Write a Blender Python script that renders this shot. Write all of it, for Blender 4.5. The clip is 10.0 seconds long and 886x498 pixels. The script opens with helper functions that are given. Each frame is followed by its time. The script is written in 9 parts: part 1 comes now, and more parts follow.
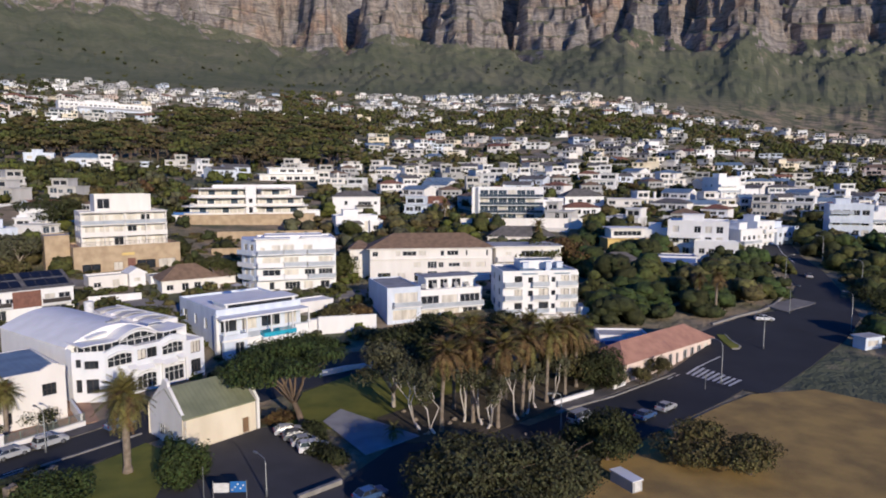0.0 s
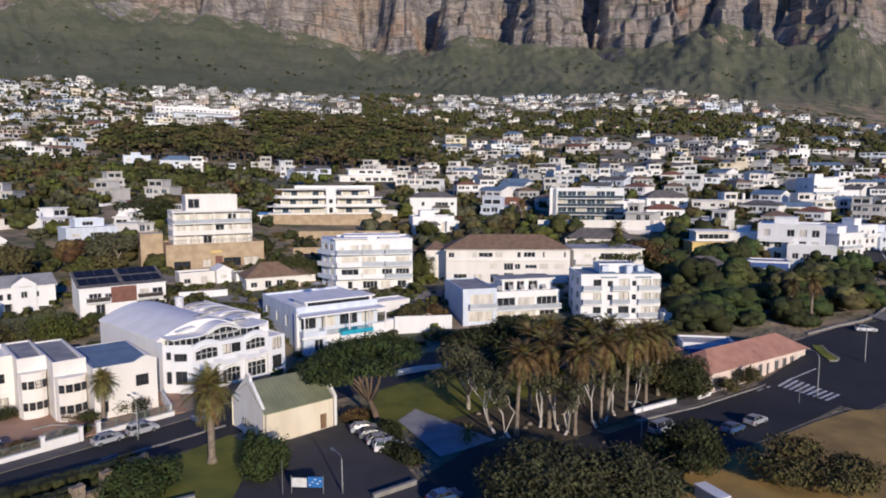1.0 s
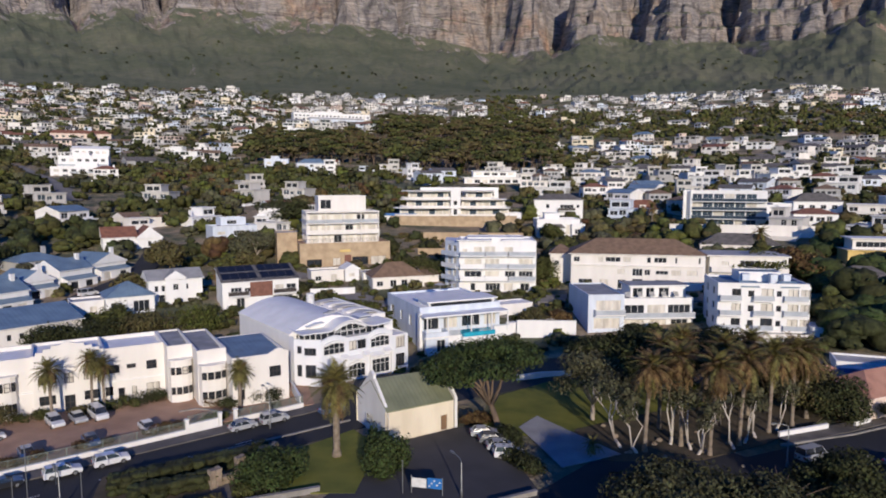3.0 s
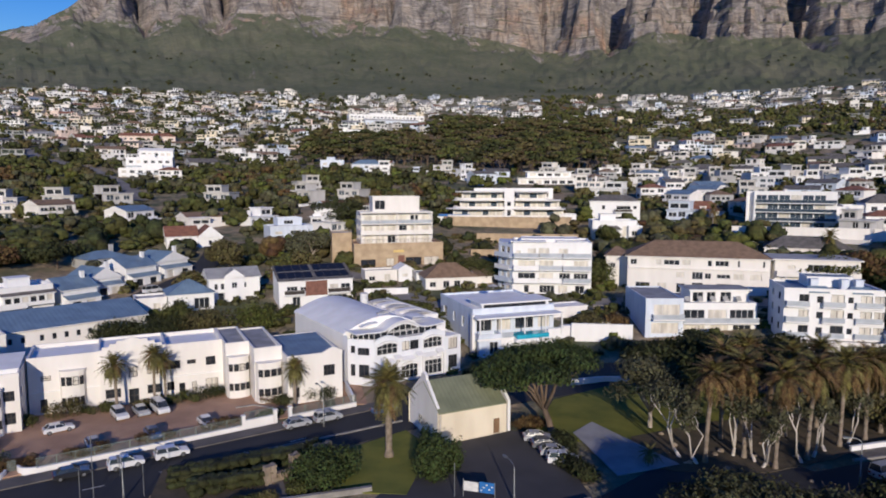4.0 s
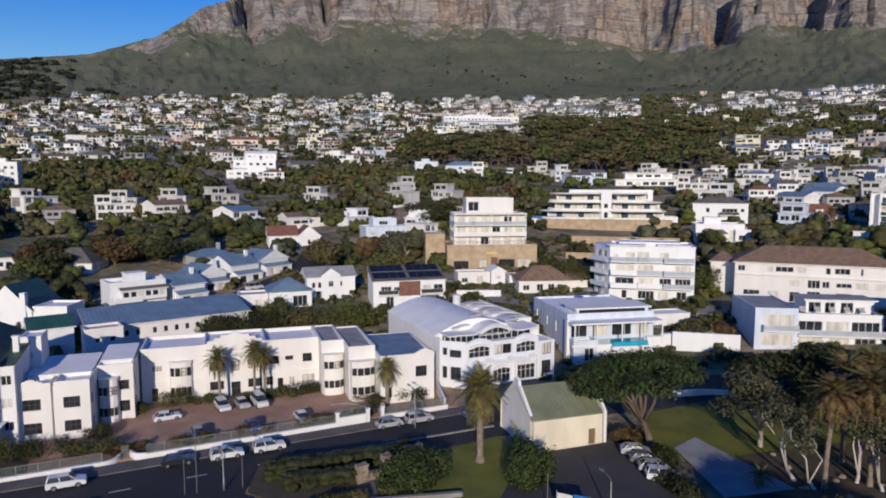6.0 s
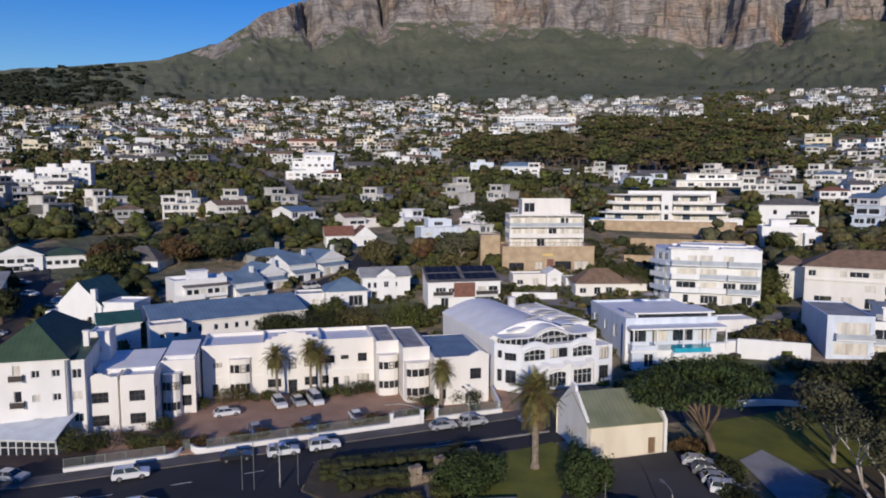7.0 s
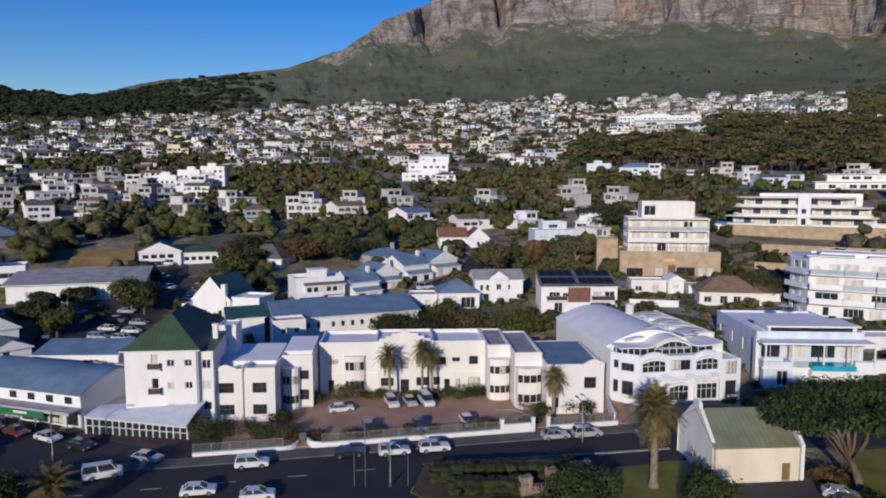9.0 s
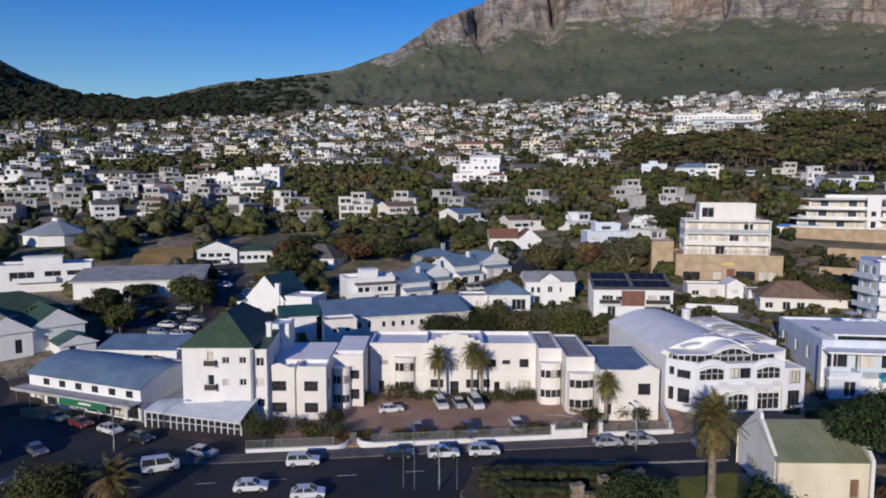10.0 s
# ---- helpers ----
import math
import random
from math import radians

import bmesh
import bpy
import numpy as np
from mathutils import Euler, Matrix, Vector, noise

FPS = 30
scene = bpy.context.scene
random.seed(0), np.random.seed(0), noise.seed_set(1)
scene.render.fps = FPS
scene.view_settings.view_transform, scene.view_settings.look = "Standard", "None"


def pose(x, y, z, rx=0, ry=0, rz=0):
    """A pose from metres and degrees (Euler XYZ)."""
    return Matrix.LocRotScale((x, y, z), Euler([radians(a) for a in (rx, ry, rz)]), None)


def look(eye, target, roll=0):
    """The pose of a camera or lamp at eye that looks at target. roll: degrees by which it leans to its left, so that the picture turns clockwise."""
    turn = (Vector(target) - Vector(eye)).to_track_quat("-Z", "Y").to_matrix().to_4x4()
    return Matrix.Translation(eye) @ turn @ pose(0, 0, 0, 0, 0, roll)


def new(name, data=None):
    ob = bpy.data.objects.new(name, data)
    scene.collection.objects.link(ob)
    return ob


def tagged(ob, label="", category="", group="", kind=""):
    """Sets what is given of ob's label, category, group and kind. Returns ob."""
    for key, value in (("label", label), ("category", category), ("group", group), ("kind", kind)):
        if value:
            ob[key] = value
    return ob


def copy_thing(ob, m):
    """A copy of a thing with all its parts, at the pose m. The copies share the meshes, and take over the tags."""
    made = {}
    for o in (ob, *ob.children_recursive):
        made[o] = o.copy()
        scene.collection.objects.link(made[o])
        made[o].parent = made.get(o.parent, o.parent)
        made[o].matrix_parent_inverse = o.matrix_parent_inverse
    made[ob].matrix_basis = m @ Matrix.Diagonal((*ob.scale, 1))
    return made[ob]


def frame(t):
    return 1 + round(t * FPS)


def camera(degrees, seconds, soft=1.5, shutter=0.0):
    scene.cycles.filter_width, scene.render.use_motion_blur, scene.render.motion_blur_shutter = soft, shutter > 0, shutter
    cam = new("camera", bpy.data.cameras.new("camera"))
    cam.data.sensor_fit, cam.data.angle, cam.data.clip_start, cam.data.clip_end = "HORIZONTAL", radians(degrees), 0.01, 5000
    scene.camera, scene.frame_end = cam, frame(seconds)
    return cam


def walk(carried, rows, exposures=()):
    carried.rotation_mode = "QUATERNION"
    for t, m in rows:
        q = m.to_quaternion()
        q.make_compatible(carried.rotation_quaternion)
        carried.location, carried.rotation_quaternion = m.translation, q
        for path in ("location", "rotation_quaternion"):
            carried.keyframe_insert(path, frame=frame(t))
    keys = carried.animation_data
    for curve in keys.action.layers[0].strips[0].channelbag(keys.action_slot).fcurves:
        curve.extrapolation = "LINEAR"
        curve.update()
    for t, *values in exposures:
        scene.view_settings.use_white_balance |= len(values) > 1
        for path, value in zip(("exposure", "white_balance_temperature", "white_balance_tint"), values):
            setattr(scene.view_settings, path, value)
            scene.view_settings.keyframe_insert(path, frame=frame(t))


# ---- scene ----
# ---- camera ----
cam = camera(67.59, 10.0, soft=1.9)
# seconds, eye, target, roll
PATH = [
    (0, (1.377, -3.418, 34.364), (1.377, 95.984, 23.440), 0.063),
    (0.5, (1.289, -3.060, 34.338), (-3.802, 96.222, 23.516), 0.037),
    (1, (1.198, -2.631, 34.304), (-10.215, 96.131, 23.539), 0.004),
    (1.5, (1.124, -2.351, 34.267), (-15.332, 95.707, 23.596), 0.021),
    (2, (1.100, -1.999, 34.191), (-20.911, 94.977, 23.643), -0.030),
    (2.5, (0.922, -1.584, 34.159), (-24.917, 94.450, 23.681), -0.016),
    (4, (0.385, -0.616, 34.124), (-36.594, 91.723, 23.822), -0.032),
    (4.5, (0.167, -0.314, 34.098), (-40.063, 90.664, 23.871), -0.022),
    (5, (-0.000, 0.000, 34.000), (-43.039, 89.695, 23.879), -0.042),
    (5.5, (-0.203, 0.307, 34.056), (-46.542, 88.345, 23.951), -0.040),
    (7, (-1.002, 1.209, 34.038), (-57.474, 83.140, 24.121), -0.031),
    (7.5, (-1.240, 1.496, 34.077), (-61.843, 80.426, 24.220), -0.008),
    (8, (-1.481, 1.748, 33.994), (-65.058, 78.319, 24.254), -0.013),
    (8.5, (-1.692, 1.991, 34.083), (-68.164, 76.061, 24.335), 0.009),
    (9, (-2.011, 2.275, 34.107), (-71.594, 73.438, 24.411), 0.004),
    (9.5, (-2.229, 2.441, 34.166), (-74.294, 71.097, 24.517), 0.045),
    (10, (-2.502, 2.616, 34.225), (-77.305, 68.279, 24.585), 0.069),
]
walk(cam, [(t, look(eye, target, roll)) for t, eye, target, roll in PATH], exposures=[(0.0, -0.2, 7000, 11), (5.0, -0.35, 6850, 10), (10.0, -0.42, 6650, 9)])

# ---- light ----
SUN_TOWARDS = Vector((0.46, -0.86, 0.275)).normalized()
sun = new("sun", bpy.data.lights.new("sun", "SUN"))
sun.data.energy, sun.data.angle, sun.data.color = 4.6, radians(0.55), (1.0, 0.90, 0.79)
sun.rotation_mode = "QUATERNION"
sun.rotation_quaternion = SUN_TOWARDS.to_track_quat("Z", "Y")
world = bpy.data.worlds.new("world")
scene.world = world
world.use_nodes = True
wn, wl = world.node_tree.nodes, world.node_tree.links
sky = wn.new("ShaderNodeTexSky")
sky.sky_type, sky.sun_disc = "NISHITA", False
sky.sun_elevation = math.asin(SUN_TOWARDS.z)
sky.sun_rotation = math.atan2(SUN_TOWARDS.x, SUN_TOWARDS.y)
sky.air_density, sky.dust_density, sky.ozone_density = 1.3, 0.0, 5.0
deep = wn.new("ShaderNodeHueSaturation")
deep.inputs["Saturation"].default_value = 1.36
deep.inputs["Hue"].default_value = 0.529
wl.new(sky.outputs["Color"], deep.inputs["Color"])
wl.new(deep.outputs["Color"], wn["Background"].inputs["Color"])
wn["Background"].inputs["Strength"].default_value = 0.175

# ---- materials ----
def material(name, color, color2=None, scale=1.5, rough=0.8, bump=0.3, metal=0.0, fine=18.0, vary=0.0, spec=0.5, coat=0.0, streak=False):
    """A surface with stains at a large scale and grain at a small one. vary: change of brightness from object to object."""
    m = bpy.data.materials.new(name)
    m.use_nodes = True
    n, l = m.node_tree.nodes, m.node_tree.links
    b = n["Principled BSDF"]
    color2 = color2 or tuple(c * 0.78 for c in color)
    at = n.new("ShaderNodeNewGeometry")
    big, small = n.new("ShaderNodeTexNoise"), n.new("ShaderNodeTexNoise")
    big.inputs["Scale"].default_value, small.inputs["Scale"].default_value = scale, fine
    big.inputs["Detail"].default_value, small.inputs["Detail"].default_value = 6, 3
    if streak:
        mp = n.new("ShaderNodeMapping")
        mp.inputs["Scale"].default_value = (1, 1, 0.22)
        l.new(at.outputs["Position"], mp.inputs["Vector"])
        l.new(mp.outputs["Vector"], big.inputs["Vector"])
    else:
        l.new(at.outputs["Position"], big.inputs["Vector"])
    l.new(at.outputs["Position"], small.inputs["Vector"])
    ramp = n.new("ShaderNodeValToRGB")
    ramp.color_ramp.elements[0].position, ramp.color_ramp.elements[1].position = 0.36, 0.62
    ramp.color_ramp.elements[0].color, ramp.color_ramp.elements[1].color = (*color2, 1), (*color, 1)
    l.new(big.outputs["Fac"], ramp.inputs["Fac"])
    mix = n.new("ShaderNodeMix")
    mix.data_type, mix.blend_type = "RGBA", "MULTIPLY"
    mix.inputs[0].default_value = 0.35
    l.new(ramp.outputs["Color"], mix.inputs[6])
    l.new(small.outputs["Color"], mix.inputs[7])
    hsv = n.new("ShaderNodeHueSaturation")
    l.new(mix.outputs[2], hsv.inputs["Color"])
    hsv.inputs["Saturation"].default_value, hsv.inputs["Value"].default_value = 1.0, 1.18
    if vary:
        info = n.new("ShaderNodeObjectInfo")
        rng = n.new("ShaderNodeMapRange")
        rng.inputs["To Min"].default_value, rng.inputs["To Max"].default_value = 1.18 - vary, 1.18 + vary
        l.new(info.outputs["Random"], rng.inputs["Value"])
        l.new(rng.outputs["Result"], hsv.inputs["Value"])
    l.new(hsv.outputs["Color"], b.inputs["Base Color"])
    b.inputs["Roughness"].default_value, b.inputs["Metallic"].default_value = rough, metal
    b.inputs["Specular IOR Level"].default_value = spec
    b.inputs["Coat Weight"].default_value = coat
    if bump:
        bp = n.new("ShaderNodeBump")
        bp.inputs["Strength"].default_value, bp.inputs["Distance"].default_value = bump, 0.05
        l.new(small.outputs["Fac"], bp.inputs["Height"])
        l.new(bp.outputs["Normal"], b.inputs["Normal"])
    return m


def island_vary(m, low=0.65, high=1.35, hue=0.02):
    """Lets every loose piece of a mesh differ a little in brightness and hue."""
    n, l = m.node_tree.nodes, m.node_tree.links
    b = n["Principled BSDF"]
    src = b.inputs["Base Color"].links[0].from_socket
    g, hsv = n.new("ShaderNodeNewGeometry"), n.new("ShaderNodeHueSaturation")
    a, c = n.new("ShaderNodeMapRange"), n.new("ShaderNodeMapRange")
    a.inputs["To Min"].default_value, a.inputs["To Max"].default_value = low, high
    c.inputs["To Min"].default_value, c.inputs["To Max"].default_value = 0.5 - hue, 0.5 + hue
    l.new(g.outputs["Random Per Island"], a.inputs["Value"])
    l.new(g.outputs["Random Per Island"], c.inputs["Value"])
    l.new(a.outputs["Result"], hsv.inputs["Value"])
    l.new(c.outputs["Result"], hsv.inputs["Hue"])
    l.new(src, hsv.inputs["Color"])
    l.new(hsv.outputs["Color"], b.inputs["Base Color"])
    return m


def ribbed(m, pitch=0.45, strength=0.6, along="x"):
    """Adds the standing seams of sheet roofing, along the object's own axis."""
    n, l = m.node_tree.nodes, m.node_tree.links
    b = n["Principled BSDF"]
    tc, wv, bp = n.new("ShaderNodeTexCoord"), n.new("ShaderNodeTexWave"), n.new("ShaderNodeBump")
    wv.bands_direction = along.upper()
    wv.inputs["Scale"].default_value = 0.314 / pitch
    l.new(tc.outputs["Object"], wv.inputs["Vector"])
    bp.inputs["Strength"].default_value, bp.inputs["Distance"].default_value = strength, 0.06
    l.new(wv.outputs["Fac"], bp.inputs["Height"])
    if b.inputs["Normal"].links:
        l.new(b.inputs["Normal"].links[0].from_socket, bp.inputs["Normal"])
    l.new(bp.outputs["Normal"], b.inputs["Normal"])
    return m


M = {
    "white": material("white_plaster", (0.80, 0.79, 0.77), (0.74, 0.725, 0.70), 0.5, 0.85, 0.25, streak=True),
    "white2": material("white_paint", (0.82, 0.82, 0.81), (0.77, 0.77, 0.76), 0.7, 0.7, 0.15, streak=True),
    # cool white; on some walls its blue also stands in for sky-lit shade
    "bluewhite": material("cool_white_and_shade", (0.66, 0.72, 0.80), (0.56, 0.62, 0.70), 0.7, 0.7, 0.15, streak=True),
    "cream": material("cream_plaster", (0.78, 0.70, 0.55), (0.66, 0.58, 0.44), 0.4, 0.85, 0.3, streak=True),
    "warm": material("warm_white_plaster", (0.80, 0.77, 0.725), (0.74, 0.71, 0.66), 0.5, 0.85, 0.25, streak=True),
    "tan": material("sandstone_plaster", (0.50, 0.38, 0.25), (0.38, 0.28, 0.18), 0.5, 0.9, 0.5),
    "coolwhite": material("cool_white_plaster", (0.77, 0.79, 0.82), (0.69, 0.72, 0.76), 0.6, 0.75, 0.2, streak=True),
    "palegrey": material("pale_grey_plaster", (0.60, 0.585, 0.56), (0.50, 0.485, 0.46), 0.5, 0.85, 0.3, streak=True),
    "greywall": material("grey_plaster", (0.42, 0.42, 0.42), (0.34, 0.34, 0.33), 0.5, 0.85, 0.3, streak=True),
    "yellow": material("yellow_plaster", (0.70, 0.52, 0.20), (0.58, 0.42, 0.16), 0.5, 0.85, 0.3, streak=True),
    "pinkwall": material("pale_pink_plaster", (0.76, 0.63, 0.55), (0.66, 0.53, 0.46), 0.5, 0.85, 0.3, streak=True),
    "brick": material("red_brick", (0.24, 0.11, 0.08), (0.17, 0.08, 0.06), 1.5, 0.9, 0.5, fine=30),
    "roofwhite": material("white_roof_membrane", (0.88, 0.87, 0.85), (0.80, 0.79, 0.76), 0.35, 0.8, 0.2, fine=6),
    "roofgrey": material("grey_roof_screed", (0.34, 0.34, 0.34), (0.24, 0.24, 0.24), 0.4, 0.9, 0.3, fine=6),
    "roofflat": material("pale_roof_screed", (0.50, 0.49, 0.47), (0.36, 0.35, 0.34), 0.4, 0.9, 0.3, fine=6),
    "slate": ribbed(material("blue_grey_roof_sheet", (0.18, 0.265, 0.34), (0.135, 0.20, 0.265), 0.4, 0.5, 0.1), 0.8, 0.35),
    "green": ribbed(material("green_roof_sheet", (0.060, 0.105, 0.055), (0.042, 0.078, 0.042), 0.5, 0.6, 0.1), 0.6, 0.35),
    "greenpale": ribbed(material("faded_green_roof_sheet", (0.21, 0.225, 0.14), (0.155, 0.17, 0.105), 0.4, 0.7, 0.1), 0.6, 0.35),
    "teal": ribbed(material("dark_teal_roof_sheet", (0.03, 0.10, 0.085), (0.02, 0.07, 0.06), 0.5, 0.5, 0.1), 0.6, 0.3),
    "browntile": ribbed(material("brown_roof_tile", (0.27, 0.175, 0.11), (0.19, 0.12, 0.075), 0.8, 0.85, 0.6, fine=8), 0.33, 0.8),
    "redtile": ribbed(material("red_roof_tile", (0.29, 0.125, 0.075), (0.20, 0.085, 0.055), 0.8, 0.85, 0.6, fine=8), 0.33, 0.8),
    "pinktile": ribbed(material("salmon_roof_tile", (0.50, 0.26, 0.18), (0.40, 0.20, 0.14), 0.6, 0.85, 0.6, fine=8), 0.33, 0.8),
    "greytile": ribbed(material("grey_roof_tile", (0.17, 0.155, 0.14), (0.11, 0.10, 0.09), 0.7, 0.85, 0.6, fine=8), 0.33, 0.8),
    "glass": material("window_glass", (0.036, 0.042, 0.05), (0.018, 0.021, 0.026), 0.7, 0.07, 0.0, spec=0.7),
    "glassblue": material("balcony_glass", (0.06, 0.09, 0.12), (0.04, 0.06, 0.09), 0.4, 0.08, 0.0, spec=0.7),
    "curtain": material("curtained_glass", (0.70, 0.66, 0.58), (0.46, 0.43, 0.38), 0.9, 0.35, 0.0, spec=0.5, streak=True),
    "frame": material("white_frame", (0.74, 0.74, 0.72), None, 2.0, 0.5, 0.0),
    "darkframe": material("dark_frame", (0.045, 0.035, 0.03), None, 2.0, 0.5, 0.0),
    # street asphalt is darkened for shade; its lighter copy is for sunlit ground
    "asphalt": material("asphalt", (0.025, 0.026, 0.030), (0.017, 0.018, 0.021), 0.12, 0.85, 0.4, fine=9),
    "asphalt_lit": material("lit_grey_asphalt", (0.062, 0.060, 0.062), (0.042, 0.041, 0.043), 0.15, 0.9, 0.4, fine=9),
    "pavement": material("concrete_pavement", (0.15, 0.135, 0.12), (0.10, 0.09, 0.08), 0.4, 0.9, 0.3),
    "kerb": material("kerb_concrete", (0.30, 0.28, 0.26), (0.21, 0.20, 0.18), 0.8, 0.9, 0.3),
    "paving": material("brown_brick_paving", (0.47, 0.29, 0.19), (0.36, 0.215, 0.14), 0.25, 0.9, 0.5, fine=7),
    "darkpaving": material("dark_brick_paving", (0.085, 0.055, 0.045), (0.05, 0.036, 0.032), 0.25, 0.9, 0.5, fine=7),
    "hillroad": material("pale_worn_asphalt", (0.22, 0.205, 0.19), (0.15, 0.14, 0.13), 0.2, 0.9, 0.3),
    "railglass": material("pale_balustrade_glass", (0.50, 0.54, 0.58), (0.38, 0.42, 0.46), 0.5, 0.12, 0.0, spec=0.6),
    "paleroof": ribbed(material("pale_grey_green_sheet", (0.36, 0.40, 0.40), (0.28, 0.32, 0.33), 0.4, 0.6, 0.1), 0.8, 0.3),
    "gravel": material("pale_gravel", (0.36, 0.36, 0.37), (0.28, 0.28, 0.29), 0.4, 0.95, 0.6, fine=12),
    "paint": material("road_marking_paint", (0.62, 0.62, 0.60), (0.45, 0.45, 0.44), 1.5, 0.7, 0.1),
    "lawn": material("lawn_grass", (0.20, 0.20, 0.045), (0.13, 0.145, 0.034), 0.25, 0.95, 0.8, fine=7, spec=0.15),
    "drygrass": material("dry_grass", (0.46, 0.30, 0.105), (0.29, 0.195, 0.08), 0.2, 0.95, 0.8, fine=5, spec=0.1),
    "soil": material("planting_soil", (0.10, 0.075, 0.045), (0.06, 0.05, 0.03), 0.5, 0.95, 0.6),
    "bark": material("grey_brown_bark", (0.17, 0.12, 0.085), (0.10, 0.07, 0.05), 1.2, 0.95, 0.9, fine=9, streak=True),
    "palebark": material("pale_bark", (0.46, 0.40, 0.33), (0.28, 0.23, 0.18), 1.0, 0.9, 0.7, fine=7, streak=True),
    "bleached": material("bleached_bark", (0.62, 0.57, 0.51), (0.42, 0.37, 0.32), 1.0, 0.9, 0.6, fine=7, streak=True),
    "palmbark": material("palm_trunk", (0.27, 0.22, 0.17), (0.17, 0.135, 0.10), 2.0, 0.95, 1.0, fine=6),
    "water": material("pool_water", (0.03, 0.42, 0.55), (0.02, 0.34, 0.48), 0.6, 0.05, 0.1, spec=0.6),
    "metal": material("galvanised_steel", (0.30, 0.31, 0.31), (0.24, 0.25, 0.25), 2.0, 0.45, 0.0, 0.6),
    "whitemetal": material("white_painted_steel", (0.72, 0.72, 0.70), None, 2.0, 0.45, 0.0),
    "fence": material("green_grey_fence_steel", (0.20, 0.23, 0.20), (0.14, 0.17, 0.14), 2.0, 0.6, 0.0),
    "canvas": material("white_canvas", (0.62, 0.66, 0.70), (0.52, 0.56, 0.60), 0.6, 0.7, 0.2),
    "sign_blue": material("blue_board", (0.02, 0.16, 0.45), (0.015, 0.12, 0.36), 0.8, 0.5, 0.1),
    "sign_green": material("green_board", (0.02, 0.16, 0.07), (0.015, 0.12, 0.05), 0.8, 0.5, 0.1),
    "bluepaint": material("blue_painted_wall", (0.05, 0.12, 0.34), (0.04, 0.09, 0.27), 0.5, 0.7, 0.2),
    "wood": material("weathered_timber", (0.22, 0.13, 0.07), (0.14, 0.085, 0.05), 0.9, 0.8, 0.4, streak=True),
    "solar": material("solar_cells", (0.014, 0.015, 0.02), (0.01, 0.011, 0.015), 0.8, 0.45, 0.0, spec=0.25),
    "rubber": material("tyre_rubber", (0.015, 0.015, 0.015), None, 2.0, 0.9, 0.1),
    "alloy": material("alloy_rim", (0.42, 0.43, 0.44), None, 2.0, 0.35, 0.0, 0.8),
    "lamp_red": material("red_lens", (0.35, 0.01, 0.01), None, 2.0, 0.2, 0.0),
    "lamp_clear": material("clear_lens", (0.65, 0.66, 0.66), None, 2.0, 0.1, 0.0),
    "stone": material("rough_stone", (0.34, 0.27, 0.20), (0.22, 0.17, 0.12), 0.9, 0.95, 0.9, fine=5),
}
for key, c in {"carwhite": (0.72, 0.73, 0.74), "carsilver": (0.40, 0.42, 0.44), "carblack": (0.02, 0.022, 0.028), "carblue": (0.05, 0.11, 0.24),
               "carred": (0.16, 0.03, 0.025), "cargrey": (0.13, 0.14, 0.15)}.items():
    M[key] = material(key.replace("car", "") + "_car_paint", c, tuple(x * 0.92 for x in c), 1.0, 0.3, 0.0, coat=0.8)


def leaf_material(name, color, low=0.72, high=1.28):
    """Foliage: shade between the leaves painted in by noise, with the relief of small twigs."""
    m = island_vary(material(name, color, tuple(c * 0.7 for c in color), 0.35, 0.75, 0.0, fine=4, spec=0.2), low, high, 0.025)
    n, l = m.node_tree.nodes, m.node_tree.links
    b = n["Principled BSDF"]
    at, gap_shade = n.new("ShaderNodeNewGeometry"), n.new("ShaderNodeTexNoise")
    gap_shade.inputs["Scale"].default_value, gap_shade.inputs["Detail"].default_value, gap_shade.inputs["Roughness"].default_value = 0.9, 5, 0.7
    l.new(at.outputs["Position"], gap_shade.inputs["Vector"])
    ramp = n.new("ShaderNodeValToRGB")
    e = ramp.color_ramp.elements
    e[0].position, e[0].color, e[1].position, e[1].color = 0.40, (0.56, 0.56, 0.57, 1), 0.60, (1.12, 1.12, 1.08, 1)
    l.new(gap_shade.outputs["Fac"], ramp.inputs["Fac"])
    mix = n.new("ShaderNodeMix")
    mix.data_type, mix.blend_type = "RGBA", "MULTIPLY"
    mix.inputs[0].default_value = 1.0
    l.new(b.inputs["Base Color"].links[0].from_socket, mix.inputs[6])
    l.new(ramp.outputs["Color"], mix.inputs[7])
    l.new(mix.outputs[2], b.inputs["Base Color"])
    bp = n.new("ShaderNodeBump")
    bp.inputs["Strength"].default_value, bp.inputs["Distance"].default_value = 0.8, 0.8
    l.new(gap_shade.outputs["Fac"], bp.inputs["Height"])
    l.new(bp.outputs["Normal"], b.inputs["Normal"])
    return m


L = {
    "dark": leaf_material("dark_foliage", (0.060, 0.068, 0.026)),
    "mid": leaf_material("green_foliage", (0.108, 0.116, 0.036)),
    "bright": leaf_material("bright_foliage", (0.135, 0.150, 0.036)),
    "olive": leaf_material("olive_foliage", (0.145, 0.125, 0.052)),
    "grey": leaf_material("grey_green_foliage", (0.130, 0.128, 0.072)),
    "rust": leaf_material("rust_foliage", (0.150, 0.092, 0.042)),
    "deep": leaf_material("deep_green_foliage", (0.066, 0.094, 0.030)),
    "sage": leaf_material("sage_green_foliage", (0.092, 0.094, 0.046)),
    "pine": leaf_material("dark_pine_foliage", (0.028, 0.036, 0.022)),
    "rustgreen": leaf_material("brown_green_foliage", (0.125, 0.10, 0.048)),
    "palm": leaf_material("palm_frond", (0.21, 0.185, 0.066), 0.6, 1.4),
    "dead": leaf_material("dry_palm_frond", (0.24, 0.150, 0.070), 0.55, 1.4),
}


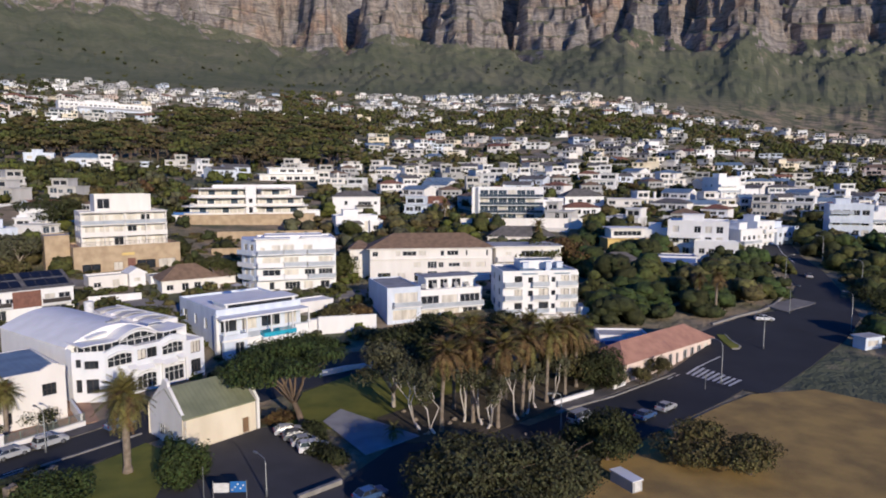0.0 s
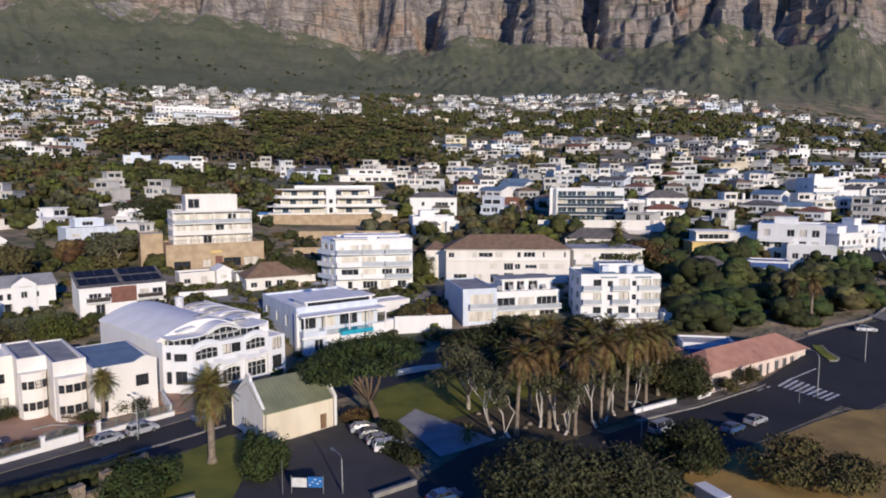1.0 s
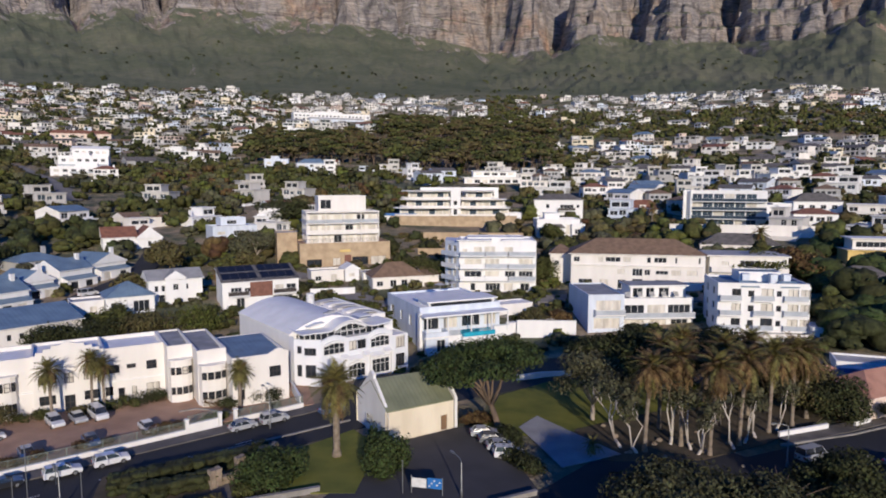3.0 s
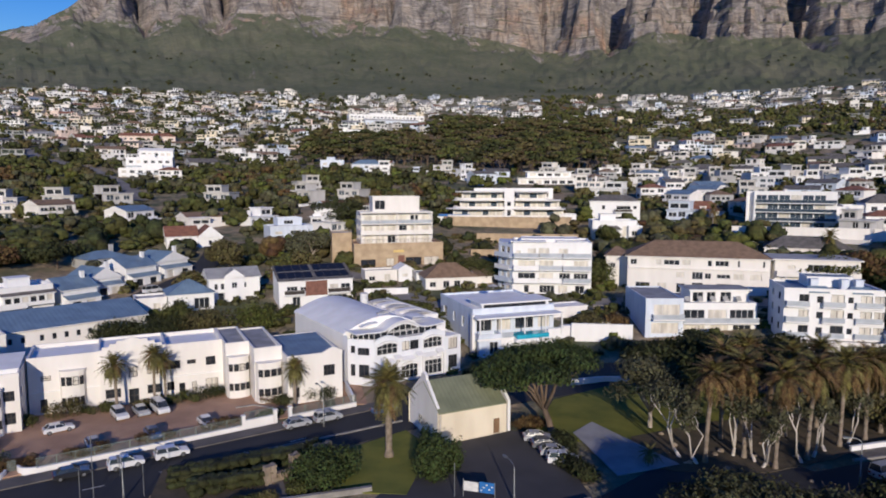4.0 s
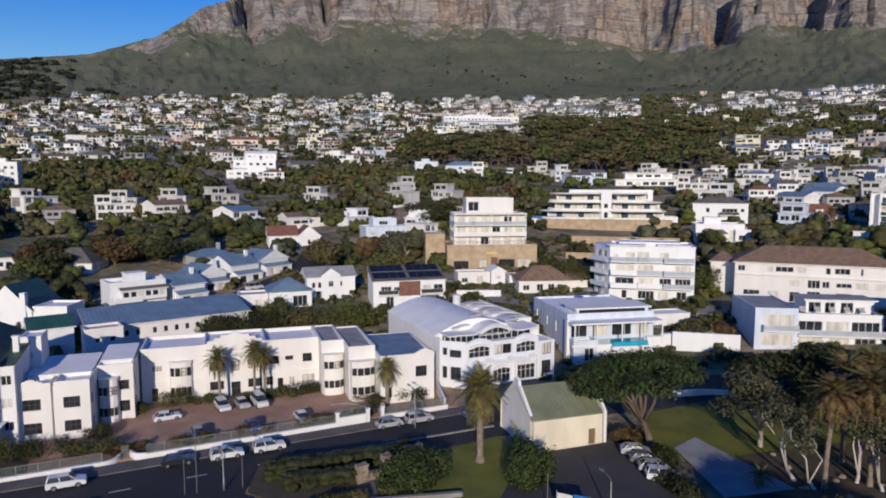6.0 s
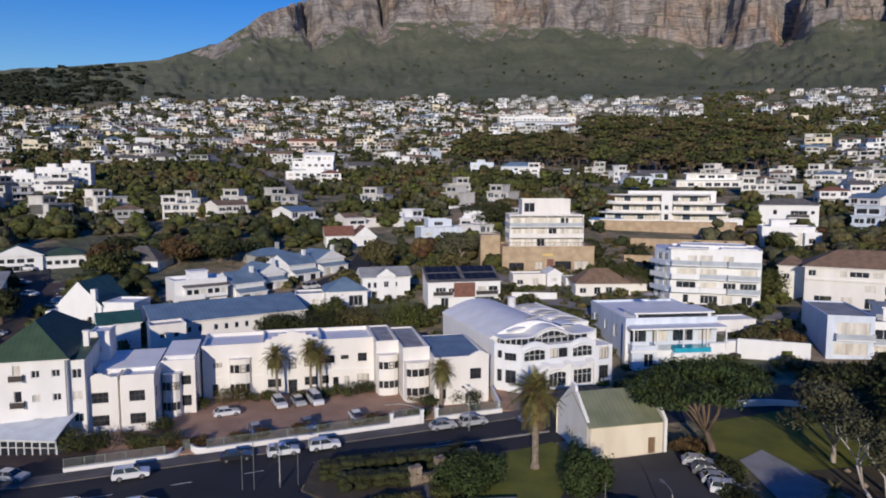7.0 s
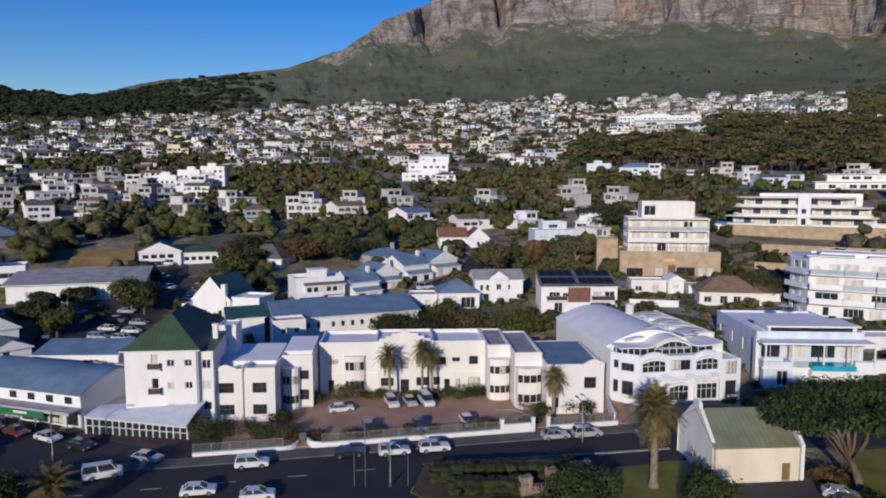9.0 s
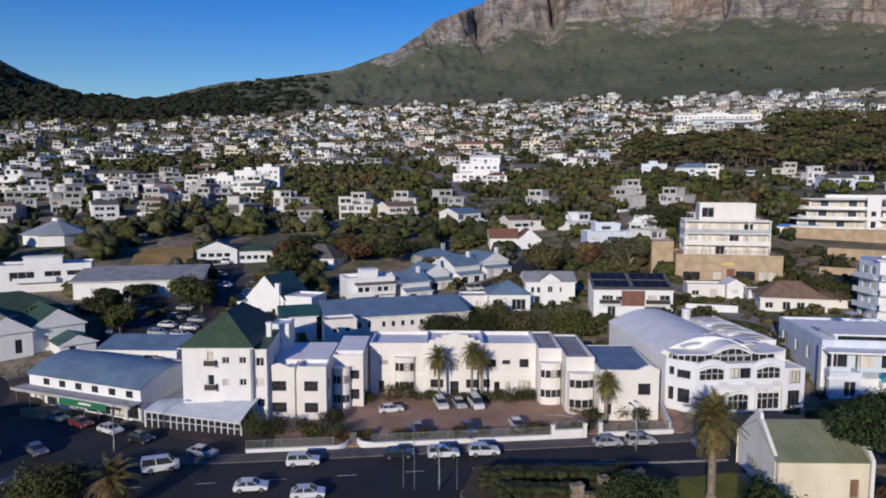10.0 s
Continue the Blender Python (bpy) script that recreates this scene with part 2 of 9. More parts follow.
def land_material():
    """Fynbos slopes with paths, boulders and banded sandstone where the ground is steep."""
    m = bpy.data.materials.new("hillside")
    m.use_nodes = True
    n, l = m.node_tree.nodes, m.node_tree.links
    b = n["Principled BSDF"]
    b.inputs["Roughness"].default_value, b.inputs["Specular IOR Level"].default_value = 0.95, 0.1
    g = n.new("ShaderNodeNewGeometry")
    pos = g.outputs["Position"]

    def tex(scale, detail=6, rough=0.6, squash=None):
        t = n.new("ShaderNodeTexNoise")
        t.inputs["Scale"].default_value, t.inputs["Detail"].default_value, t.inputs["Roughness"].default_value = scale, detail, rough
        if squash:
            mp = n.new("ShaderNodeMapping")
            mp.inputs["Scale"].default_value = squash
            l.new(pos, mp.inputs["Vector"])
            l.new(mp.outputs["Vector"], t.inputs["Vector"])
        else:
            l.new(pos, t.inputs["Vector"])
        return t.outputs["Fac"]

    def ramp(fac, *stops):
        r = n.new("ShaderNodeValToRGB")
        e = r.color_ramp.elements
        while len(e) < len(stops):
            e.new(0.5)
        for k, (p, c) in enumerate(stops):
            e[k].position, e[k].color = p, (*c, 1)
        l.new(fac, r.inputs["Fac"])
        return r.outputs["Color"]

    def mix(fac, a, c):
        x = n.new("ShaderNodeMix")
        x.data_type = "RGBA"
        l.new(fac, x.inputs[0])
        l.new(a, x.inputs[6])
        l.new(c, x.inputs[7])
        return x.outputs[2]

    bush = ramp(tex(0.006, 8, 0.65), (0.34, (0.084, 0.102, 0.062)), (0.48, (0.132, 0.142, 0.088)), (0.62, (0.205, 0.195, 0.128)))
    speck = ramp(tex(0.07, 8, 0.75), (0.33, (0.060, 0.072, 0.044)), (0.50, (0.118, 0.128, 0.080)), (0.68, (0.180, 0.174, 0.118)))
    half = n.new("ShaderNodeValue")
    half.outputs[0].default_value = 0.5
    slope = mix(half.outputs[0], bush, speck)
    low = n.new("ShaderNodeSeparateXYZ")
    l.new(pos, low.inputs[0])
    town = n.new("ShaderNodeMapRange")
    town.inputs["From Min"].default_value, town.inputs["From Max"].default_value = 175.0, 120.0
    l.new(low.outputs["Z"], town.inputs["Value"])
    patch = ramp(tex(0.035, 6, 0.7), (0.44, (0, 0, 0)), (0.56, (1, 1, 1)))
    dry = n.new("ShaderNodeMath")
    dry.operation = "MULTIPLY"
    l.new(town.outputs["Result"], dry.inputs[0])
    l.new(patch, dry.inputs[1])
    earth = ramp(tex(0.4, 5, 0.7), (0.3, (0.24, 0.185, 0.125)), (0.7, (0.40, 0.32, 0.22)))
    slope = mix(dry.outputs[0], slope, earth)
    boulder = ramp(tex(0.11, 4, 0.8), (0.66, (0, 0, 0)), (0.70, (1, 1, 1)))
    where = ramp(tex(0.004, 3), (0.50, (0, 0, 0)), (0.60, (1, 1, 1)))
    mul = n.new("ShaderNodeMath")
    mul.operation = "MULTIPLY"
    l.new(boulder, mul.inputs[0])
    l.new(where, mul.inputs[1])
    grey = ramp(tex(0.3), (0.3, (0.26, 0.23, 0.19)), (0.7, (0.40, 0.36, 0.30)))
    slope = mix(mul.outputs[0], slope, grey)
    bands = tex(1.0, 8, 0.7, (0.004, 0.004, 0.055))
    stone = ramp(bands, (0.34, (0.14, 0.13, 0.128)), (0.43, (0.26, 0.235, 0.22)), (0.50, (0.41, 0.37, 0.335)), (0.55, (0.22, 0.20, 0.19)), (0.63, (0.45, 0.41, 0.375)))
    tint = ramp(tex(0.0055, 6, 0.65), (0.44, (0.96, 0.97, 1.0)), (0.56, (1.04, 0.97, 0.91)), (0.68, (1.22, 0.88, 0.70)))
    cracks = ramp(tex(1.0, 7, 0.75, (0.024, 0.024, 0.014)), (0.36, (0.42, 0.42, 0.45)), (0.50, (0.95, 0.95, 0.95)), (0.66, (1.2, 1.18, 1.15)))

    def times(a, c):
        x = n.new("ShaderNodeMix")
        x.data_type, x.blend_type = "RGBA", "MULTIPLY"
        x.inputs[0].default_value = 1.0
        l.new(a, x.inputs[6])
        l.new(c, x.inputs[7])
        return x

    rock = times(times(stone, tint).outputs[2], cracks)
    sep = n.new("ShaderNodeSeparateXYZ")
    l.new(g.outputs["True Normal"], sep.inputs[0])
    wob = n.new("ShaderNodeMath")
    wob.operation = "MULTIPLY_ADD"
    l.new(tex(0.012, 8, 0.75), wob.inputs[0])
    wob.inputs[1].default_value = 0.45
    l.new(sep.outputs["Z"], wob.inputs[2])
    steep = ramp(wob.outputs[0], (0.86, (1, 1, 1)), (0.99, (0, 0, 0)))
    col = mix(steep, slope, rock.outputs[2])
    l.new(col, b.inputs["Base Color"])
    bp = n.new("ShaderNodeBump")
    bp.inputs["Strength"].default_value, bp.inputs["Distance"].default_value = 0.7, 6.0
    l.new(tex(0.05, 8, 0.7), bp.inputs["Height"])
    ledge = n.new("ShaderNodeBump")
    ledge.inputs["Strength"].default_value, ledge.inputs["Distance"].default_value = 0.8, 22.0
    l.new(bands, ledge.inputs["Height"])
    l.new(bp.outputs["Normal"], ledge.inputs["Normal"])
    crag = n.new("ShaderNodeMix")
    crag.data_type = "VECTOR"
    l.new(steep, crag.inputs[0])
    l.new(bp.outputs["Normal"], crag.inputs[4])
    l.new(ledge.outputs["Normal"], crag.inputs[5])
    l.new(crag.outputs[1], b.inputs["Normal"])
    return m


M["land"] = land_material()

# ---- building blocks ----
def vec(*a):
    return Vector(a)


class Geo:
    """Vertices and faces of one mesh, with a material slot for each face."""

    def __init__(self):
        self.v, self.f, self.s = [], [], []

    def face(self, pts, slot=0):
        k = len(self.v)
        self.v.extend(tuple(p) for p in pts)
        self.f.append(tuple(range(k, k + len(pts))))
        self.s.append(slot)

    def box(self, x0, y0, z0, x1, y1, z1, slot=0):
        c = [(x0, y0, z0), (x1, y0, z0), (x1, y1, z0), (x0, y1, z0), (x0, y0, z1), (x1, y0, z1), (x1, y1, z1), (x0, y1, z1)]
        k = len(self.v)
        self.v.extend(c)
        for q in ((3, 2, 1, 0), (4, 5, 6, 7), (0, 1, 5, 4), (1, 2, 6, 5), (2, 3, 7, 6), (3, 0, 4, 7)):
            self.f.append(tuple(k + i for i in q))
            self.s.append(slot)

    def prism(self, ring, z0, z1, slot=0):
        """Upright prism over a ring of (x, y), given anticlockwise."""
        n = len(ring)
        k = len(self.v)
        self.v.extend((x, y, z0) for x, y in ring)
        self.v.extend((x, y, z1) for x, y in ring)
        self.f.append(tuple(k + n + i for i in range(n)))
        self.f.append(tuple(k + n - 1 - i for i in range(n)))
        self.s += [slot, slot]
        for i in range(n):
            j = (i + 1) % n
            self.f.append((k + i, k + j, k + n + j, k + n + i))
            self.s.append(slot)

    def sweep(self, ring, y0, y1, slot=0):
        """Level prism: a ring of (x, z) drawn out along y."""
        n = len(ring)
        k = len(self.v)
        self.v.extend((x, y0, z) for x, z in ring)
        self.v.extend((x, y1, z) for x, z in ring)
        self.f.append(tuple(k + i for i in range(n)))
        self.f.append(tuple(k + 2 * n - 1 - i for i in range(n)))
        self.s += [slot, slot]
        for i in range(n):
            j = (i + 1) % n
            self.f.append((k + j, k + i, k + n + i, k + n + j))
            self.s.append(slot)

    def tube(self, pts, radii, n=8, slot=0, cap=True):
        rings = []
        pts = [Vector(p) for p in pts]
        for i, (p, r) in enumerate(zip(pts, radii)):
            d = (pts[min(i + 1, len(pts) - 1)] - pts[max(i - 1, 0)]).normalized()
            a = d.orthogonal().normalized() if abs(d.z) < 0.98 else Vector((1, 0, 0))
            a = (a - d * a.dot(d)).normalized()
            b = d.cross(a)
            rings.append(len(self.v))
            self.v.extend(tuple(p + (a * math.cos(2 * math.pi * k / n) + b * math.sin(2 * math.pi * k / n)) * r) for k in range(n))
        for r0, r1 in zip(rings, rings[1:]):
            for k in range(n):
                self.f.append((r0 + k, r0 + (k + 1) % n, r1 + (k + 1) % n, r1 + k))
                self.s.append(slot)
        if cap:
            self.f.append(tuple(rings[-1] + k for k in range(n)))
            self.f.append(tuple(rings[0] + n - 1 - k for k in range(n)))
            self.s += [slot, slot]

    def weld(self):
        """Joins vertices that lie on one another."""
        seen, to, v = {}, [], []
        for p in self.v:
            k = (round(p[0], 3), round(p[1], 3), round(p[2], 3))
            if k not in seen:
                seen[k] = len(v)
                v.append(tuple(p))
            to.append(seen[k])
        self.v, self.f = v, [tuple(to[i] for i in f) for f in self.f]

    def mesh(self, name, mats, smooth=False):
        me = bpy.data.meshes.new(name)
        me.from_pydata(self.v, [], self.f)
        for m in mats:
            me.materials.append(m)
        if len(mats) > 1:
            me.polygons.foreach_set("material_index", self.s)
        if smooth:
            me.polygons.foreach_set("use_smooth", [True] * len(self.f))
        me.update()
        return me


def part(name, geo, mats, parent=None, label="", smooth=False, m=None):
    """Links a Geo, or a mesh, as one object under parent."""
    mats = mats if isinstance(mats, (list, tuple)) else [mats]
    me = geo.mesh(name, mats, smooth) if isinstance(geo, Geo) else geo
    ob = new(name, me)
    if parent:
        ob.parent = parent
    if m is not None:
        ob.matrix_basis = m
    return tagged(ob, label)


def thing(name, label, category, m=None, group="", kind=""):
    ob = new(name)
    ob.empty_display_size = 0.3
    if m is not None:
        ob.matrix_basis = m
    return tagged(ob, label, category, group, kind)


def facade(g, o, u, w, h, holes, reveal=0.22, slot=0):
    """A wall of w by h from o along u, with rectangular openings (x, z, w, h) and their reveals. It faces u x z."""
    o, u, z = Vector(o), Vector(u), Vector((0, 0, 1))
    inw = -(u.cross(z))
    xs = sorted({0.0, w, *(round(a, 4) for q in holes for a in (q[0], q[0] + q[2]))})
    zs = sorted({0.0, h, *(round(a, 4) for q in holes for a in (q[1], q[1] + q[3]))})
    for x0, x1 in zip(xs, xs[1:]):
        run = None
        for z0, z1 in zip(zs, zs[1:]):
            cx, cz = (x0 + x1) / 2, (z0 + z1) / 2
            open_here = any(q[0] < cx < q[0] + q[2] and q[1] < cz < q[1] + q[3] for q in holes)
            if open_here:
                if run is not None:
                    g.face([o + u * x0 + z * run, o + u * x1 + z * run, o + u * x1 + z * z0, o + u * x0 + z * z0], slot)
                run = None
            elif run is None:
                run = z0
        if run is not None:
            g.face([o + u * x0 + z * run, o + u * x1 + z * run, o + u * x1 + z * h, o + u * x0 + z * h], slot)
    for q in holes:
        a, b = o + u * q[0] + z * q[1], o + u * (q[0] + q[2]) + z * q[1]
        c, d = b + z * q[3], a + z * q[3]
        r = inw * reveal
        for p0, p1 in ((b, a), (c, b), (d, c), (a, d)):
            g.face([p0, p1, p1 + r, p0 + r], slot)


window_meshes = {}
PANE_RNG = random.Random(2)


def window_data(w, h, cols, rows, frame_key, pane_key):
    key = (round(w, 2), round(h, 2), cols, rows, frame_key, pane_key)
    if key not in window_meshes:
        g, p, b, d = Geo(), Geo(), 0.08, 0.07
        cells = []
        for i in range(cols):
            for k in range(rows):
                cw, ch = (w - b) / cols, (h - b) / rows
                cells.append((b + i * cw, b + k * ch, cw - b, ch - b))
        facade(g, (0, -d, 0), (1, 0, 0), w, h, cells, d)
        for a0, a1 in (((0, 0, 0), (0, 0, h)), ((0, 0, h), (w, 0, h)), ((w, 0, h), (w, 0, 0)), ((w, 0, 0), (0, 0, 0))):
            g.face([(a0[0], -d, a0[2]), (a1[0], -d, a1[2]), a1, a0])
        g.weld()
        p.face([(b, -0.02, b), (w - b, -0.02, b), (w - b, -0.02, h - b), (b, -0.02, h - b)])
        window_meshes[key] = (g.mesh("window", [M[frame_key]]), p.mesh("pane", [M[pane_key]]))
    return window_meshes[key]


def add_window(parent, o, u, q, cols=2, rows=1, frame_key="frame", pane_key="glass", reveal=0.2, name="window"):
    """A framed window with its pane in the opening q of a facade that starts at o and runs along u."""
    o, u, z = Vector(o), Vector(u), Vector((0, 0, 1))
    inw = -(u.cross(z))
    at = o + u * q[0] + z * q[1] + inw * reveal
    m = Matrix(((u.x, inw.x, 0, at.x), (u.y, inw.y, 0, at.y), (u.z, inw.z, 1, at.z), (0, 0, 0, 1)))
    if pane_key == "glass" and PANE_RNG.random() < 0.28:
        pane_key = "curtain"
    fr, pn = window_data(q[2], q[3], cols, rows, frame_key, pane_key)
    a = part(name, fr, [], parent, m=m)
    part("pane", pn, [], a)
    return a


def grid(w, floors, n, ww=1.3, wh=1.4, z0=0.9, step=3.0, margin=0.8, skip=()):
    """n openings a floor, evenly along a wall of width w."""
    out = []
    for k in range(floors):
        for i in range(n):
            if (k, i) not in skip:
                c = margin + (w - 2 * margin) * (i + 0.5) / n
                out.append((c - ww / 2, z0 + k * step, ww, wh))
    return out


TAKEN = []
SIDES = {"F": lambda x, y, w, d: ((x, y), (1, 0, 0), w), "R": lambda x, y, w, d: ((x + w, y), (0, 1, 0), d),
         "B": lambda x, y, w, d: ((x + w, y + d), (-1, 0, 0), w), "L": lambda x, y, w, d: ((x, y + d), (0, -1, 0), d)}


def block(root, x, y, z, w, d, h, mat="white", holes=None, roof="flat", roofmat="roofwhite", parapet=0.5, rise=2.0, over=0.4, sink=3.0,
          frame_key="frame", pane_key="glass", cols=2, rows=1, name="wall", ridge="x"):
    """One storeyed block of a building: walls with openings, windows in them, and a roof."""
    holes = holes or {}
    mid = root.matrix_basis @ vec(x + w / 2, y + d / 2, 0)
    TAKEN.append((mid.x, mid.y, math.hypot(w, d) / 2))
    g = Geo()
    for side, place in SIDES.items():
        (ox, oy), u, length = place(x, y, w, d)
        qs = holes.get(side, [])
        facade(g, (ox, oy, z), u, length, h, [q[:4] for q in qs])
        if sink:
            o, uu = Vector((ox, oy, z)), Vector(u)
            g.face([o - vec(0, 0, sink), o + uu * length - vec(0, 0, sink), o + uu * length, o])
        for q in qs:
            c = q[4] if len(q) > 4 else cols
            pk = q[5] if len(q) > 5 else pane_key
            add_window(root, (ox, oy, z), u, q, c, rows, frame_key, pk)
    wall = part(name, g, M[mat], root)
    t = z + h
    r = Geo()
    if roof == "flat":
        if parapet:
            a = 0.22
            r.box(x - 0.04, y - 0.04, t, x + w + 0.04, y + a, t + parapet, 1), r.box(x - 0.04, y + d - a, t, x + w + 0.04, y + d + 0.04, t + parapet, 1)
            r.box(x - 0.04, y + a, t, x + a, y + d - a, t + parapet, 1), r.box(x + w - a, y + a, t, x + w + 0.04, y + d - a, t + parapet, 1)
            r.face([(x + a, y + a, t + 0.1), (x + w - a, y + a, t + 0.1), (x + w - a, y + d - a, t + 0.1), (x + a, y + d - a, t + 0.1)], 0)
        else:
            r.box(x - over, y - over, t, x + w + over, y + d + over, t + 0.28, 1)
            r.face([(x - over, y - over, t + 0.284), (x + w + over, y - over, t + 0.284), (x + w + over, y + d + over, t + 0.284), (x - over, y + d + over, t + 0.284)], 0)
    elif roof in ("hip", "gable"):
        x0, x1, y0, y1 = x - over, x + w + over, y - over, y + d + over
        if ridge == "x":
            e = min((y1 - y0) / 2, (x1 - x0) / 2 - 0.3) if roof == "hip" else 0
            a, b = vec(x0 + e, (y0 + y1) / 2, t + rise), vec(x1 - e, (y0 + y1) / 2, t + rise)
            c = [vec(x0, y0, t), vec(x1, y0, t), vec(x1, y1, t), vec(x0, y1, t)]
            r.face([c[0], c[1], b, a]), r.face([c[2], c[3], a, b])
            r.face([c[1], c[2], b], 0 if roof == "hip" else 1), r.face([c[3], c[0], a], 0 if roof == "hip" else 1)
        else:
            e = min((x1 - x0) / 2, (y1 - y0) / 2 - 0.3) if roof == "hip" else 0
            a, b = vec((x0 + x1) / 2, y0 + e, t + rise), vec((x0 + x1) / 2, y1 - e, t + rise)
            c = [vec(x0, y0, t), vec(x1, y0, t), vec(x1, y1, t), vec(x0, y1, t)]
            r.face([c[1], c[2], b, a]), r.face([c[3], c[0], a, b])
            r.face([c[0], c[1], a], 0 if roof == "hip" else 1), r.face([c[2], c[3], b], 0 if roof == "hip" else 1)
        r.face([c[3], c[2], c[1], c[0]], 1)
        r.box(x0, y0, t - 0.16, x1, y0 + 0.1, t - 0.003, 1), r.box(x0, y1 - 0.1, t - 0.16, x1, y1, t - 0.003, 1)
    elif roof == "shed":
        x0, x1, y0, y1 = x - over, x + w + over, y - over, y + d + over
        for k in (0.0, 0.16):
            p = [vec(x0, y0, t + k), vec(x1, y0, t + k), vec(x1, y1, t + rise + k), vec(x0, y1, t + rise + k)]
            r.face(p if k else p[::-1], 0)
        r.face([vec(x0, y0, t), vec(x1, y0, t), vec(x1, y0, t + 0.16), vec(x0, y0, t + 0.16)], 1)
        r.face([vec(x1, y0, t), vec(x1, y1, t + rise), vec(x1, y1, t + rise + 0.16), vec(x1, y0, t + 0.16)], 1)
        r.face([vec(x0, y1, t + rise), vec(x0, y0, t), vec(x0, y0, t + 0.16), vec(x0, y1, t + rise + 0.16)], 1)
        r.face([vec(x, y, t), vec(x, y + d, t), vec(x, y + d, t + rise)], 1), r.face([vec(x + w, y + d, t), vec(x + w, y, t), vec(x + w, y + d, t + rise)], 1)
    if roof:
        part("roof", r, [M[roofmat], M[mat]], root)
    return wall


def balcony(root, x, y, z, w, d, mat="white2", rail="railglass", height=1.0, slab=0.25, solid=False):
    """A balcony slab in front of a wall at y, with its balustrade."""
    g = Geo()
    g.box(x, y - d, z - slab, x + w, y + 0.02, z)
    ob = part("balcony", g, M[mat], root)
    b = Geo()
    if solid:
        b.box(x, y - d, z + 0.002, x + w, y - d + 0.12, z + height), b.box(x, y - d + 0.12, z + 0.002, x + 0.12, y, z + height), b.box(x + w - 0.12, y - d + 0.12, z + 0.002, x + w, y, z + height)
    else:
        b.box(x + 0.05, y - d + 0.05, z + 0.05, x + w - 0.05, y - d + 0.08, z + height), b.box(x + 0.05, y - d + 0.09, z + 0.05, x + 0.08, y, z + height)
        b.box(x + w - 0.08, y - d + 0.09, z + 0.05, x + w - 0.05, y, z + height)
        b.box(x + 0.03, y - d + 0.03, z + height, x + w - 0.03, y - d + 0.10, z + height + 0.05, 1)
    part("balustrade", b, [M[rail] if not solid else M[mat], M["whitemetal"]], ob)
    return ob


# ---- land ----
PROFILE_D = [0, 118, 140, 165, 200, 240, 300, 400, 550, 700, 900, 1050]
PROFILE_Z = [0, 0, 4.2, 8, 12, 18, 25, 38, 60, 88, 130, 168]
SLOPE_AZ = [-180, -60, -40, -30, -22, -12, 0, 25, 48, 60, 82, 120, 180]
SLOPE_K = [0, .1, .45, .55, .75, .95, .92, 1.0, .95, .88, .75, .3, 0]
SKY_AZ = [-180, -60, -40, 0, 30, 40, 44, 45.6, 48, 49.4, 50.4, 52.7, 55.2, 57.3, 62, 64.4, 66.6, 68.7, 70.8, 73.3, 74.8, 76.7, 78.6, 80.3, 82, 90, 110, 180]
SKY_EL = [0, 10, 22, 22, 20, 17, 15.6, 14.95, 14.0, 13.5, 12.6, 11.2, 10.25, 9.5, 8.8, 8.4, 8.2, 7.7, 7.0, 6.45, 6.7, 6.7, 7.1, 7.9, 8.8, 12, 6, 0]
FOOT_AZ = [-180, -60, -33, -27, -23.5, -22.3, -17.3, -15.1, -12.9, -10.2, -3.6, 1.2, 4.9, 7.8, 11, 13.3, 17.7, 21, 25, 29.6, 34, 39, 43.2, 45.6, 48, 50.2, 52.7, 55.2, 57.3, 62, 66.6, 70.8, 73.3, 76.7, 80.3, 82, 90, 110, 180]
FOOT_EL = [0, 6, 9.5, 10.1, 11.8, 11.1, 11.3, 12.0, 11.0, 10.2, 10.6, 11.1, 11.6, 10.7, 10.4, 10.5, 11.5, 12.1, 12.6, 13.0, 13.3, 13.1, 12.6, 12.0, 11.7, 11.8, 10.95, 10.15, 9.4, 8.7, 8.1, 6.9, 6.35, 6.6, 7.8, 8.7, 11.9, 5.9, 0]
EYE_Z = 34.0


def polar(az, d):
    a = radians(az)
    return -math.sin(a) * d, math.cos(a) * d


def ground(x, y):
    d, az = math.hypot(x, y), math.degrees(math.atan2(-x, y))
    return float(np.interp(d, PROFILE_D, PROFILE_Z)) * float(np.interp(az, SLOPE_AZ, SLOPE_K))


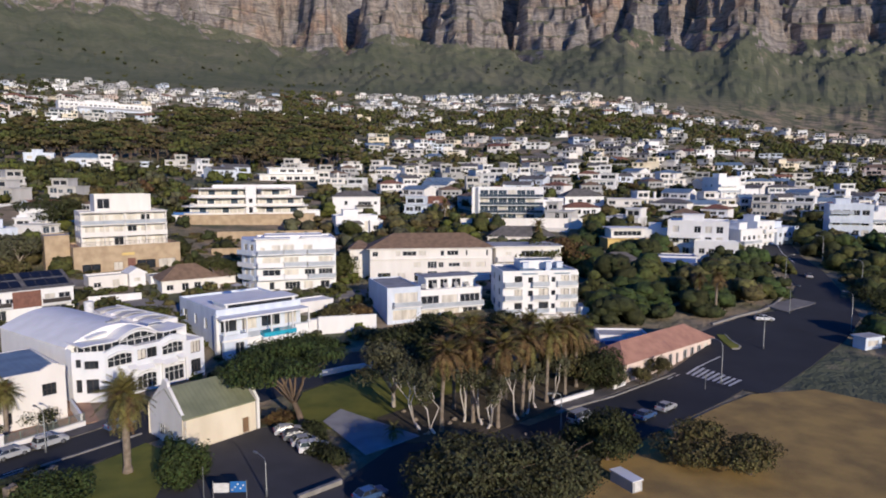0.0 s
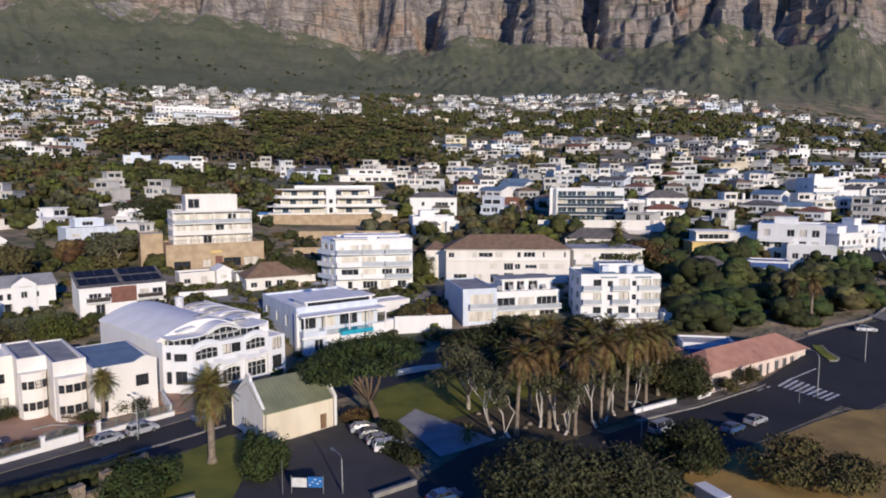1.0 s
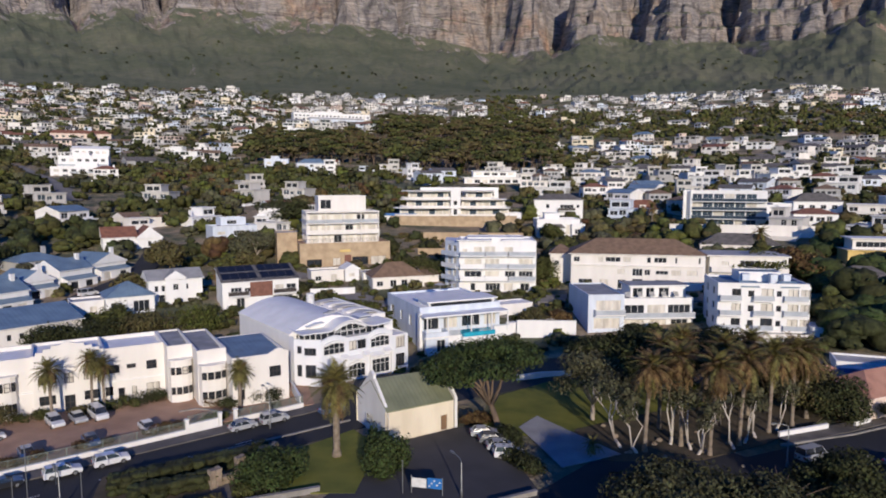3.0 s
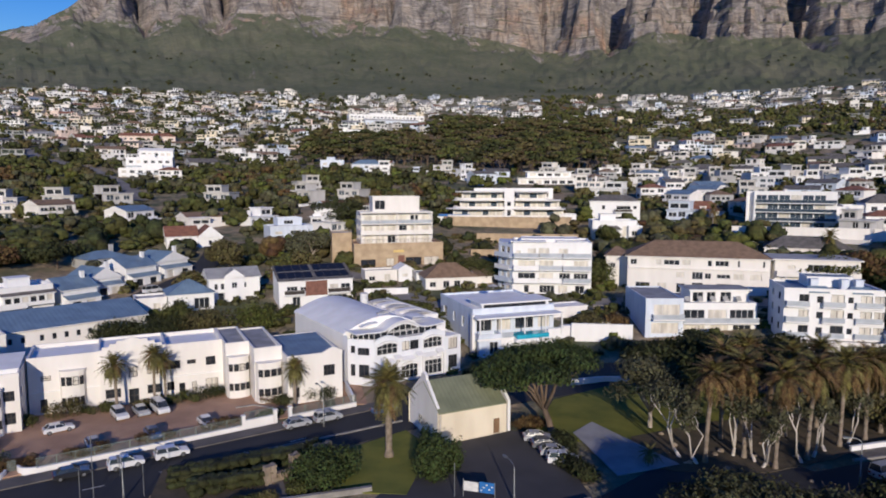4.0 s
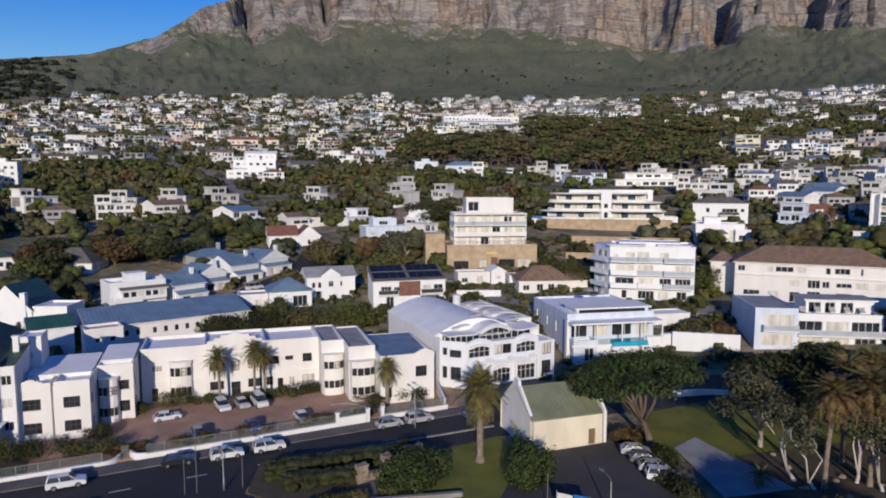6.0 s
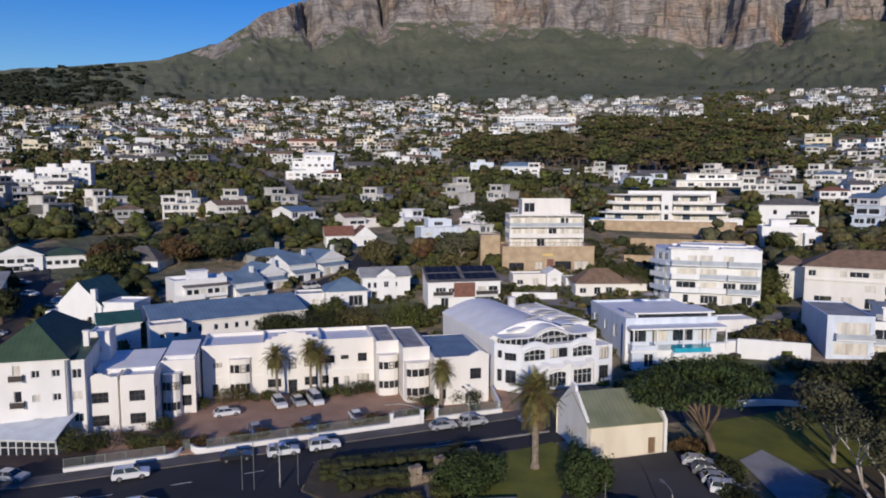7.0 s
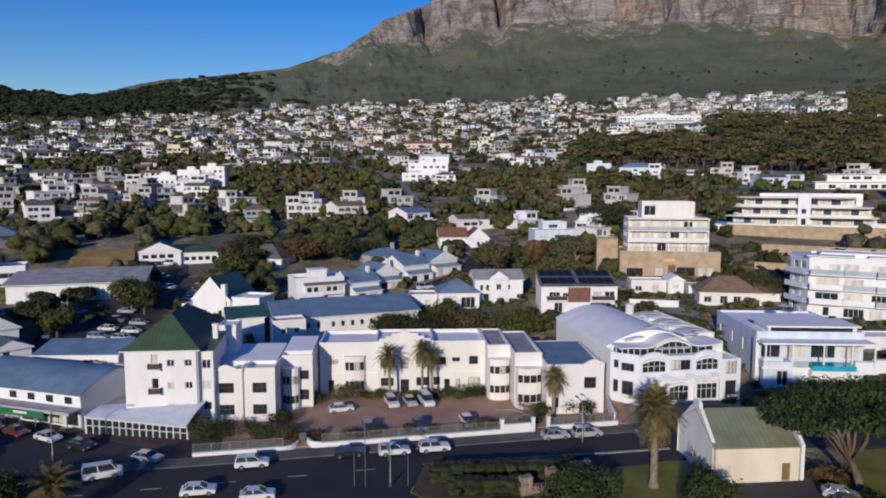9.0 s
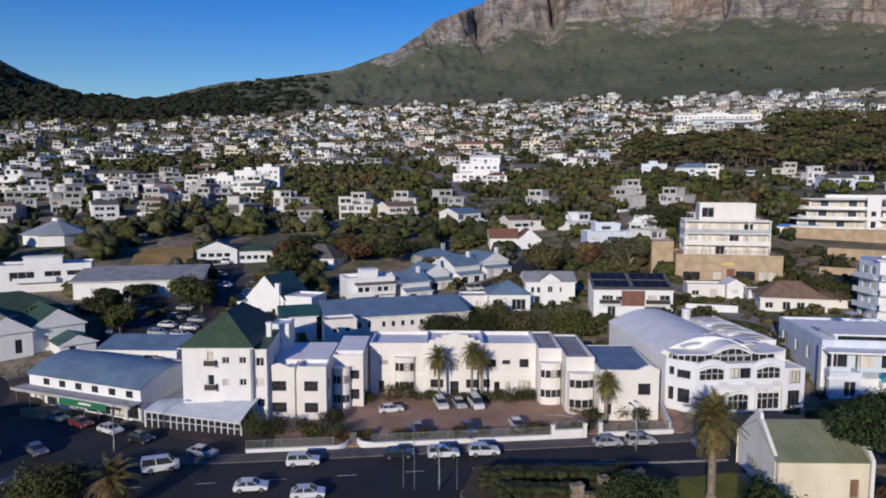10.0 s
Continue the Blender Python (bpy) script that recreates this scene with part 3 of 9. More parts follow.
def land_height(az, d):
    if d <= 1050:
        return float(np.interp(d, PROFILE_D, PROFILE_Z)) * float(np.interp(az, SLOPE_AZ, SLOPE_K))
    low = (168 * float(np.interp(az, SLOPE_AZ, SLOPE_K)) - EYE_Z) / 1050
    foot, top = math.tan(radians(float(np.interp(az, FOOT_AZ, FOOT_EL)))), math.tan(radians(float(np.interp(az, SKY_AZ, SKY_EL))))
    p = noise.noise((az * 0.16, 0.3, 0)) + 0.35 * noise.noise((az * 0.9, 2.3, 0))
    bend = az + 2.4 * noise.noise((az * 0.22, d * 0.0028, 5.0)) + 0.6 * noise.noise((az * 0.9, d * 0.012, 8.0))
    gullies = [max(0.0, 1 - w * abs(noise.noise((bend * f, d * g, q)))) ** e for f, g, q, w, e in ((0.15, 0.0009, 7.1, 2.6, 1.4), (0.42, 0.0016, 3.3, 2.4, 1.3), (1.15, 0.004, 9.7, 2.2, 1.1))]
    rough = noise.fractal((az * 0.5, d * 0.008, 4.7), 0.9, 2.1, 6)
    swell = noise.noise((az * 0.3, d * 0.002, 1.3))
    near = min(1.0, max(0.0, (d - 1250) / 800))
    high = min(1.0, max(0.12, (d - 1780) / 260))
    shift = near * (70 - high * (240 * gullies[0] + 62 * gullies[1] + 24 * gullies[2]) + 44 * rough + 80 * swell)
    shift += near * 30 * noise.noise((az * 0.75, math.floor((d + shift - 2080) / 45) * 1.7, 2.2)) if d > 1900 else 0.0
    e = d + shift
    d_foot, d_top = 2080 + 90 * p, 2080 + 90 * p + max(60.0, 2300 * max(0.0, top - foot))
    if e < d_foot:
        k = max(0.0, (e - 1050) / (d_foot - 1050))
        s = low + (foot - low) * (k * 0.75 + 0.25 * k * k)
        z = EYE_Z + s * d
        z += min(1.0, (d - 1050) / 300) * (9 * noise.noise((az * 0.5, d * 0.004, 0)) + 5 * noise.noise((az * 1.6, d * 0.012, 3)))
    elif e < d_top:
        k = (e - d_foot) / (d_top - d_foot)
        steps = 11.0
        a = k * steps + 0.8 * noise.noise((az * 0.3, 1.7, 0)) + 0.35 * noise.noise((az * 1.4, 3.1, 0))
        fl = math.floor(a)
        fr = a - fl
        k = (fl + min(1.0, max(0.0, (fr - 0.5) / 0.3)) * 0.8 + fr * 0.2) / steps
        z = EYE_Z + (foot + (top - foot) * min(1.0, max(0.0, k))) * d
    else:
        z = EYE_Z + top * d - (e - d_top) * 0.55
    return max(z, 0.0)


def build_land():
    az = list(np.arange(-50, 96.01, 0.22)) + list(np.arange(100, 308, 6.0))
    dist = [0.5, 40, 95, 112, 118] + list(range(124, 250, 9)) + list(range(255, 1050, 25)) + list(range(1050, 1900, 34)) + list(range(1900, 2720, 9)) + list(range(2720, 2960, 30)) + [3000, 3300, 3800, 4700]
    n = len(az)
    v, f = [], []
    for d in dist:
        for a in az:
            aa = a if a <= 180 else a - 360
            x, y = polar(a, d)
            v.append((x, y, land_height(aa, d) - 0.12))
    for r in range(len(dist) - 1):
        for c in range(n):
            e = (c + 1) % n
            f.append((r * n + e, r * n + c, (r + 1) * n + c, (r + 1) * n + e)[::-1])
    f.append(tuple(range(n))[::-1])
    me = bpy.data.meshes.new("ground")
    me.from_pydata(v, [], f)
    me.materials.append(M["land"])
    me.update()
    me.flip_normals() if me.polygons[0].normal.z < 0 else None
    return tagged(new("ground", me), "green mountain slope with sandstone cliffs rising from the town", "ground", kind="structure")


build_land()


def sheet(name, pts, mat, z, thick=0.12, label="", category=""):
    """A flat piece of the ground, such as a road or a lawn, over a ring of (x, y)."""
    area = sum(a[0] * b[1] - b[0] * a[1] for a, b in zip(pts, pts[1:] + pts[:1]))
    g = Geo()
    g.prism(pts if area > 0 else pts[::-1], z - thick, z)
    ob = part(name, g, M[mat])
    return tagged(ob, label, category or name, kind="structure")


def strip(name, line, width, mat, z, label="", category="", thick=0.12, follow=False, off=0.0):
    """A band of a given width along a line of (x, y), shifted sideways by off; follow: it lies on the hill."""
    g = Geo()
    pts = [Vector(p) for p in line]
    if follow:
        fine = []
        for a, b in zip(pts, pts[1:]):
            n = max(1, int((b - a).length / 5.0))
            fine += [a.lerp(b, k / n) for k in range(n)]
        pts = fine + [pts[-1]]
    left, right = [], []
    for i, p in enumerate(pts):
        d = (pts[min(i + 1, len(pts) - 1)] - pts[max(i - 1, 0)]).normalized()
        s = Vector((-d.y, d.x))
        for row, k in ((left, off + width / 2), (right, off - width / 2)):
            q = p + s * k
            row.append(vec(q.x, q.y, (ground(q.x, q.y) if follow else 0) + z))
    dn = vec(0, 0, -thick)
    for i in range(len(pts) - 1):
        a, b, c, d = right[i], right[i + 1], left[i + 1], left[i]
        g.face([a, b, c, d]), g.face([a + dn, b + dn, b, a]), g.face([d, c, c + dn, d + dn])
    g.face([left[0], left[0] + dn, right[0] + dn, right[0]]), g.face([right[-1], right[-1] + dn, left[-1] + dn, left[-1]])
    ob = part(name, g, M[mat])
    return tagged(ob, label, category or name, kind="structure")

# ---- roads, lawns and paving ----
MAIN = [(-128, -30), (-104, -6), (-92, 8), (-73.8, 33.8), (-42.8, 79.8), (-33, 96), (-14, 116), (10, 122)]
RIGHT = [(-30, 40), (-4, 62), (22, 84), (40, 100), (57, 117), (72, 131), (86, 146), (97, 163), (105, 185), (109, 205), (120, 235), (135, 265)]
LEFT = [(-98, 20), (-120, 34), (-135, 46.5), (-145, 54), (-160, 66), (-170, 73), (-190, 82.5), (-206, 93), (-214, 97.5)]
HILL = [(-225, 214), (-251, 234), (-290, 258), (-333, 281), (-371, 292), (-395, 296), (-450, 330)]
COTTAGE = [(-104, 62), (-110, 98), (-118.5, 110), (-120.5, 120), (-122.5, 131), (-128, 144), (-137, 158), (-150, 172)]
strip("road", MAIN, 11.0, "asphalt", 0.0, "dark asphalt main street with worn markings", "road", follow=True)
strip("road", RIGHT[:6], 13.0, "asphalt", 0.004, "dark asphalt coast road beside the park", "road", follow=True)
strip("road", RIGHT[5:], 10.0, "asphalt", 0.034, "dark asphalt coast road curving away uphill", "road", follow=True)
strip("road", [(50, 101), (64, 113), (77, 125), (88, 138), (96, 155)], 7.0, "asphalt", 0.02, "asphalt lay-by along the coast road", "road", follow=True)
strip("road", [(52, 122), (60, 128), (68, 134), (76, 138), (84, 140)], 8.0, "asphalt", 0.05, "asphalt side road curving off the coast road", "road", follow=True)
strip("kerb", [(58, 133), (66, 138.5), (72, 142), (77, 146), (84, 155), (92, 168)], 0.4, "kerb", 0.25, "pale kerb along the wooded bank", "kerb", thick=0.4, follow=True)
strip("road", LEFT, 9.0, "asphalt", 0.03, "dark asphalt side street between shops", "road", follow=True)
sheet("road", [(-140, -10), (-118, 16), (-99, 31), (-82.6, 38.6), (-64, 44), (-57, 30), (-80, -10)], "asphalt", 0.012, label="wide dark asphalt junction and parking area", category="road")
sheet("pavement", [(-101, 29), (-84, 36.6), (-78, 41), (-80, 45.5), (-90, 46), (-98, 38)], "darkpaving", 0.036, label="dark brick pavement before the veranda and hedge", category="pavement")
sheet("road", [(-66, 44), (-57, 30), (-42, 38), (-45, 49), (-54, 50), (-58.8, 57)], "asphalt", 0.009, label="dark asphalt side road beside the garden", category="road")
sheet("car_park", [(-31, 75), (-23.6, 84.2), (-19, 85), (-9.8, 68.5), (-8, 56), (-32, 56)], "asphalt_lit", 0.02, label="grey asphalt car park beside the gabled hall", category="car park")
sheet("service_road", [(-9.8, 68.5), (-4, 80), (6, 83), (12, 86), (22, 78), (-8, 52)], "asphalt", 0.016, label="dark shaded asphalt lane by the palm grove", category="road")
sheet("forecourt", [(-79.2, 40.5), (-51.5, 82.5), (-58, 88), (-68, 87), (-80, 76), (-92, 62), (-88, 46)], "paving", 0.06, label="brown brick paved forecourt of the white apartments", category="forecourt")
sheet("lawn", [(-20.5, 86), (-21, 99), (-13, 111), (2, 112), (16, 100), (12, 90), (0, 82), (-7, 78), (-14, 84)], "lawn", 0.05, label="green park lawn striped by tree shadows", category="lawn")
# dark soil sheet whose colour also stands in for the grove's deep shade
sheet("grove_floor", [(-7.5, 79.5), (-8, 88), (2, 98), (14, 106), (28, 108), (24, 100), (16, 90), (8, 82.5), (-2, 79)], "soil", 0.09, label="dark soil sheet deepening the shade under the palm grove", category="soil")
sheet("gravel_court", [(-15.5, 86.5), (-13.8, 91.5), (-1.6, 81.2), (-8.2, 75.2)], "gravel", 0.12, label="pale grey gravel court in the park", category="gravel court")
sheet("lawn", [(-41.5, 70), (-37, 79), (-33, 76), (-30.5, 70), (-29, 62), (-36, 60), (-40, 62)], "lawn", 0.05, label="small green lawn round the tall palm", category="lawn")
sheet("garden_bed", [(-58.5, 57.0), (-49.2, 68.2), (-44.8, 65.5), (-38, 57), (-46, 50), (-54, 50.5)], "soil", 0.05, label="dark garden beds by the street", category="garden bed")
sheet("garden_path", [(-47.6, 61.6), (-46.2, 62.8), (-40.5, 56.5), (-42.2, 55.2)], "pavement", 0.09, label="grey garden path between hedges", category="path")
sheet("dry_field", [(15, 62), (21, 74.4), (33.8, 84.9), (43, 93), (50.5, 98.6), (62, 101), (78, 84), (50, 45), (25, 42)], "drygrass", 0.03, label="dry golden grass field with scattered shrubs", category="field")
strip("pavement", [(-88, 22), (-76.5, 38.5), (-46.0, 83.0), (-43, 88)], 2.6, "pavement", 0.14, "grey concrete pavement along the wall", "pavement", thick=0.26, off=1.2)
strip("pavement", [(18.5, 92.2), (27, 99), (40, 110.5), (56, 126)], 2.6, "pavement", 0.14, "grey concrete pavement with a kerb", "pavement", thick=0.26, off=0.0)
strip("kerb", [(-57.6, 57.2), (-49.0, 68.6), (-44.5, 74.5), (-39, 82)], 0.35, "kerb", 0.16, "pale concrete kerb of the garden", "kerb", thick=0.28)
strip("kerb", [(18.0, 90.4), (28, 97.2), (42, 109.4), (57, 124.5)], 0.3, "kerb", 0.18, "white painted kerb of the coast road", "kerb", thick=0.3)
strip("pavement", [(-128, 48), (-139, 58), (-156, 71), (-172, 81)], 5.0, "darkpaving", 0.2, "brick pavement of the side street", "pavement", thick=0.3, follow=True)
strip("bowling_green", [(-199, 66.5), (-220, 75.5)], 17, "drygrass", 0.35, "dry bowling green beside the clubhouse", "lawn", follow=True)
strip("road", HILL, 7.0, "hillroad", 0.6, "pale road climbing the hill", "road", follow=True)
strip("road", COTTAGE, 6.5, "asphalt", 0.15, "asphalt street between cottages", "road", follow=True)

strip("road", [(-131, 34), (-140, 38.5), (-150, 45), (-160, 51.5), (-168, 57)], 9.0, "asphalt", 0.09, "asphalt car park below the long shop", "car park", follow=True)
strip("road", [(-126, 38.5), (-137, 46.5), (-150, 55), (-160, 60.5)], 9.0, "asphalt", 0.06, "asphalt car park below the long shop", "car park", follow=True)
strip("road", [(-117, 12), (-123, 13), (-130, 12), (-140, 8), (-152, 2)], 13.0, "asphalt", 0.06, "asphalt lane past the green-roofed hall", "road", follow=True)
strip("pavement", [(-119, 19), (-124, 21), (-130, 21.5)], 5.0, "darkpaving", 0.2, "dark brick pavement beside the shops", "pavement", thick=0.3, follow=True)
for line, w in (([(-100, 146), (-86, 151), (-74, 157), (-64, 160)], 7.0), ([(-74, 142), (-66, 140), (-56, 138), (-48, 141)], 6.0), ([(-52, 147), (-46, 144), (-36, 142), (-28, 141)], 5.0), ([(-24, 152), (-14, 156), (-4, 158), (8, 160), (20, 161)], 5.0)):
    strip("driveway", line, w, "hillroad", 0.25, "grey concrete driveway between the houses", "driveway", thick=0.5, follow=True)
# the pale curved kerb of the planted bed
strip("kerb", [(-64.5, 77.5), (-62.8, 79.4), (-60.4, 79.6), (-58.2, 79.0), (-56.6, 79.6)], 0.3, "kerb", 0.22, "pale curved kerb of the planted bed", "kerb", thick=0.3)

# lane lines and the pedestrian crossing
for k in range(9):
    a = k * 8.0
    p = Vector((-85, 16)).lerp(Vector((-45, 76.5)), a / 72)
    q = Vector((-85, 16)).lerp(Vector((-45, 76.5)), (a + 2.2) / 72)
    strip("lane_line", [p, q], 0.11, "paint", 0.022, "white painted lane dash on asphalt", "road marking", thick=0.02)
for a, b in (((39.6, 106.0), (40.9, 107.2)), ((41.6, 107.8), (42.9, 109.0)), ((43.4, 109.4), (44.6, 110.5)), ((47.3, 112.0), (52.6, 115.9))):
    strip("lane_line", [a, b], 0.22, "paint", 0.15, "white painted edge line on asphalt", "road marking", thick=0.02, follow=True)
# the small planted island at the mouth of the side road
strip("grass_island", [(57.2, 126.4), (56.9, 123.0), (57.2, 119.8)], 2.0, "lawn", 0.2, "small grass island in the road mouth", "traffic island", thick=0.4, follow=True)
strip("kerb", [(57.9, 126.6), (57.7, 123.4), (58.3, 120.6)], 0.25, "kerb", 0.26, "pale kerb of the grass island", "kerb", thick=0.4, follow=True)
strip("kerb", [(58.3, 120.4), (57.4, 119.2), (56.2, 119.2)], 0.25, "kerb", 0.26, "pale kerb of the grass island", "kerb", thick=0.4, follow=True)
strip("lane_line", RIGHT[5:], 0.25, "paint", 0.07, "white painted centre line on asphalt", "road marking", thick=0.02, follow=True)
for k in range(9):
    p = Vector((45.5, 110.2)).lerp(Vector((50.0, 103.7)), k / 8)
    d = Vector((0.72, 0.69)) * 2.3
    strip("crossing_stripe", [p - d, p + d], 0.46, "paint", 0.24, "white zebra crossing stripe on asphalt", "road marking", thick=0.02, follow=True)
strip("traffic_island", [(76.5, 143.5), (80, 146), (84, 148.5), (87, 151)], 5.0, "hillroad", 0.22, "pale grey raised traffic island", "traffic island", thick=0.4, follow=True)

# ---- white apartments round the forecourt ----
def stepped_top(g, x0, x1, y, z, h, t=0.3, n=3, inset=0.9, slot=0):
    """A stepped gable on a parapet."""
    ring = [(x0, z), (x1, z)]
    for k in range(n):
        ring += [(x1 - k * inset, z + h * (k + 1) / n * 0.75), (x1 - (k + 1) * inset, z + h * (k + 1) / n * 0.75)]
    ring.append(((x0 + x1) / 2, z + h))
    for k in range(n - 1, -1, -1):
        ring += [(x0 + (k + 1) * inset, z + h * (k + 1) / n * 0.75), (x0 + k * inset, z + h * (k + 1) / n * 0.75)]
    g.sweep(ring, y, y + t, slot)


def bow_bay(root, x, y, z, w, d, h, win_z, win_h=1.15, mat="warm"):
    """A curved bay that runs up two storeys, a band of narrow windows on each and a sloping cap."""
    n = 6
    arc = lambda e: [(x + w / 2 - (w / 2 + e) * math.cos(math.pi * k / n), y - (d + e) * math.sin(math.pi * k / n) ** 0.6) for k in range(n + 1)]
    ring = arc(0.0)
    g = Geo()
    g.prism(ring, z, z + h)
    g.prism(arc(0.12), z + h, z + h + 0.18)
    g.prism(arc(0.06), z + h * 0.47, z + h * 0.47 + 0.14)
    bay = part("bay", g, M[mat], root)
    for wz in win_z:
        for (ax, ay), (bx, by) in list(zip(ring, ring[1:]))[1:-1]:
            u = Vector((bx - ax, by - ay, 0))
            ww = u.length - 0.12
            u.normalize()
            out = u.cross(Vector((0, 0, 1)))
            add_window(bay, Vector((ax, ay, z)) + out * 0.05, u, (0.06, wz, ww, win_h), 1, 2, "darkframe", "glass", reveal=0.0)


def apartments():
    root = thing("apartment_house", "white stepped art deco apartment house round a forecourt", "apartment building", pose(-90.7, 45.1, 0, 0, 0, 48))
    W = dict(frame_key="darkframe", rows=2)
    # left wing: two blocks with a groove between them
    block(root, 0.0, 0.0, 0, 4.6, 13, 7.2, "warm", {"F": [(1.3, 4.2, 2.1, 1.5, 3), (1.3, 1.0, 2.1, 1.5, 3)], "L": [(2, 4.2, 1.2, 1.4), (6, 4.2, 1.2, 1.4), (2, 1.1, 1.2, 1.4)]}, roofmat="roofwhite", parapet=0.6, **W)
    block(root, 5.1, -0.35, 0, 4.2, 13, 7.4, "warm", {"F": [(1.0, 4.3, 2.0, 1.5, 3), (1.0, 1.1, 2.0, 1.5, 3)], "R": [(1.2, 4.3, 1.0, 1.4, 1), (1.2, 1.0, 1.0, 1.4, 1)]}, roofmat="roofwhite", parapet=0.6, **W)
    g = Geo()
    g.box(4.6, 0.5, 0, 5.1, 12, 7.2)
    part("recess_wall", g, M["warm"], root)
    g = Geo()
    stepped_top(g, 0.9, 3.7, -0.05, 7.8, 0.7, inset=0.45)
    part("gable", g, M["warm"], root)
    # the middle step of the left wing
    block(root, 9.3, 5.6, 0, 4.6, 10, 7.6, "warm", {"F": [(2.3, 4.4, 1.7, 1.4, 3), (2.3, 1.2, 1.7, 1.6, 3)], "R": [(1.0, 4.4, 1.2, 1.4, 1), (1.0, 1.2, 1.2, 1.6, 1)]}, roofmat="roofwhite", parapet=0.6, **W)
    bow_bay(root, 9.4, 5.6, 0, 2.6, 1.4, 6.3, (1.1, 4.1))
    # sloping sheet roofs behind the parapets
    block(root, 1.2, 3.5, 7.2, 7.6, 8.5, 0.7, "white2", {}, "shed", "roofwhite", rise=0.5, over=0.2, sink=0)
    block(root, 9.6, 7.5, 7.6, 4.0, 7.5, 0.7, "white2", {}, "shed", "roofwhite", rise=0.5, over=0.2, sink=0)
    # the back range
    back = [(1.6, 5.0, 1.3, 0.75, 2), (1.4, 0.2, 0.9, 2.1, 1), (18.2, 4.6, 2.4, 1.3, 4), (21.6, 5.1, 1.3, 0.7, 2), (24.4, 4.6, 1.5, 1.4, 2),
            (18.3, 1.2, 1.3, 1.4, 2), (20.3, 0.1, 0.9, 2.1, 1), (22.2, 0.1, 0.7, 2.1, 1), (24.3, 0.1, 1.9, 2.3, 2)]
    block(root, 14.2, 11.8, 0, 27.0, 9, 7.9, "warm", {"F": back}, roofmat="roofwhite", parapet=0.7, **W)
    mid = [(0.7, 4.4, 2.1, 1.4, 4), (6.5, 4.4, 2.0, 1.4, 4), (0.7, 1.3, 2.1, 1.4, 3), (6.5, 1.3, 2.0, 1.4, 3), (3.9, 0.1, 1.4, 2.3, 2), (4.0, 4.2, 1.2, 1.6, 2)]
    block(root, 23.4, 11.3, 0, 9.3, 9, 8.3, "warm", {"F": mid}, roofmat="roofwhite", parapet=0.5, **W)
    g = Geo()
    stepped_top(g, 23.9, 32.2, 11.2, 8.8, 1.7, t=0.35, n=3, inset=1.0)
    part("gable", g, M["warm"], root)
    # the right range, stepping forward with bays
    block(root, 41.2, 8.2, 0, 3.6, 12, 8.0, "warm", {"L": [(1.0, 4.4, 0.8, 1.3, 1), (2.6, 4.4, 0.8, 1.3, 1), (1.5, 0.6, 0.8, 2.1, 1)]}, roofmat="roofwhite", parapet=0.7, **W)
    bow_bay(root, 41.25, 8.2, 0, 3.5, 1.5, 6.5, (1.3, 4.4))
    block(root, 44.8, 3.8, 0, 4.2, 15, 7.8, "warm", {"L": [(1.5, 4.3, 0.6, 0.9, 1)]}, roofmat="roofwhite", parapet=0.7, **W)
    bow_bay(root, 44.9, 3.8, 0, 4.0, 1.6, 6.2, (1.2, 4.2))
    bow_bay(root, 18.2, 11.8, 0, 3.4, 1.1, 6.2, (1.1, 4.2), 1.3)
    block(root, 49.0, 0.0, 0, 8.6, 15, 7.0, "warm", {"F": [(5.6, 3.9, 1.8, 1.7, 3), (5.4, 0.8, 2.0, 1.2, 3), (0.9, 1.0, 0.9, 1.6, 1)], "R": [(3, 4, 0.8, 1.2, 1), (7, 4, 0.8, 1.2, 1)]}, roofmat="roofwhite", parapet=0.6, **W)
    g = Geo()
    stepped_top(g, 54.6, 57.6, -0.05, 7.6, 0.8, inset=0.4)
    part("gable", g, M["warm"], root)
    block(root, 41.6, 9.0, 7.5, 2.9, 10.5, 0.4, "white2", {}, "shed", "roofgrey", rise=0.5, over=0.0, sink=0)
    block(root, 45.1, 4.6, 7.3, 3.6, 13.5, 0.4, "white2", {}, "shed", "roofgrey", rise=0.5, over=0.0, sink=0)
    block(root, 49.4, 1.2, 6.6, 7.9, 13.2, 0.35, "white2", {}, "shed", "slate", rise=0.5, over=0.0, sink=0)
    # string course
    g = Geo()
    g.box(14.2, 11.66, 3.3, 23.4, 11.8, 3.45)
    part("string_course", g, M["white2"], root)
    g = Geo()
    g.box(32.7, 11.66, 3.3, 41.2, 11.8, 3.45)
    part("string_course", g, M["white2"], root)


apartments()


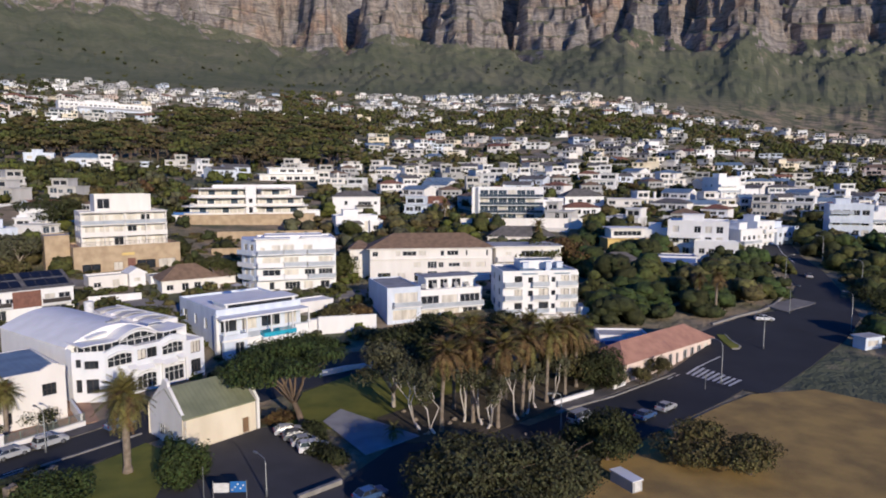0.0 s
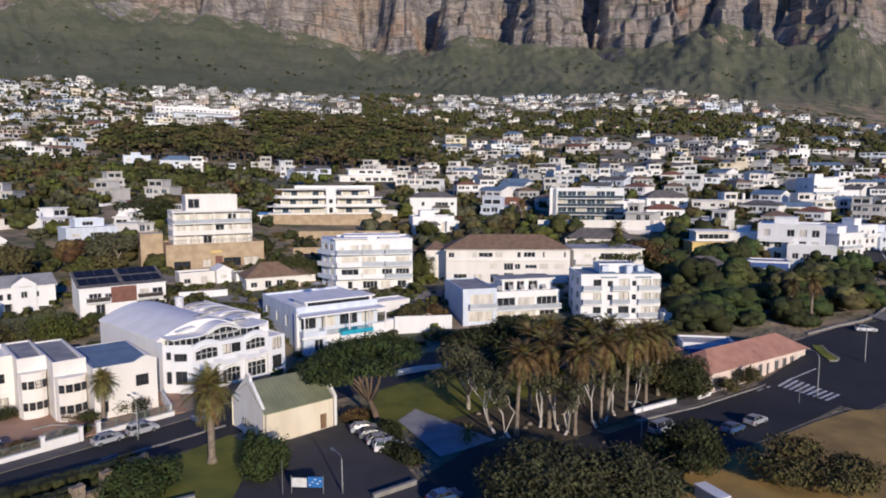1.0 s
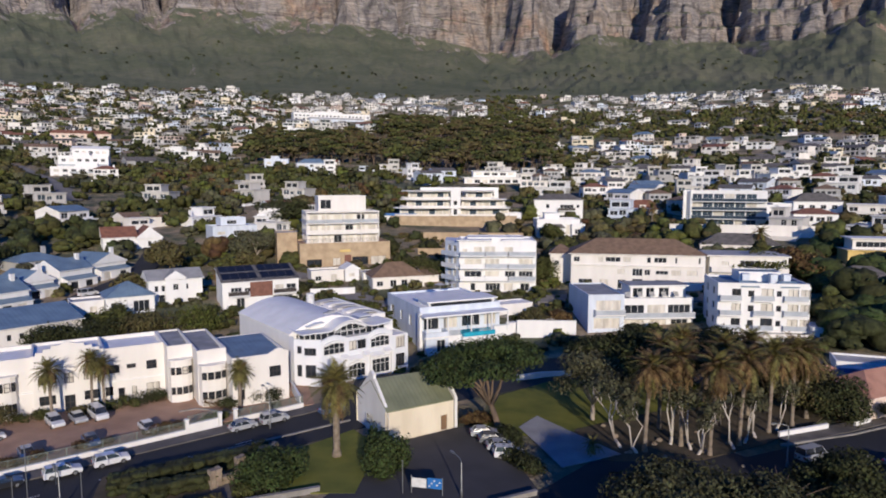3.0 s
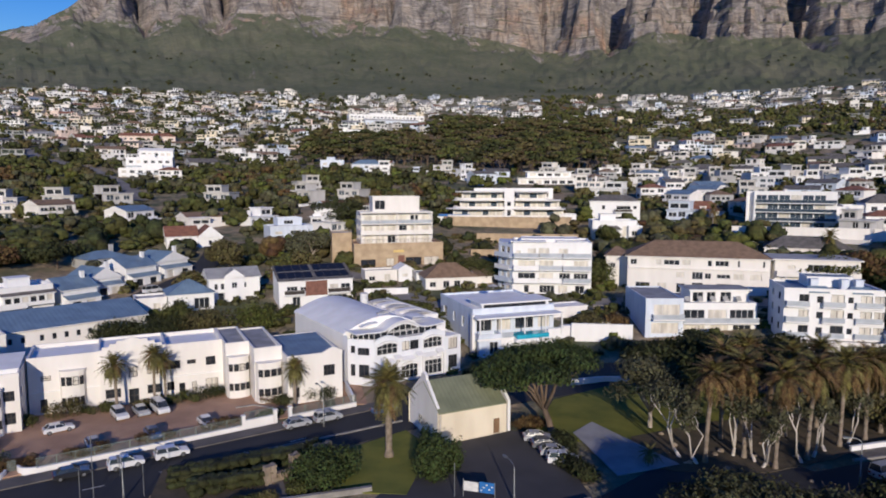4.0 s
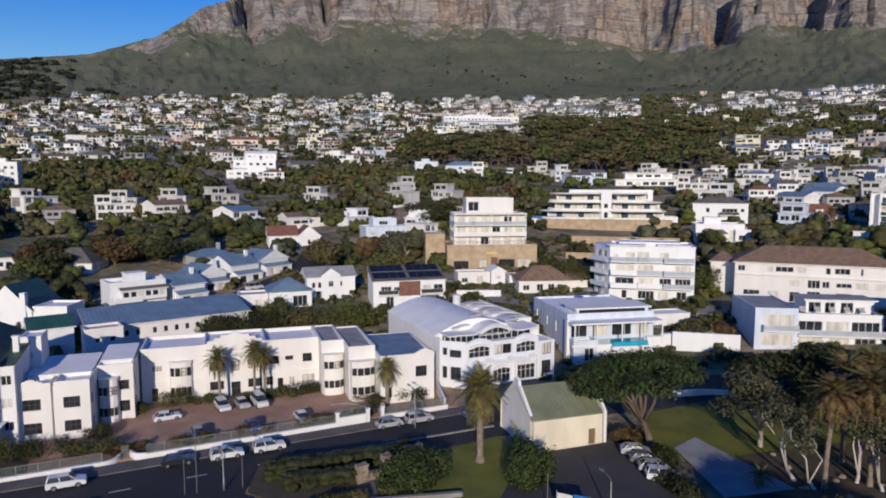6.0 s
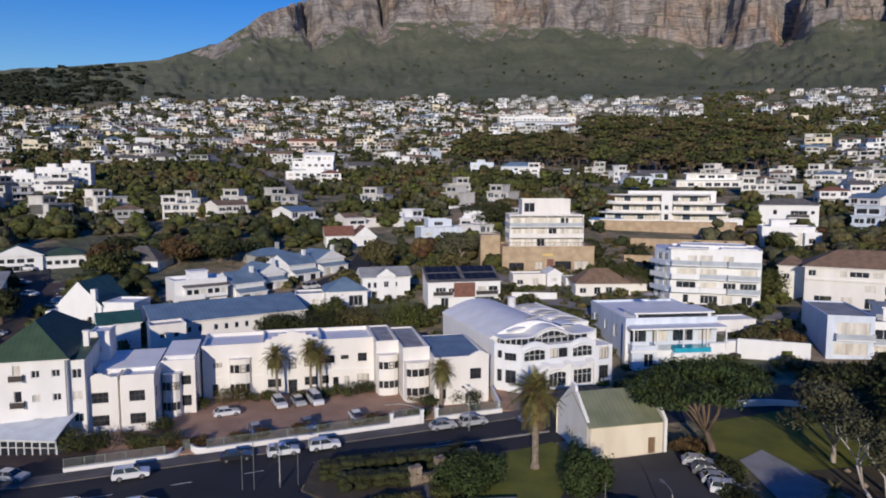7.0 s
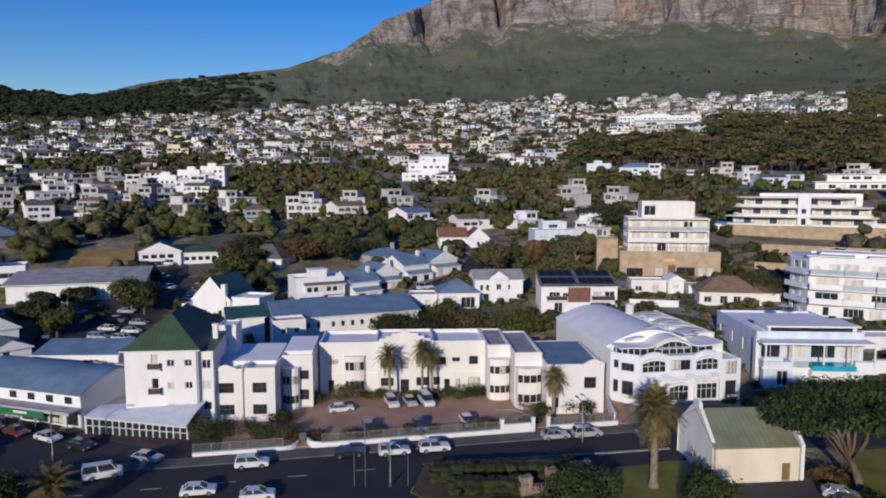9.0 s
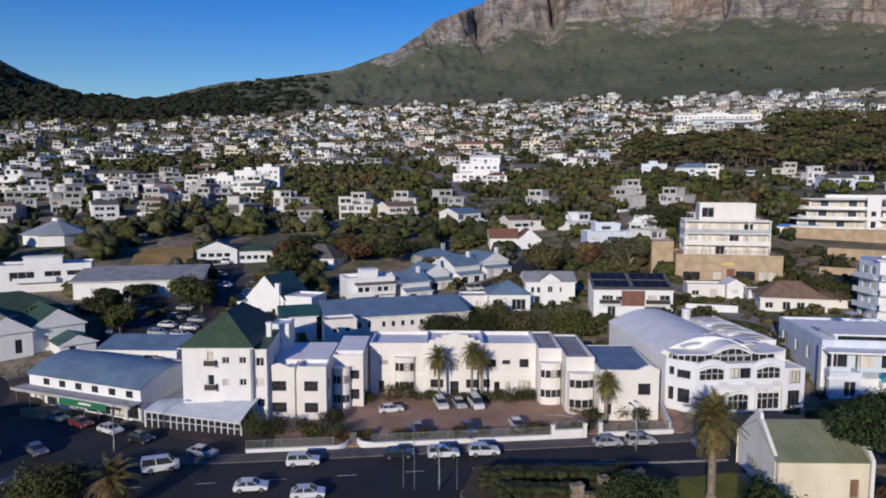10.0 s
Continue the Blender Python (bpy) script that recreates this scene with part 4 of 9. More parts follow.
def forecourt_wall():
    """Low white wall with a steel fence, following the pavement, with two gateways."""
    root = thing("boundary_wall", "low white wall topped by a green-grey steel fence", "wall", pose(-80.6, 37.6, 0, 0, 0, 55.5))
    spans = [(0.0, 11.2, 0.4), (16.0, 40.2, 0.55), (40.5, 44.6, 1.2), (47.2, 57.5, 0.6)]
    for a, b, h in spans:
        g = Geo()
        g.box(a, 0, -0.5, b, 0.3, h), g.box(a - 0.04, -0.05, h, b + 0.04, 0.35, h + 0.09)
        w = part("wall", g, M["white"], root)
        n = int((b - a) / 2.0)
        for i in range(n + 1):
            x = a + 0.1 + (b - a - 0.2) * i / n
            g = Geo()
            g.box(x - 0.04, 0.11, h + 0.09, x + 0.04, 0.19, h + 1.25)
            part("post", g, M["fence"], w)
        g = Geo()
        g.box(a, 0.13, h + 1.15, b, 0.17, h + 1.21), g.box(a, 0.13, h + 0.2, b, 0.17, h + 0.25)
        x = a + 0.12
        while x < b:
            g.box(x - 0.018, 0.135, h + 0.25, x + 0.018, 0.165, h + 1.15)
            x += 0.16
        part("railing", g, M["fence"], w)
    for cx, a0, a1 in ((16.0, 270, 180), (11.2, 270, 360)):
        g = Geo()
        steps = [radians(a0 + (a1 - a0) * k / 8) for k in range(9)]
        ring = [(cx + 1.9 * math.cos(a), 1.9 + 1.9 * math.sin(a)) for a in steps] + [(cx + 1.6 * math.cos(a), 1.9 + 1.6 * math.sin(a)) for a in reversed(steps)]
        g.prism(ring if a1 > a0 else ring[::-1], -0.5, 0.75 if a1 < a0 else 0.5)
        part("curved_wall", g, M["white"], root)
    for x in (40.2, 44.7, 46.9):
        g = Geo()
        g.box(x - 0.05, -0.1, -0.5, x + 0.4, 0.4, 1.9), g.box(x - 0.12, -0.17, 1.9, x + 0.47, 0.47, 2.05)
        part("gate_pier", g, M["white"], root)
    gate = Geo()
    gate.box(13.15, 1.95, 0.15, 14.05, 2.0, 0.23)
    for i in range(9):
        gate.box(13.15, 1.96, 0.3 + i * 0.13, 14.05, 1.99, 0.36 + i * 0.13)
    part("gate", gate, M["fence"], root)


forecourt_wall()


# ---- white hall with arched glazing ----
def arch_roof(g, x0, x1, y0, y1, z, rise, thick=0.3, n=14, slot=0):
    top = [(x0 + (x1 - x0) * k / n, z + rise * math.sin(math.pi * k / n)) for k in range(n + 1)]
    ring = [(x0, z - thick)] + [(x1, z - thick)] + top[::-1]
    g.sweep(ring, y0, y1, slot)


def arched_window(root, x, y, z, w, h, rise, cols):
    """A segment-headed window: dark glass and white bars under a white arched hood."""
    n = 10
    head = [(x + w * k / n, z + h + rise * math.sin(math.pi * k / n)) for k in range(n + 1)]
    p = Geo()
    p.face([(x, y, z), (x + w, y, z)] + [(a, y, b) for a, b in head[::-1]])
    win = part("window", p, M["glass"], root)
    f = Geo()
    for i in range(cols + 1):
        c = x + w * i / cols
        top = z + h + rise * math.sin(math.pi * min(1, max(0, i / cols)))
        f.box(c - 0.035, y - 0.09, z, c + 0.035, y - 0.01, top)
    f.box(x, y - 0.085, z - 0.06, x + w, y - 0.012, z + 0.06), f.box(x, y - 0.08, z + h * 0.62, x + w, y - 0.015, z + h * 0.62 + 0.07)
    part("window_frame", f, M["frame"], win)
    hood = Geo()
    out = [(a, b + 0.32) for a, b in head]
    for (a, b), (c, d), (e, k), (o, q) in zip(head, head[1:], out, out[1:]):
        hood.face([(a, y - 0.5, b), (c, y - 0.5, d), (o, y - 0.5, q), (e, y - 0.5, k)])
        hood.face([(e, y - 0.5, k), (o, y - 0.5, q), (o, y + 0.1, q), (e, y + 0.1, k)])
        hood.face([(c, y - 0.5, d), (a, y - 0.5, b), (a, y + 0.1, b), (c, y + 0.1, d)])
    part("hood", hood, M["white2"], win)


def bent_sheet(g, profile, y0, y1, thick=0.2):
    """A thin roof sheet: a profile of (x, z) drawn out along y."""
    g.sweep(profile[::-1] + [(x, z - thick) for x, z in profile], y0, y1)


def arched_hall():
    root = thing("white_hall", "white hall with a vaulted roof and arched glazing", "commercial building", pose(-52.0, 92.0, 0, 0, 0, 54.5))
    # long rear hall: a smooth shallow vault beside a flat roof with rooflights
    block(root, 0.0, 5.0, 0, 20.6, 23, 8.3, "white2", {"L": [(16, 1.2, 0.5, 1.6, 1), (12, 1.2, 0.5, 1.6, 1)], "R": [(3, 4.6, 1.2, 1.3, 1), (8, 4.6, 1.2, 1.3, 1)]}, roof=None)
    g = Geo()
    arch_roof(g, -0.15, 15.0, 4.6, 28.1, 8.45, 2.3, n=22)
    part("vault", g, M["roofwhite"], root, smooth=False)
    g = Geo()
    g.box(15.0, 7.6, 8.3, 20.6, 28.0, 8.75), g.box(20.35, 7.6, 8.75, 20.64, 28.0, 9.2), g.box(15.0, 7.6, 8.75, 20.35, 7.85, 9.2)
    part("flat_roof", g, M["roofwhite"], root)
    for k in range(5):
        g = Geo()
        y = 9.2 + k * 3.7
        g.box(15.3, y, 8.75, 19.8, y + 1.9, 9.05)
        bent_sheet(g, [(15.2, 9.2), (16.4, 9.42), (17.6, 9.5), (18.8, 9.42), (19.9, 9.2)], y - 0.1, y + 2.0, 0.14)
        part("rooflight", g, M["roofwhite" if k % 2 else "palegrey"], root)
    g = Geo()
    g.tube([(13.2, 24, 8.4), (13.2, 24, 11.2)], [0.8, 0.8], 14), g.tube([(13.2, 24, 11.2), (13.2, 24, 11.4)], [0.95, 0.8], 14)
    part("roof_vent", g, M["whitemetal"], root)
    for x, y in ((8.5, 7.0), (7.2, 6.0)):
        g = Geo()
        g.box(x, y, 10.4, x + 1.3, y + 0.8, 10.95)
        part("skylight", g, M["greywall"], root)
    # front: two storeys, its corner cut back at an angle towards the alley
    mid = root.matrix_basis @ vec(10, 2.5, 0)
    TAKEN.append((mid.x, mid.y, 11.0))
    g = Geo()
    a, b = Vector((0, 3.2, 0)), Vector((3.4, 0, 0))
    u = (b - a).normalized()
    side = [(0.55, 5.5, 0.75, 1.25, 1), (1.75, 5.2, 2.0, 1.25, 3), (0.5, 1.6, 0.8, 2.0, 1), (1.9, 1.4, 1.8, 2.2, 2)]
    front = [(14.6, 4.3, 1.9, 2.2, 3), (14.6, 0.9, 1.9, 2.3, 3), (5.2, 5.3, 1.5, 1.6, 2, "curtain"), (6.8, 5.3, 1.7, 1.6, 2)]
    facade(g, a, u, (b - a).length, 7.9, [q[:4] for q in side])
    facade(g, b, (1, 0, 0), 13.9, 7.6, [(q[0], q[1], q[2], q[3]) for q in front if q[0] < 13])
    facade(g, (17.3, 0, 0), (1, 0, 0), 3.3, 6.7, [(q[0] - 13.9, *q[1:4]) for q in front if q[0] > 13])
    g.face([(20.6, 0, 0), (20.6, 5, 0), (20.6, 5, 6.7), (20.6, 0, 6.7)]), g.face([(17.3, 0, 6.7), (17.3, 5, 6.7), (17.3, 5, 7.6), (17.3, 0, 7.6)])
    g.face([(0, 5.0, 0), (0, 3.2, 0), (0, 3.2, 8.3), (0, 5.0, 8.3)])
    part("front_wall", g, M["coolwhite"], root)
    for q in side:
        add_window(root, a, u, q, q[4], 1, "darkframe")
    for q in front:
        add_window(root, b, (1, 0, 0), q, q[4], 1, "darkframe", q[5] if len(q) > 5 else "glass")
    g = Geo()
    g.prism([(0.1, 3.2), (3.5, 0.12), (17.3, 0.12), (17.3, 5.2), (0.1, 5.2)], 7.3, 7.5), g.box(17.3, 0.12, 6.3, 20.5, 5.2, 6.45)
    part("deck", g, M["roofwhite"], root)
    for x, w, c in ((3.8, 3.8, 4), (12.8, 3.7, 4)):
        arched_window(root, x, -0.03, 5.2, w, 1.5, 0.42, c)
        n = 10
        g = Geo()
        g.sweep([(x - 0.6, 7.5)] + [(x + w + 0.6, 7.5)] + [(x - 0.6 + (w + 1.2) * (1 - k / n), 7.62 + 0.75 * math.sin(math.pi * k / n)) for k in range(n + 1)], -0.22, 0.12)
        part("curved_parapet", g, M["coolwhite"], root)
    for x, w, h, r, c in ((4.4, 3.2, 2.3, 0.3, 3), (8.4, 3.2, 2.2, 0.35, 4), (12.9, 3.6, 2.6, 0.0, 4)):
        arched_window(root, x, -0.03, 0.5, w, h, r, c)
    for x in (12.5, 16.75):
        g = Geo()
        g.box(x, -0.5, 0, x + 0.35, 0, 4.2)
        part("pilaster", g, M["white2"], root)
    # set-back glazed storey under a gull-wing canopy
    g = Geo()
    g.prism([(1.3, 5.2), (1.3, 4.0), (4.2, 1.7), (16.6, 1.7), (17.4, 3.0), (17.4, 6.6), (1.3, 6.6)], 7.5, 8.75)
    glazing = part("glazed_storey", g, M["glass"], root)
    for k in range(5):
        p = vec(1.3, 4.0, 0).lerp(vec(4.2, 1.7, 0), k / 4)
        g = Geo()
        g.box(p.x - 0.06, p.y - 0.1, 7.5, p.x + 0.06, p.y + 0.02, 8.8)
        part("mullion", g, M["frame"], glazing)
    for k in range(11):
        x = 4.2 + 12.4 * k / 10
        g = Geo()
        g.box(x - 0.05, 1.6, 7.5, x + 0.05, 1.72, 8.8)
        part("mullion", g, M["frame"], glazing)
    arched_window(root, 6.6, 1.45, 8.4, 5.8, 0.3, 0.95, 5)
    wing = [(0.6, 8.95), (2.6, 8.98), (4.6, 8.85), (6.0, 8.95)] + [(6.0 + 7.0 * k / 10, 8.95 + 1.35 * math.sin(math.pi * k / 10)) for k in range(1, 10)] + [(13.0, 8.95), (14.4, 8.8), (16.2, 8.9), (18.0, 9.1)]
    g = Geo()
    bent_sheet(g, wing, 1.0, 6.4)
    part("canopy", g, M["white2"], root)
    g = Geo()
    bent_sheet(g, [(2.6, 9.5), (4.2, 9.9), (5.8, 10.0)], 3.2, 5.6, 0.12), bent_sheet(g, [(13.0, 9.9), (14.5, 10.0), (16.0, 9.8)], 4.0, 7.0, 0.12)
    part("upper_canopy", g, M["white2"], root)
    # white swagged awning over the ground floor
    for k in range(8):
        x = 5.4 + k * 1.4
        z = 4.1 + (0.45 if k % 3 == 1 else 0.0)
        g = Geo()
        g.face([(x, -0.02, z + 0.3), (x + 1.4, -0.02, z + 0.3), (x + 1.4, -1.0, z - 0.2), (x, -1.0, z - 0.2)][::-1])
        g.face([(x, -1.0, z - 0.2), (x + 1.4, -1.0, z - 0.2), (x + 0.7, -1.02, z - 0.65)])
        g.face([(x, -0.02, z + 0.26), (x + 1.4, -0.02, z + 0.26), (x + 1.4, -0.98, z - 0.24), (x, -0.98, z - 0.24)])
        part("awning", g, M["white2"], root)


arched_hall()


# ---- gabled hall with the faded green roof ----
def gabled_hall():
    root = thing("gabled_hall", "cream gabled hall with a faded green sheet roof", "hall", pose(-31.1, 76.05, 0, 0, 0, 48))
    w, d, h = 10.4, 9.4, 4.2
    g = Geo()
    facade(g, (0, 0, -1), (1, 0, 0), w, h + 1, [(w - 2.0, 1.0, 1.0, 2.1)])
    facade(g, (w, 0, -1), (0, 1, 0), d, h + 1, [])
    facade(g, (w, d, -1), (-1, 0, 0), w, h + 1, [])
    part("wall", g, M["cream"], root)
    g = Geo()
    facade(g, (w - 2.0, 0.21, 0), (1, 0, 0), 1.0, 2.1, [])
    part("door", g, M["wood"], root)
    # street gable with shoulders and a small crest
    ring = [(0, -1), (d, -1), (d, h), (d - 0.5, h + 0.5), (d / 2 + 1.2, h + 3.1), (d / 2 + 0.8, h + 3.3), (d / 2 + 0.7, h + 3.9), (d / 2, h + 4.25), (d / 2 - 0.7, h + 3.9), (d / 2 - 0.8, h + 3.3), (d / 2 - 1.2, h + 3.1), (0.5, h + 0.5), (0, h)]
    for x in (-0.25, w - 0.15):
        g = Geo()
        g.sweep([(d - a, b) for a, b in ring][::-1], 0, 0.4)
        gable = part("gable", g, M["white"], root, m=pose(x + 0.4, d, 0, 0, 0, -90) @ Matrix.Translation((0, 0, 0)))
        if x < 0:
            add_window(root, (x - 0.03, d, 0), (0, -1, 0), (d / 2 - 0.6, 1.2, 1.2, 1.4), 2, 2, "frame", reveal=0.0)
    r = Geo()
    for s, y0, y1 in ((1, -0.25, d / 2), (-1, d / 2, d + 0.25)):
        za, zb = (h, h + 3.0) if s > 0 else (h + 3.0, h)
        r.face([(0.1, y0, za), (w - 0.1, y0, za), (w - 0.1, y1, zb), (0.1, y1, zb)])
        r.face([(0.1, y0, za - 0.12), (0.1, y1, zb - 0.12), (w - 0.1, y1, zb - 0.12), (w - 0.1, y0, za - 0.12)])
    r.box(0.1, -0.27, h - 0.16, w - 0.1, -0.24, h + 0.02)
    part("roof", r, M["greenpale"], root)


gabled_hall()


# ---- four-storey block with the green hipped roof ----
def green_roofed_block():
    root = thing("apartment_block", "four-storey white apartment block with a green hipped roof", "apartment building", pose(-96.4, 35.6, 0, 0, 0, 49))
    f = [(3.6, 8.7, 0.9, 1.9, 1), (3.6, 5.2, 0.9, 2.0, 1), (5.7, 8.8, 1.0, 1.0, 2), (8.1, 8.8, 1.0, 1.0, 2), (5.7, 5.6, 1.0, 1.0, 2), (8.1, 5.6, 1.0, 1.0, 2), (5.7, 2.4, 1.0, 1.1, 2), (8.1, 2.4, 0.5, 1.1, 1)]
    r = [(2.0, 8.4, 1.4, 1.2), (2.0, 5.4, 1.4, 1.2), (2.0, 2.4, 1.4, 1.2)]
    block(root, 0, 0, 0, 9.9, 18, 11.2, "white", {"F": f, "R": [(5, 8.4, 1.2, 1.2), (10, 8.4, 1.2, 1.2)], "L": grid(15, 3, 4, 1.1, 1.2, 2.6)}, "hip", "green", rise=4.3, over=0.5, ridge="y")
    block(root, 9.9, 0.8, 0, 1.9, 13.5, 10.6, "white", {"F": [(0.35, 8.2, 1.2, 1.3), (0.35, 5.2, 1.2, 1.3), (0.35, 2.2, 1.2, 1.2)], "R": [(4, 7.6, 1.0, 1.2), (8, 7.6, 1.0, 1.2)]}, "shed", "green", rise=1.8, over=0.15)
    block(root, 10.6, 9.0, 0, 2.6, 4.0, 12.4, "white", {"F": [(0.7, 9.5, 0.8, 1.0)]}, roofmat="roofwhite", parapet=0.3)
    for z in (8.6, 5.1):
        balcony(root, 3.2, 0, z, 1.7, 0.7, "white", "darkframe", 0.8, 0.15)
    g = Geo()
    g.box(10.6, 5.6, 10.4, 11.3, 6.3, 13.4), g.box(10.5, 5.5, 13.4, 11.4, 6.4, 13.6)
    part("chimney", g, M["white"], root)
    g = Geo()
    g.tube([(9.75, -0.1, 0), (9.75, -0.1, 11)], [0.06, 0.06], 6)
    part("downpipe", g, M["greywall"], root)


green_roofed_block()


# ---- restaurant with the white canopy ----
def canopy_restaurant():
    root = thing("restaurant_veranda", "glazed restaurant veranda under a sloping white canopy", "restaurant", pose(-98.6, 31.0, 0, 0, 0, 36))
    w, d = 14.8, 7.0
    r = Geo()
    n, m = 14, 5

    def top(i, j):
        t, v = i / n, j / m
        depth = 3.2 + 3.4 * t
        front, back = 2.5 - 0.6 * t, 3.0 + 0.75 * t
        return vec(w * t, -0.2 + (depth + 0.2) * v, front + (back - front) * v + 0.3 * math.sin(math.pi * v) * (0.4 + 0.6 * t))
    for i in range(n):
        for j in range(m):
            q = [top(i, j), top(i + 1, j), top(i + 1, j + 1), top(i, j + 1)]
            r.face(q), r.face([p - vec(0, 0, 0.1) for p in q[::-1]])
        r.face([top(i, 0) - vec(0, 0, 0.1), top(i + 1, 0) - vec(0, 0, 0.1), top(i + 1, 0), top(i, 0)])
    part("canopy", r, M["canvas"], root)
    g = Geo()
    g.prism([(0, 3.3), (w, 6.7), (w, d + 1.5), (0, d + 2.5)], 0, 2.9), g.box(-0.2, 0, 0, 0, 3.2, 2.5), g.box(w, 0, 0, w + 0.15, 6.0, 1.0)
    part("wall", g, M["white2"], root)
    g = Geo()
    g.prism([(0.1, 3.4), (w - 0.1, 6.8), (w - 0.1, d + 1.4), (0.1, d + 2.4)], 2.904, 2.95)
    part("flat_roof", g, M["roofgrey"], root)
    for i in range(16):
        x = i * w / 15
        g = Geo()
        g.box(x - 0.07, 0, 0, x + 0.07, 0.14, 2.42 - 0.6 * x / w)
        part("post", g, M["whitemetal"], root)
    for i in range(15):
        x0, x1 = i * w / 15 + 0.07, (i + 1) * w / 15 - 0.07
        g = Geo()
        top = 2.3 - 0.6 * (i + 1) / 15
        g.face([(x0, 0.07, 0.1), (x1, 0.07, 0.1), (x1, 0.07, top), (x0, 0.07, top)])
        g.box(x0, 0.03, top * 0.5, x1, 0.11, top * 0.5 + 0.1, 1), g.box(x0, 0.03, top - 0.12, x1, 0.11, top, 1)
        part("pane", g, [M["glass"], M["whitemetal"]], root)


canopy_restaurant()


# ---- long shop with the bowed blue-grey roof ----
def bowed_shop():
    root = thing("shop_row", "row of shops under a bowed blue-grey sheet roof", "shop building", pose(-121.8, 20.8, 0, 0, 0, 27))
    w, d = 23.0, 9.0
    f = [(1.0 + 2.75 * k, 0.2, 2.2, 2.4, 2) for k in range(8)]
    block(root, 0, 0, 0, w, d, 4.6, "white2", {"F": f, "R": [(3, 1, 1.2, 1.2)]}, roof=None, frame_key="darkframe")
    r = Geo()
    n = 8
    for k in range(n):
        y0, y1 = d * k / n, d * (k + 1) / n
        z = lambda y: 4.6 + 2.2 * math.sin(math.pi * 0.62 * y / d + 0.12)
        r.face([(-0.3, y0 - 0.3, z(y0)), (w + 0.3, y0 - 0.3, z(y0)), (w + 0.3, y1 - 0.3, z(y1)), (-0.3, y1 - 0.3, z(y1))])
        r.face([(-0.3, y0 - 0.3, z(y0) - 0.2), (-0.3, y1 - 0.3, z(y1) - 0.2), (w + 0.3, y1 - 0.3, z(y1) - 0.2), (w + 0.3, y0 - 0.3, z(y0) - 0.2)])
        r.face([(w + 0.2, y0, 4.4), (w + 0.2, y1, 4.4), (w + 0.2, y1 - 0.3, z(y1)), (w + 0.2, y0 - 0.3, z(y0))], 1)
        r.face([(-0.2, y1, 4.4), (-0.2, y0, 4.4), (-0.2, y0 - 0.3, z(y0)), (-0.2, y1 - 0.3, z(y1))], 1)
    part("roof", r, [M["slate"], M["white2"]], root)
    for k in range(6):
        g = Geo()
        x = 3.2 + k * 3.4
        g.face([(x, -0.05, 3.3), (x + 1.3, -0.05, 3.3), (x + 1.3, -0.05, 4.3), (x, -0.05, 4.3)])
        part("clerestory", g, M["glass"], root)
    g = Geo()
    g.box(-1.0, -2.4, 2.75, w + 0.4, 0, 2.95), g.box(-1.0, -2.45, 2.6, w + 0.4, -2.4, 3.05)
    can = part("canopy", g, M["greywall"], root)
    for k in range(9):
        g = Geo()
        g.box(k * 2.85, -2.3, 0, k * 2.85 + 0.12, -2.18, 2.75)
        part("post", g, M["metal"], can)
    g = Geo()
    g.box(9.5, -2.5, 1.75, 19.0, -2.46, 2.75), g.box(13.5, -2.52, 2.15, 16.0, -2.501, 2.5, 1)
    part("sign", g, [M["sign_green"], M["frame"]], root, "green shop fascia sign")
    block(root, 12.0, d, 0, 10.5, 4.6, 4.8, "white2", {}, roofmat="roofgrey", parapet=0.4)
    block(root, 15.5, d + 1.0, 5.3, 1.4, 1.2, 0.9, "palegrey", {}, roofmat="roofgrey", parapet=0.05, sink=0.4)
    block(root, 18.6, d + 2.0, 5.3, 1.8, 1.1, 0.7, "palegrey", {}, roofmat="roofgrey", parapet=0.05, sink=0.4)


bowed_shop()
annexe = thing("shop_annexe", "white shop annexe with a blue-grey sheet roof", "shop building", pose(-125.4, 31.6, 0, 0, 0, 46))
block(annexe, 0, 0, 0, 13.8, 6.0, 5.9, "white2", {"F": [(1.2, 4.3, 1.0, 0.8, 1), (4.4, 4.3, 1.0, 0.8, 1), (8.0, 4.5, 2.6, 0.7, 3)]}, "shed", "slate", rise=1.3, over=0.4)

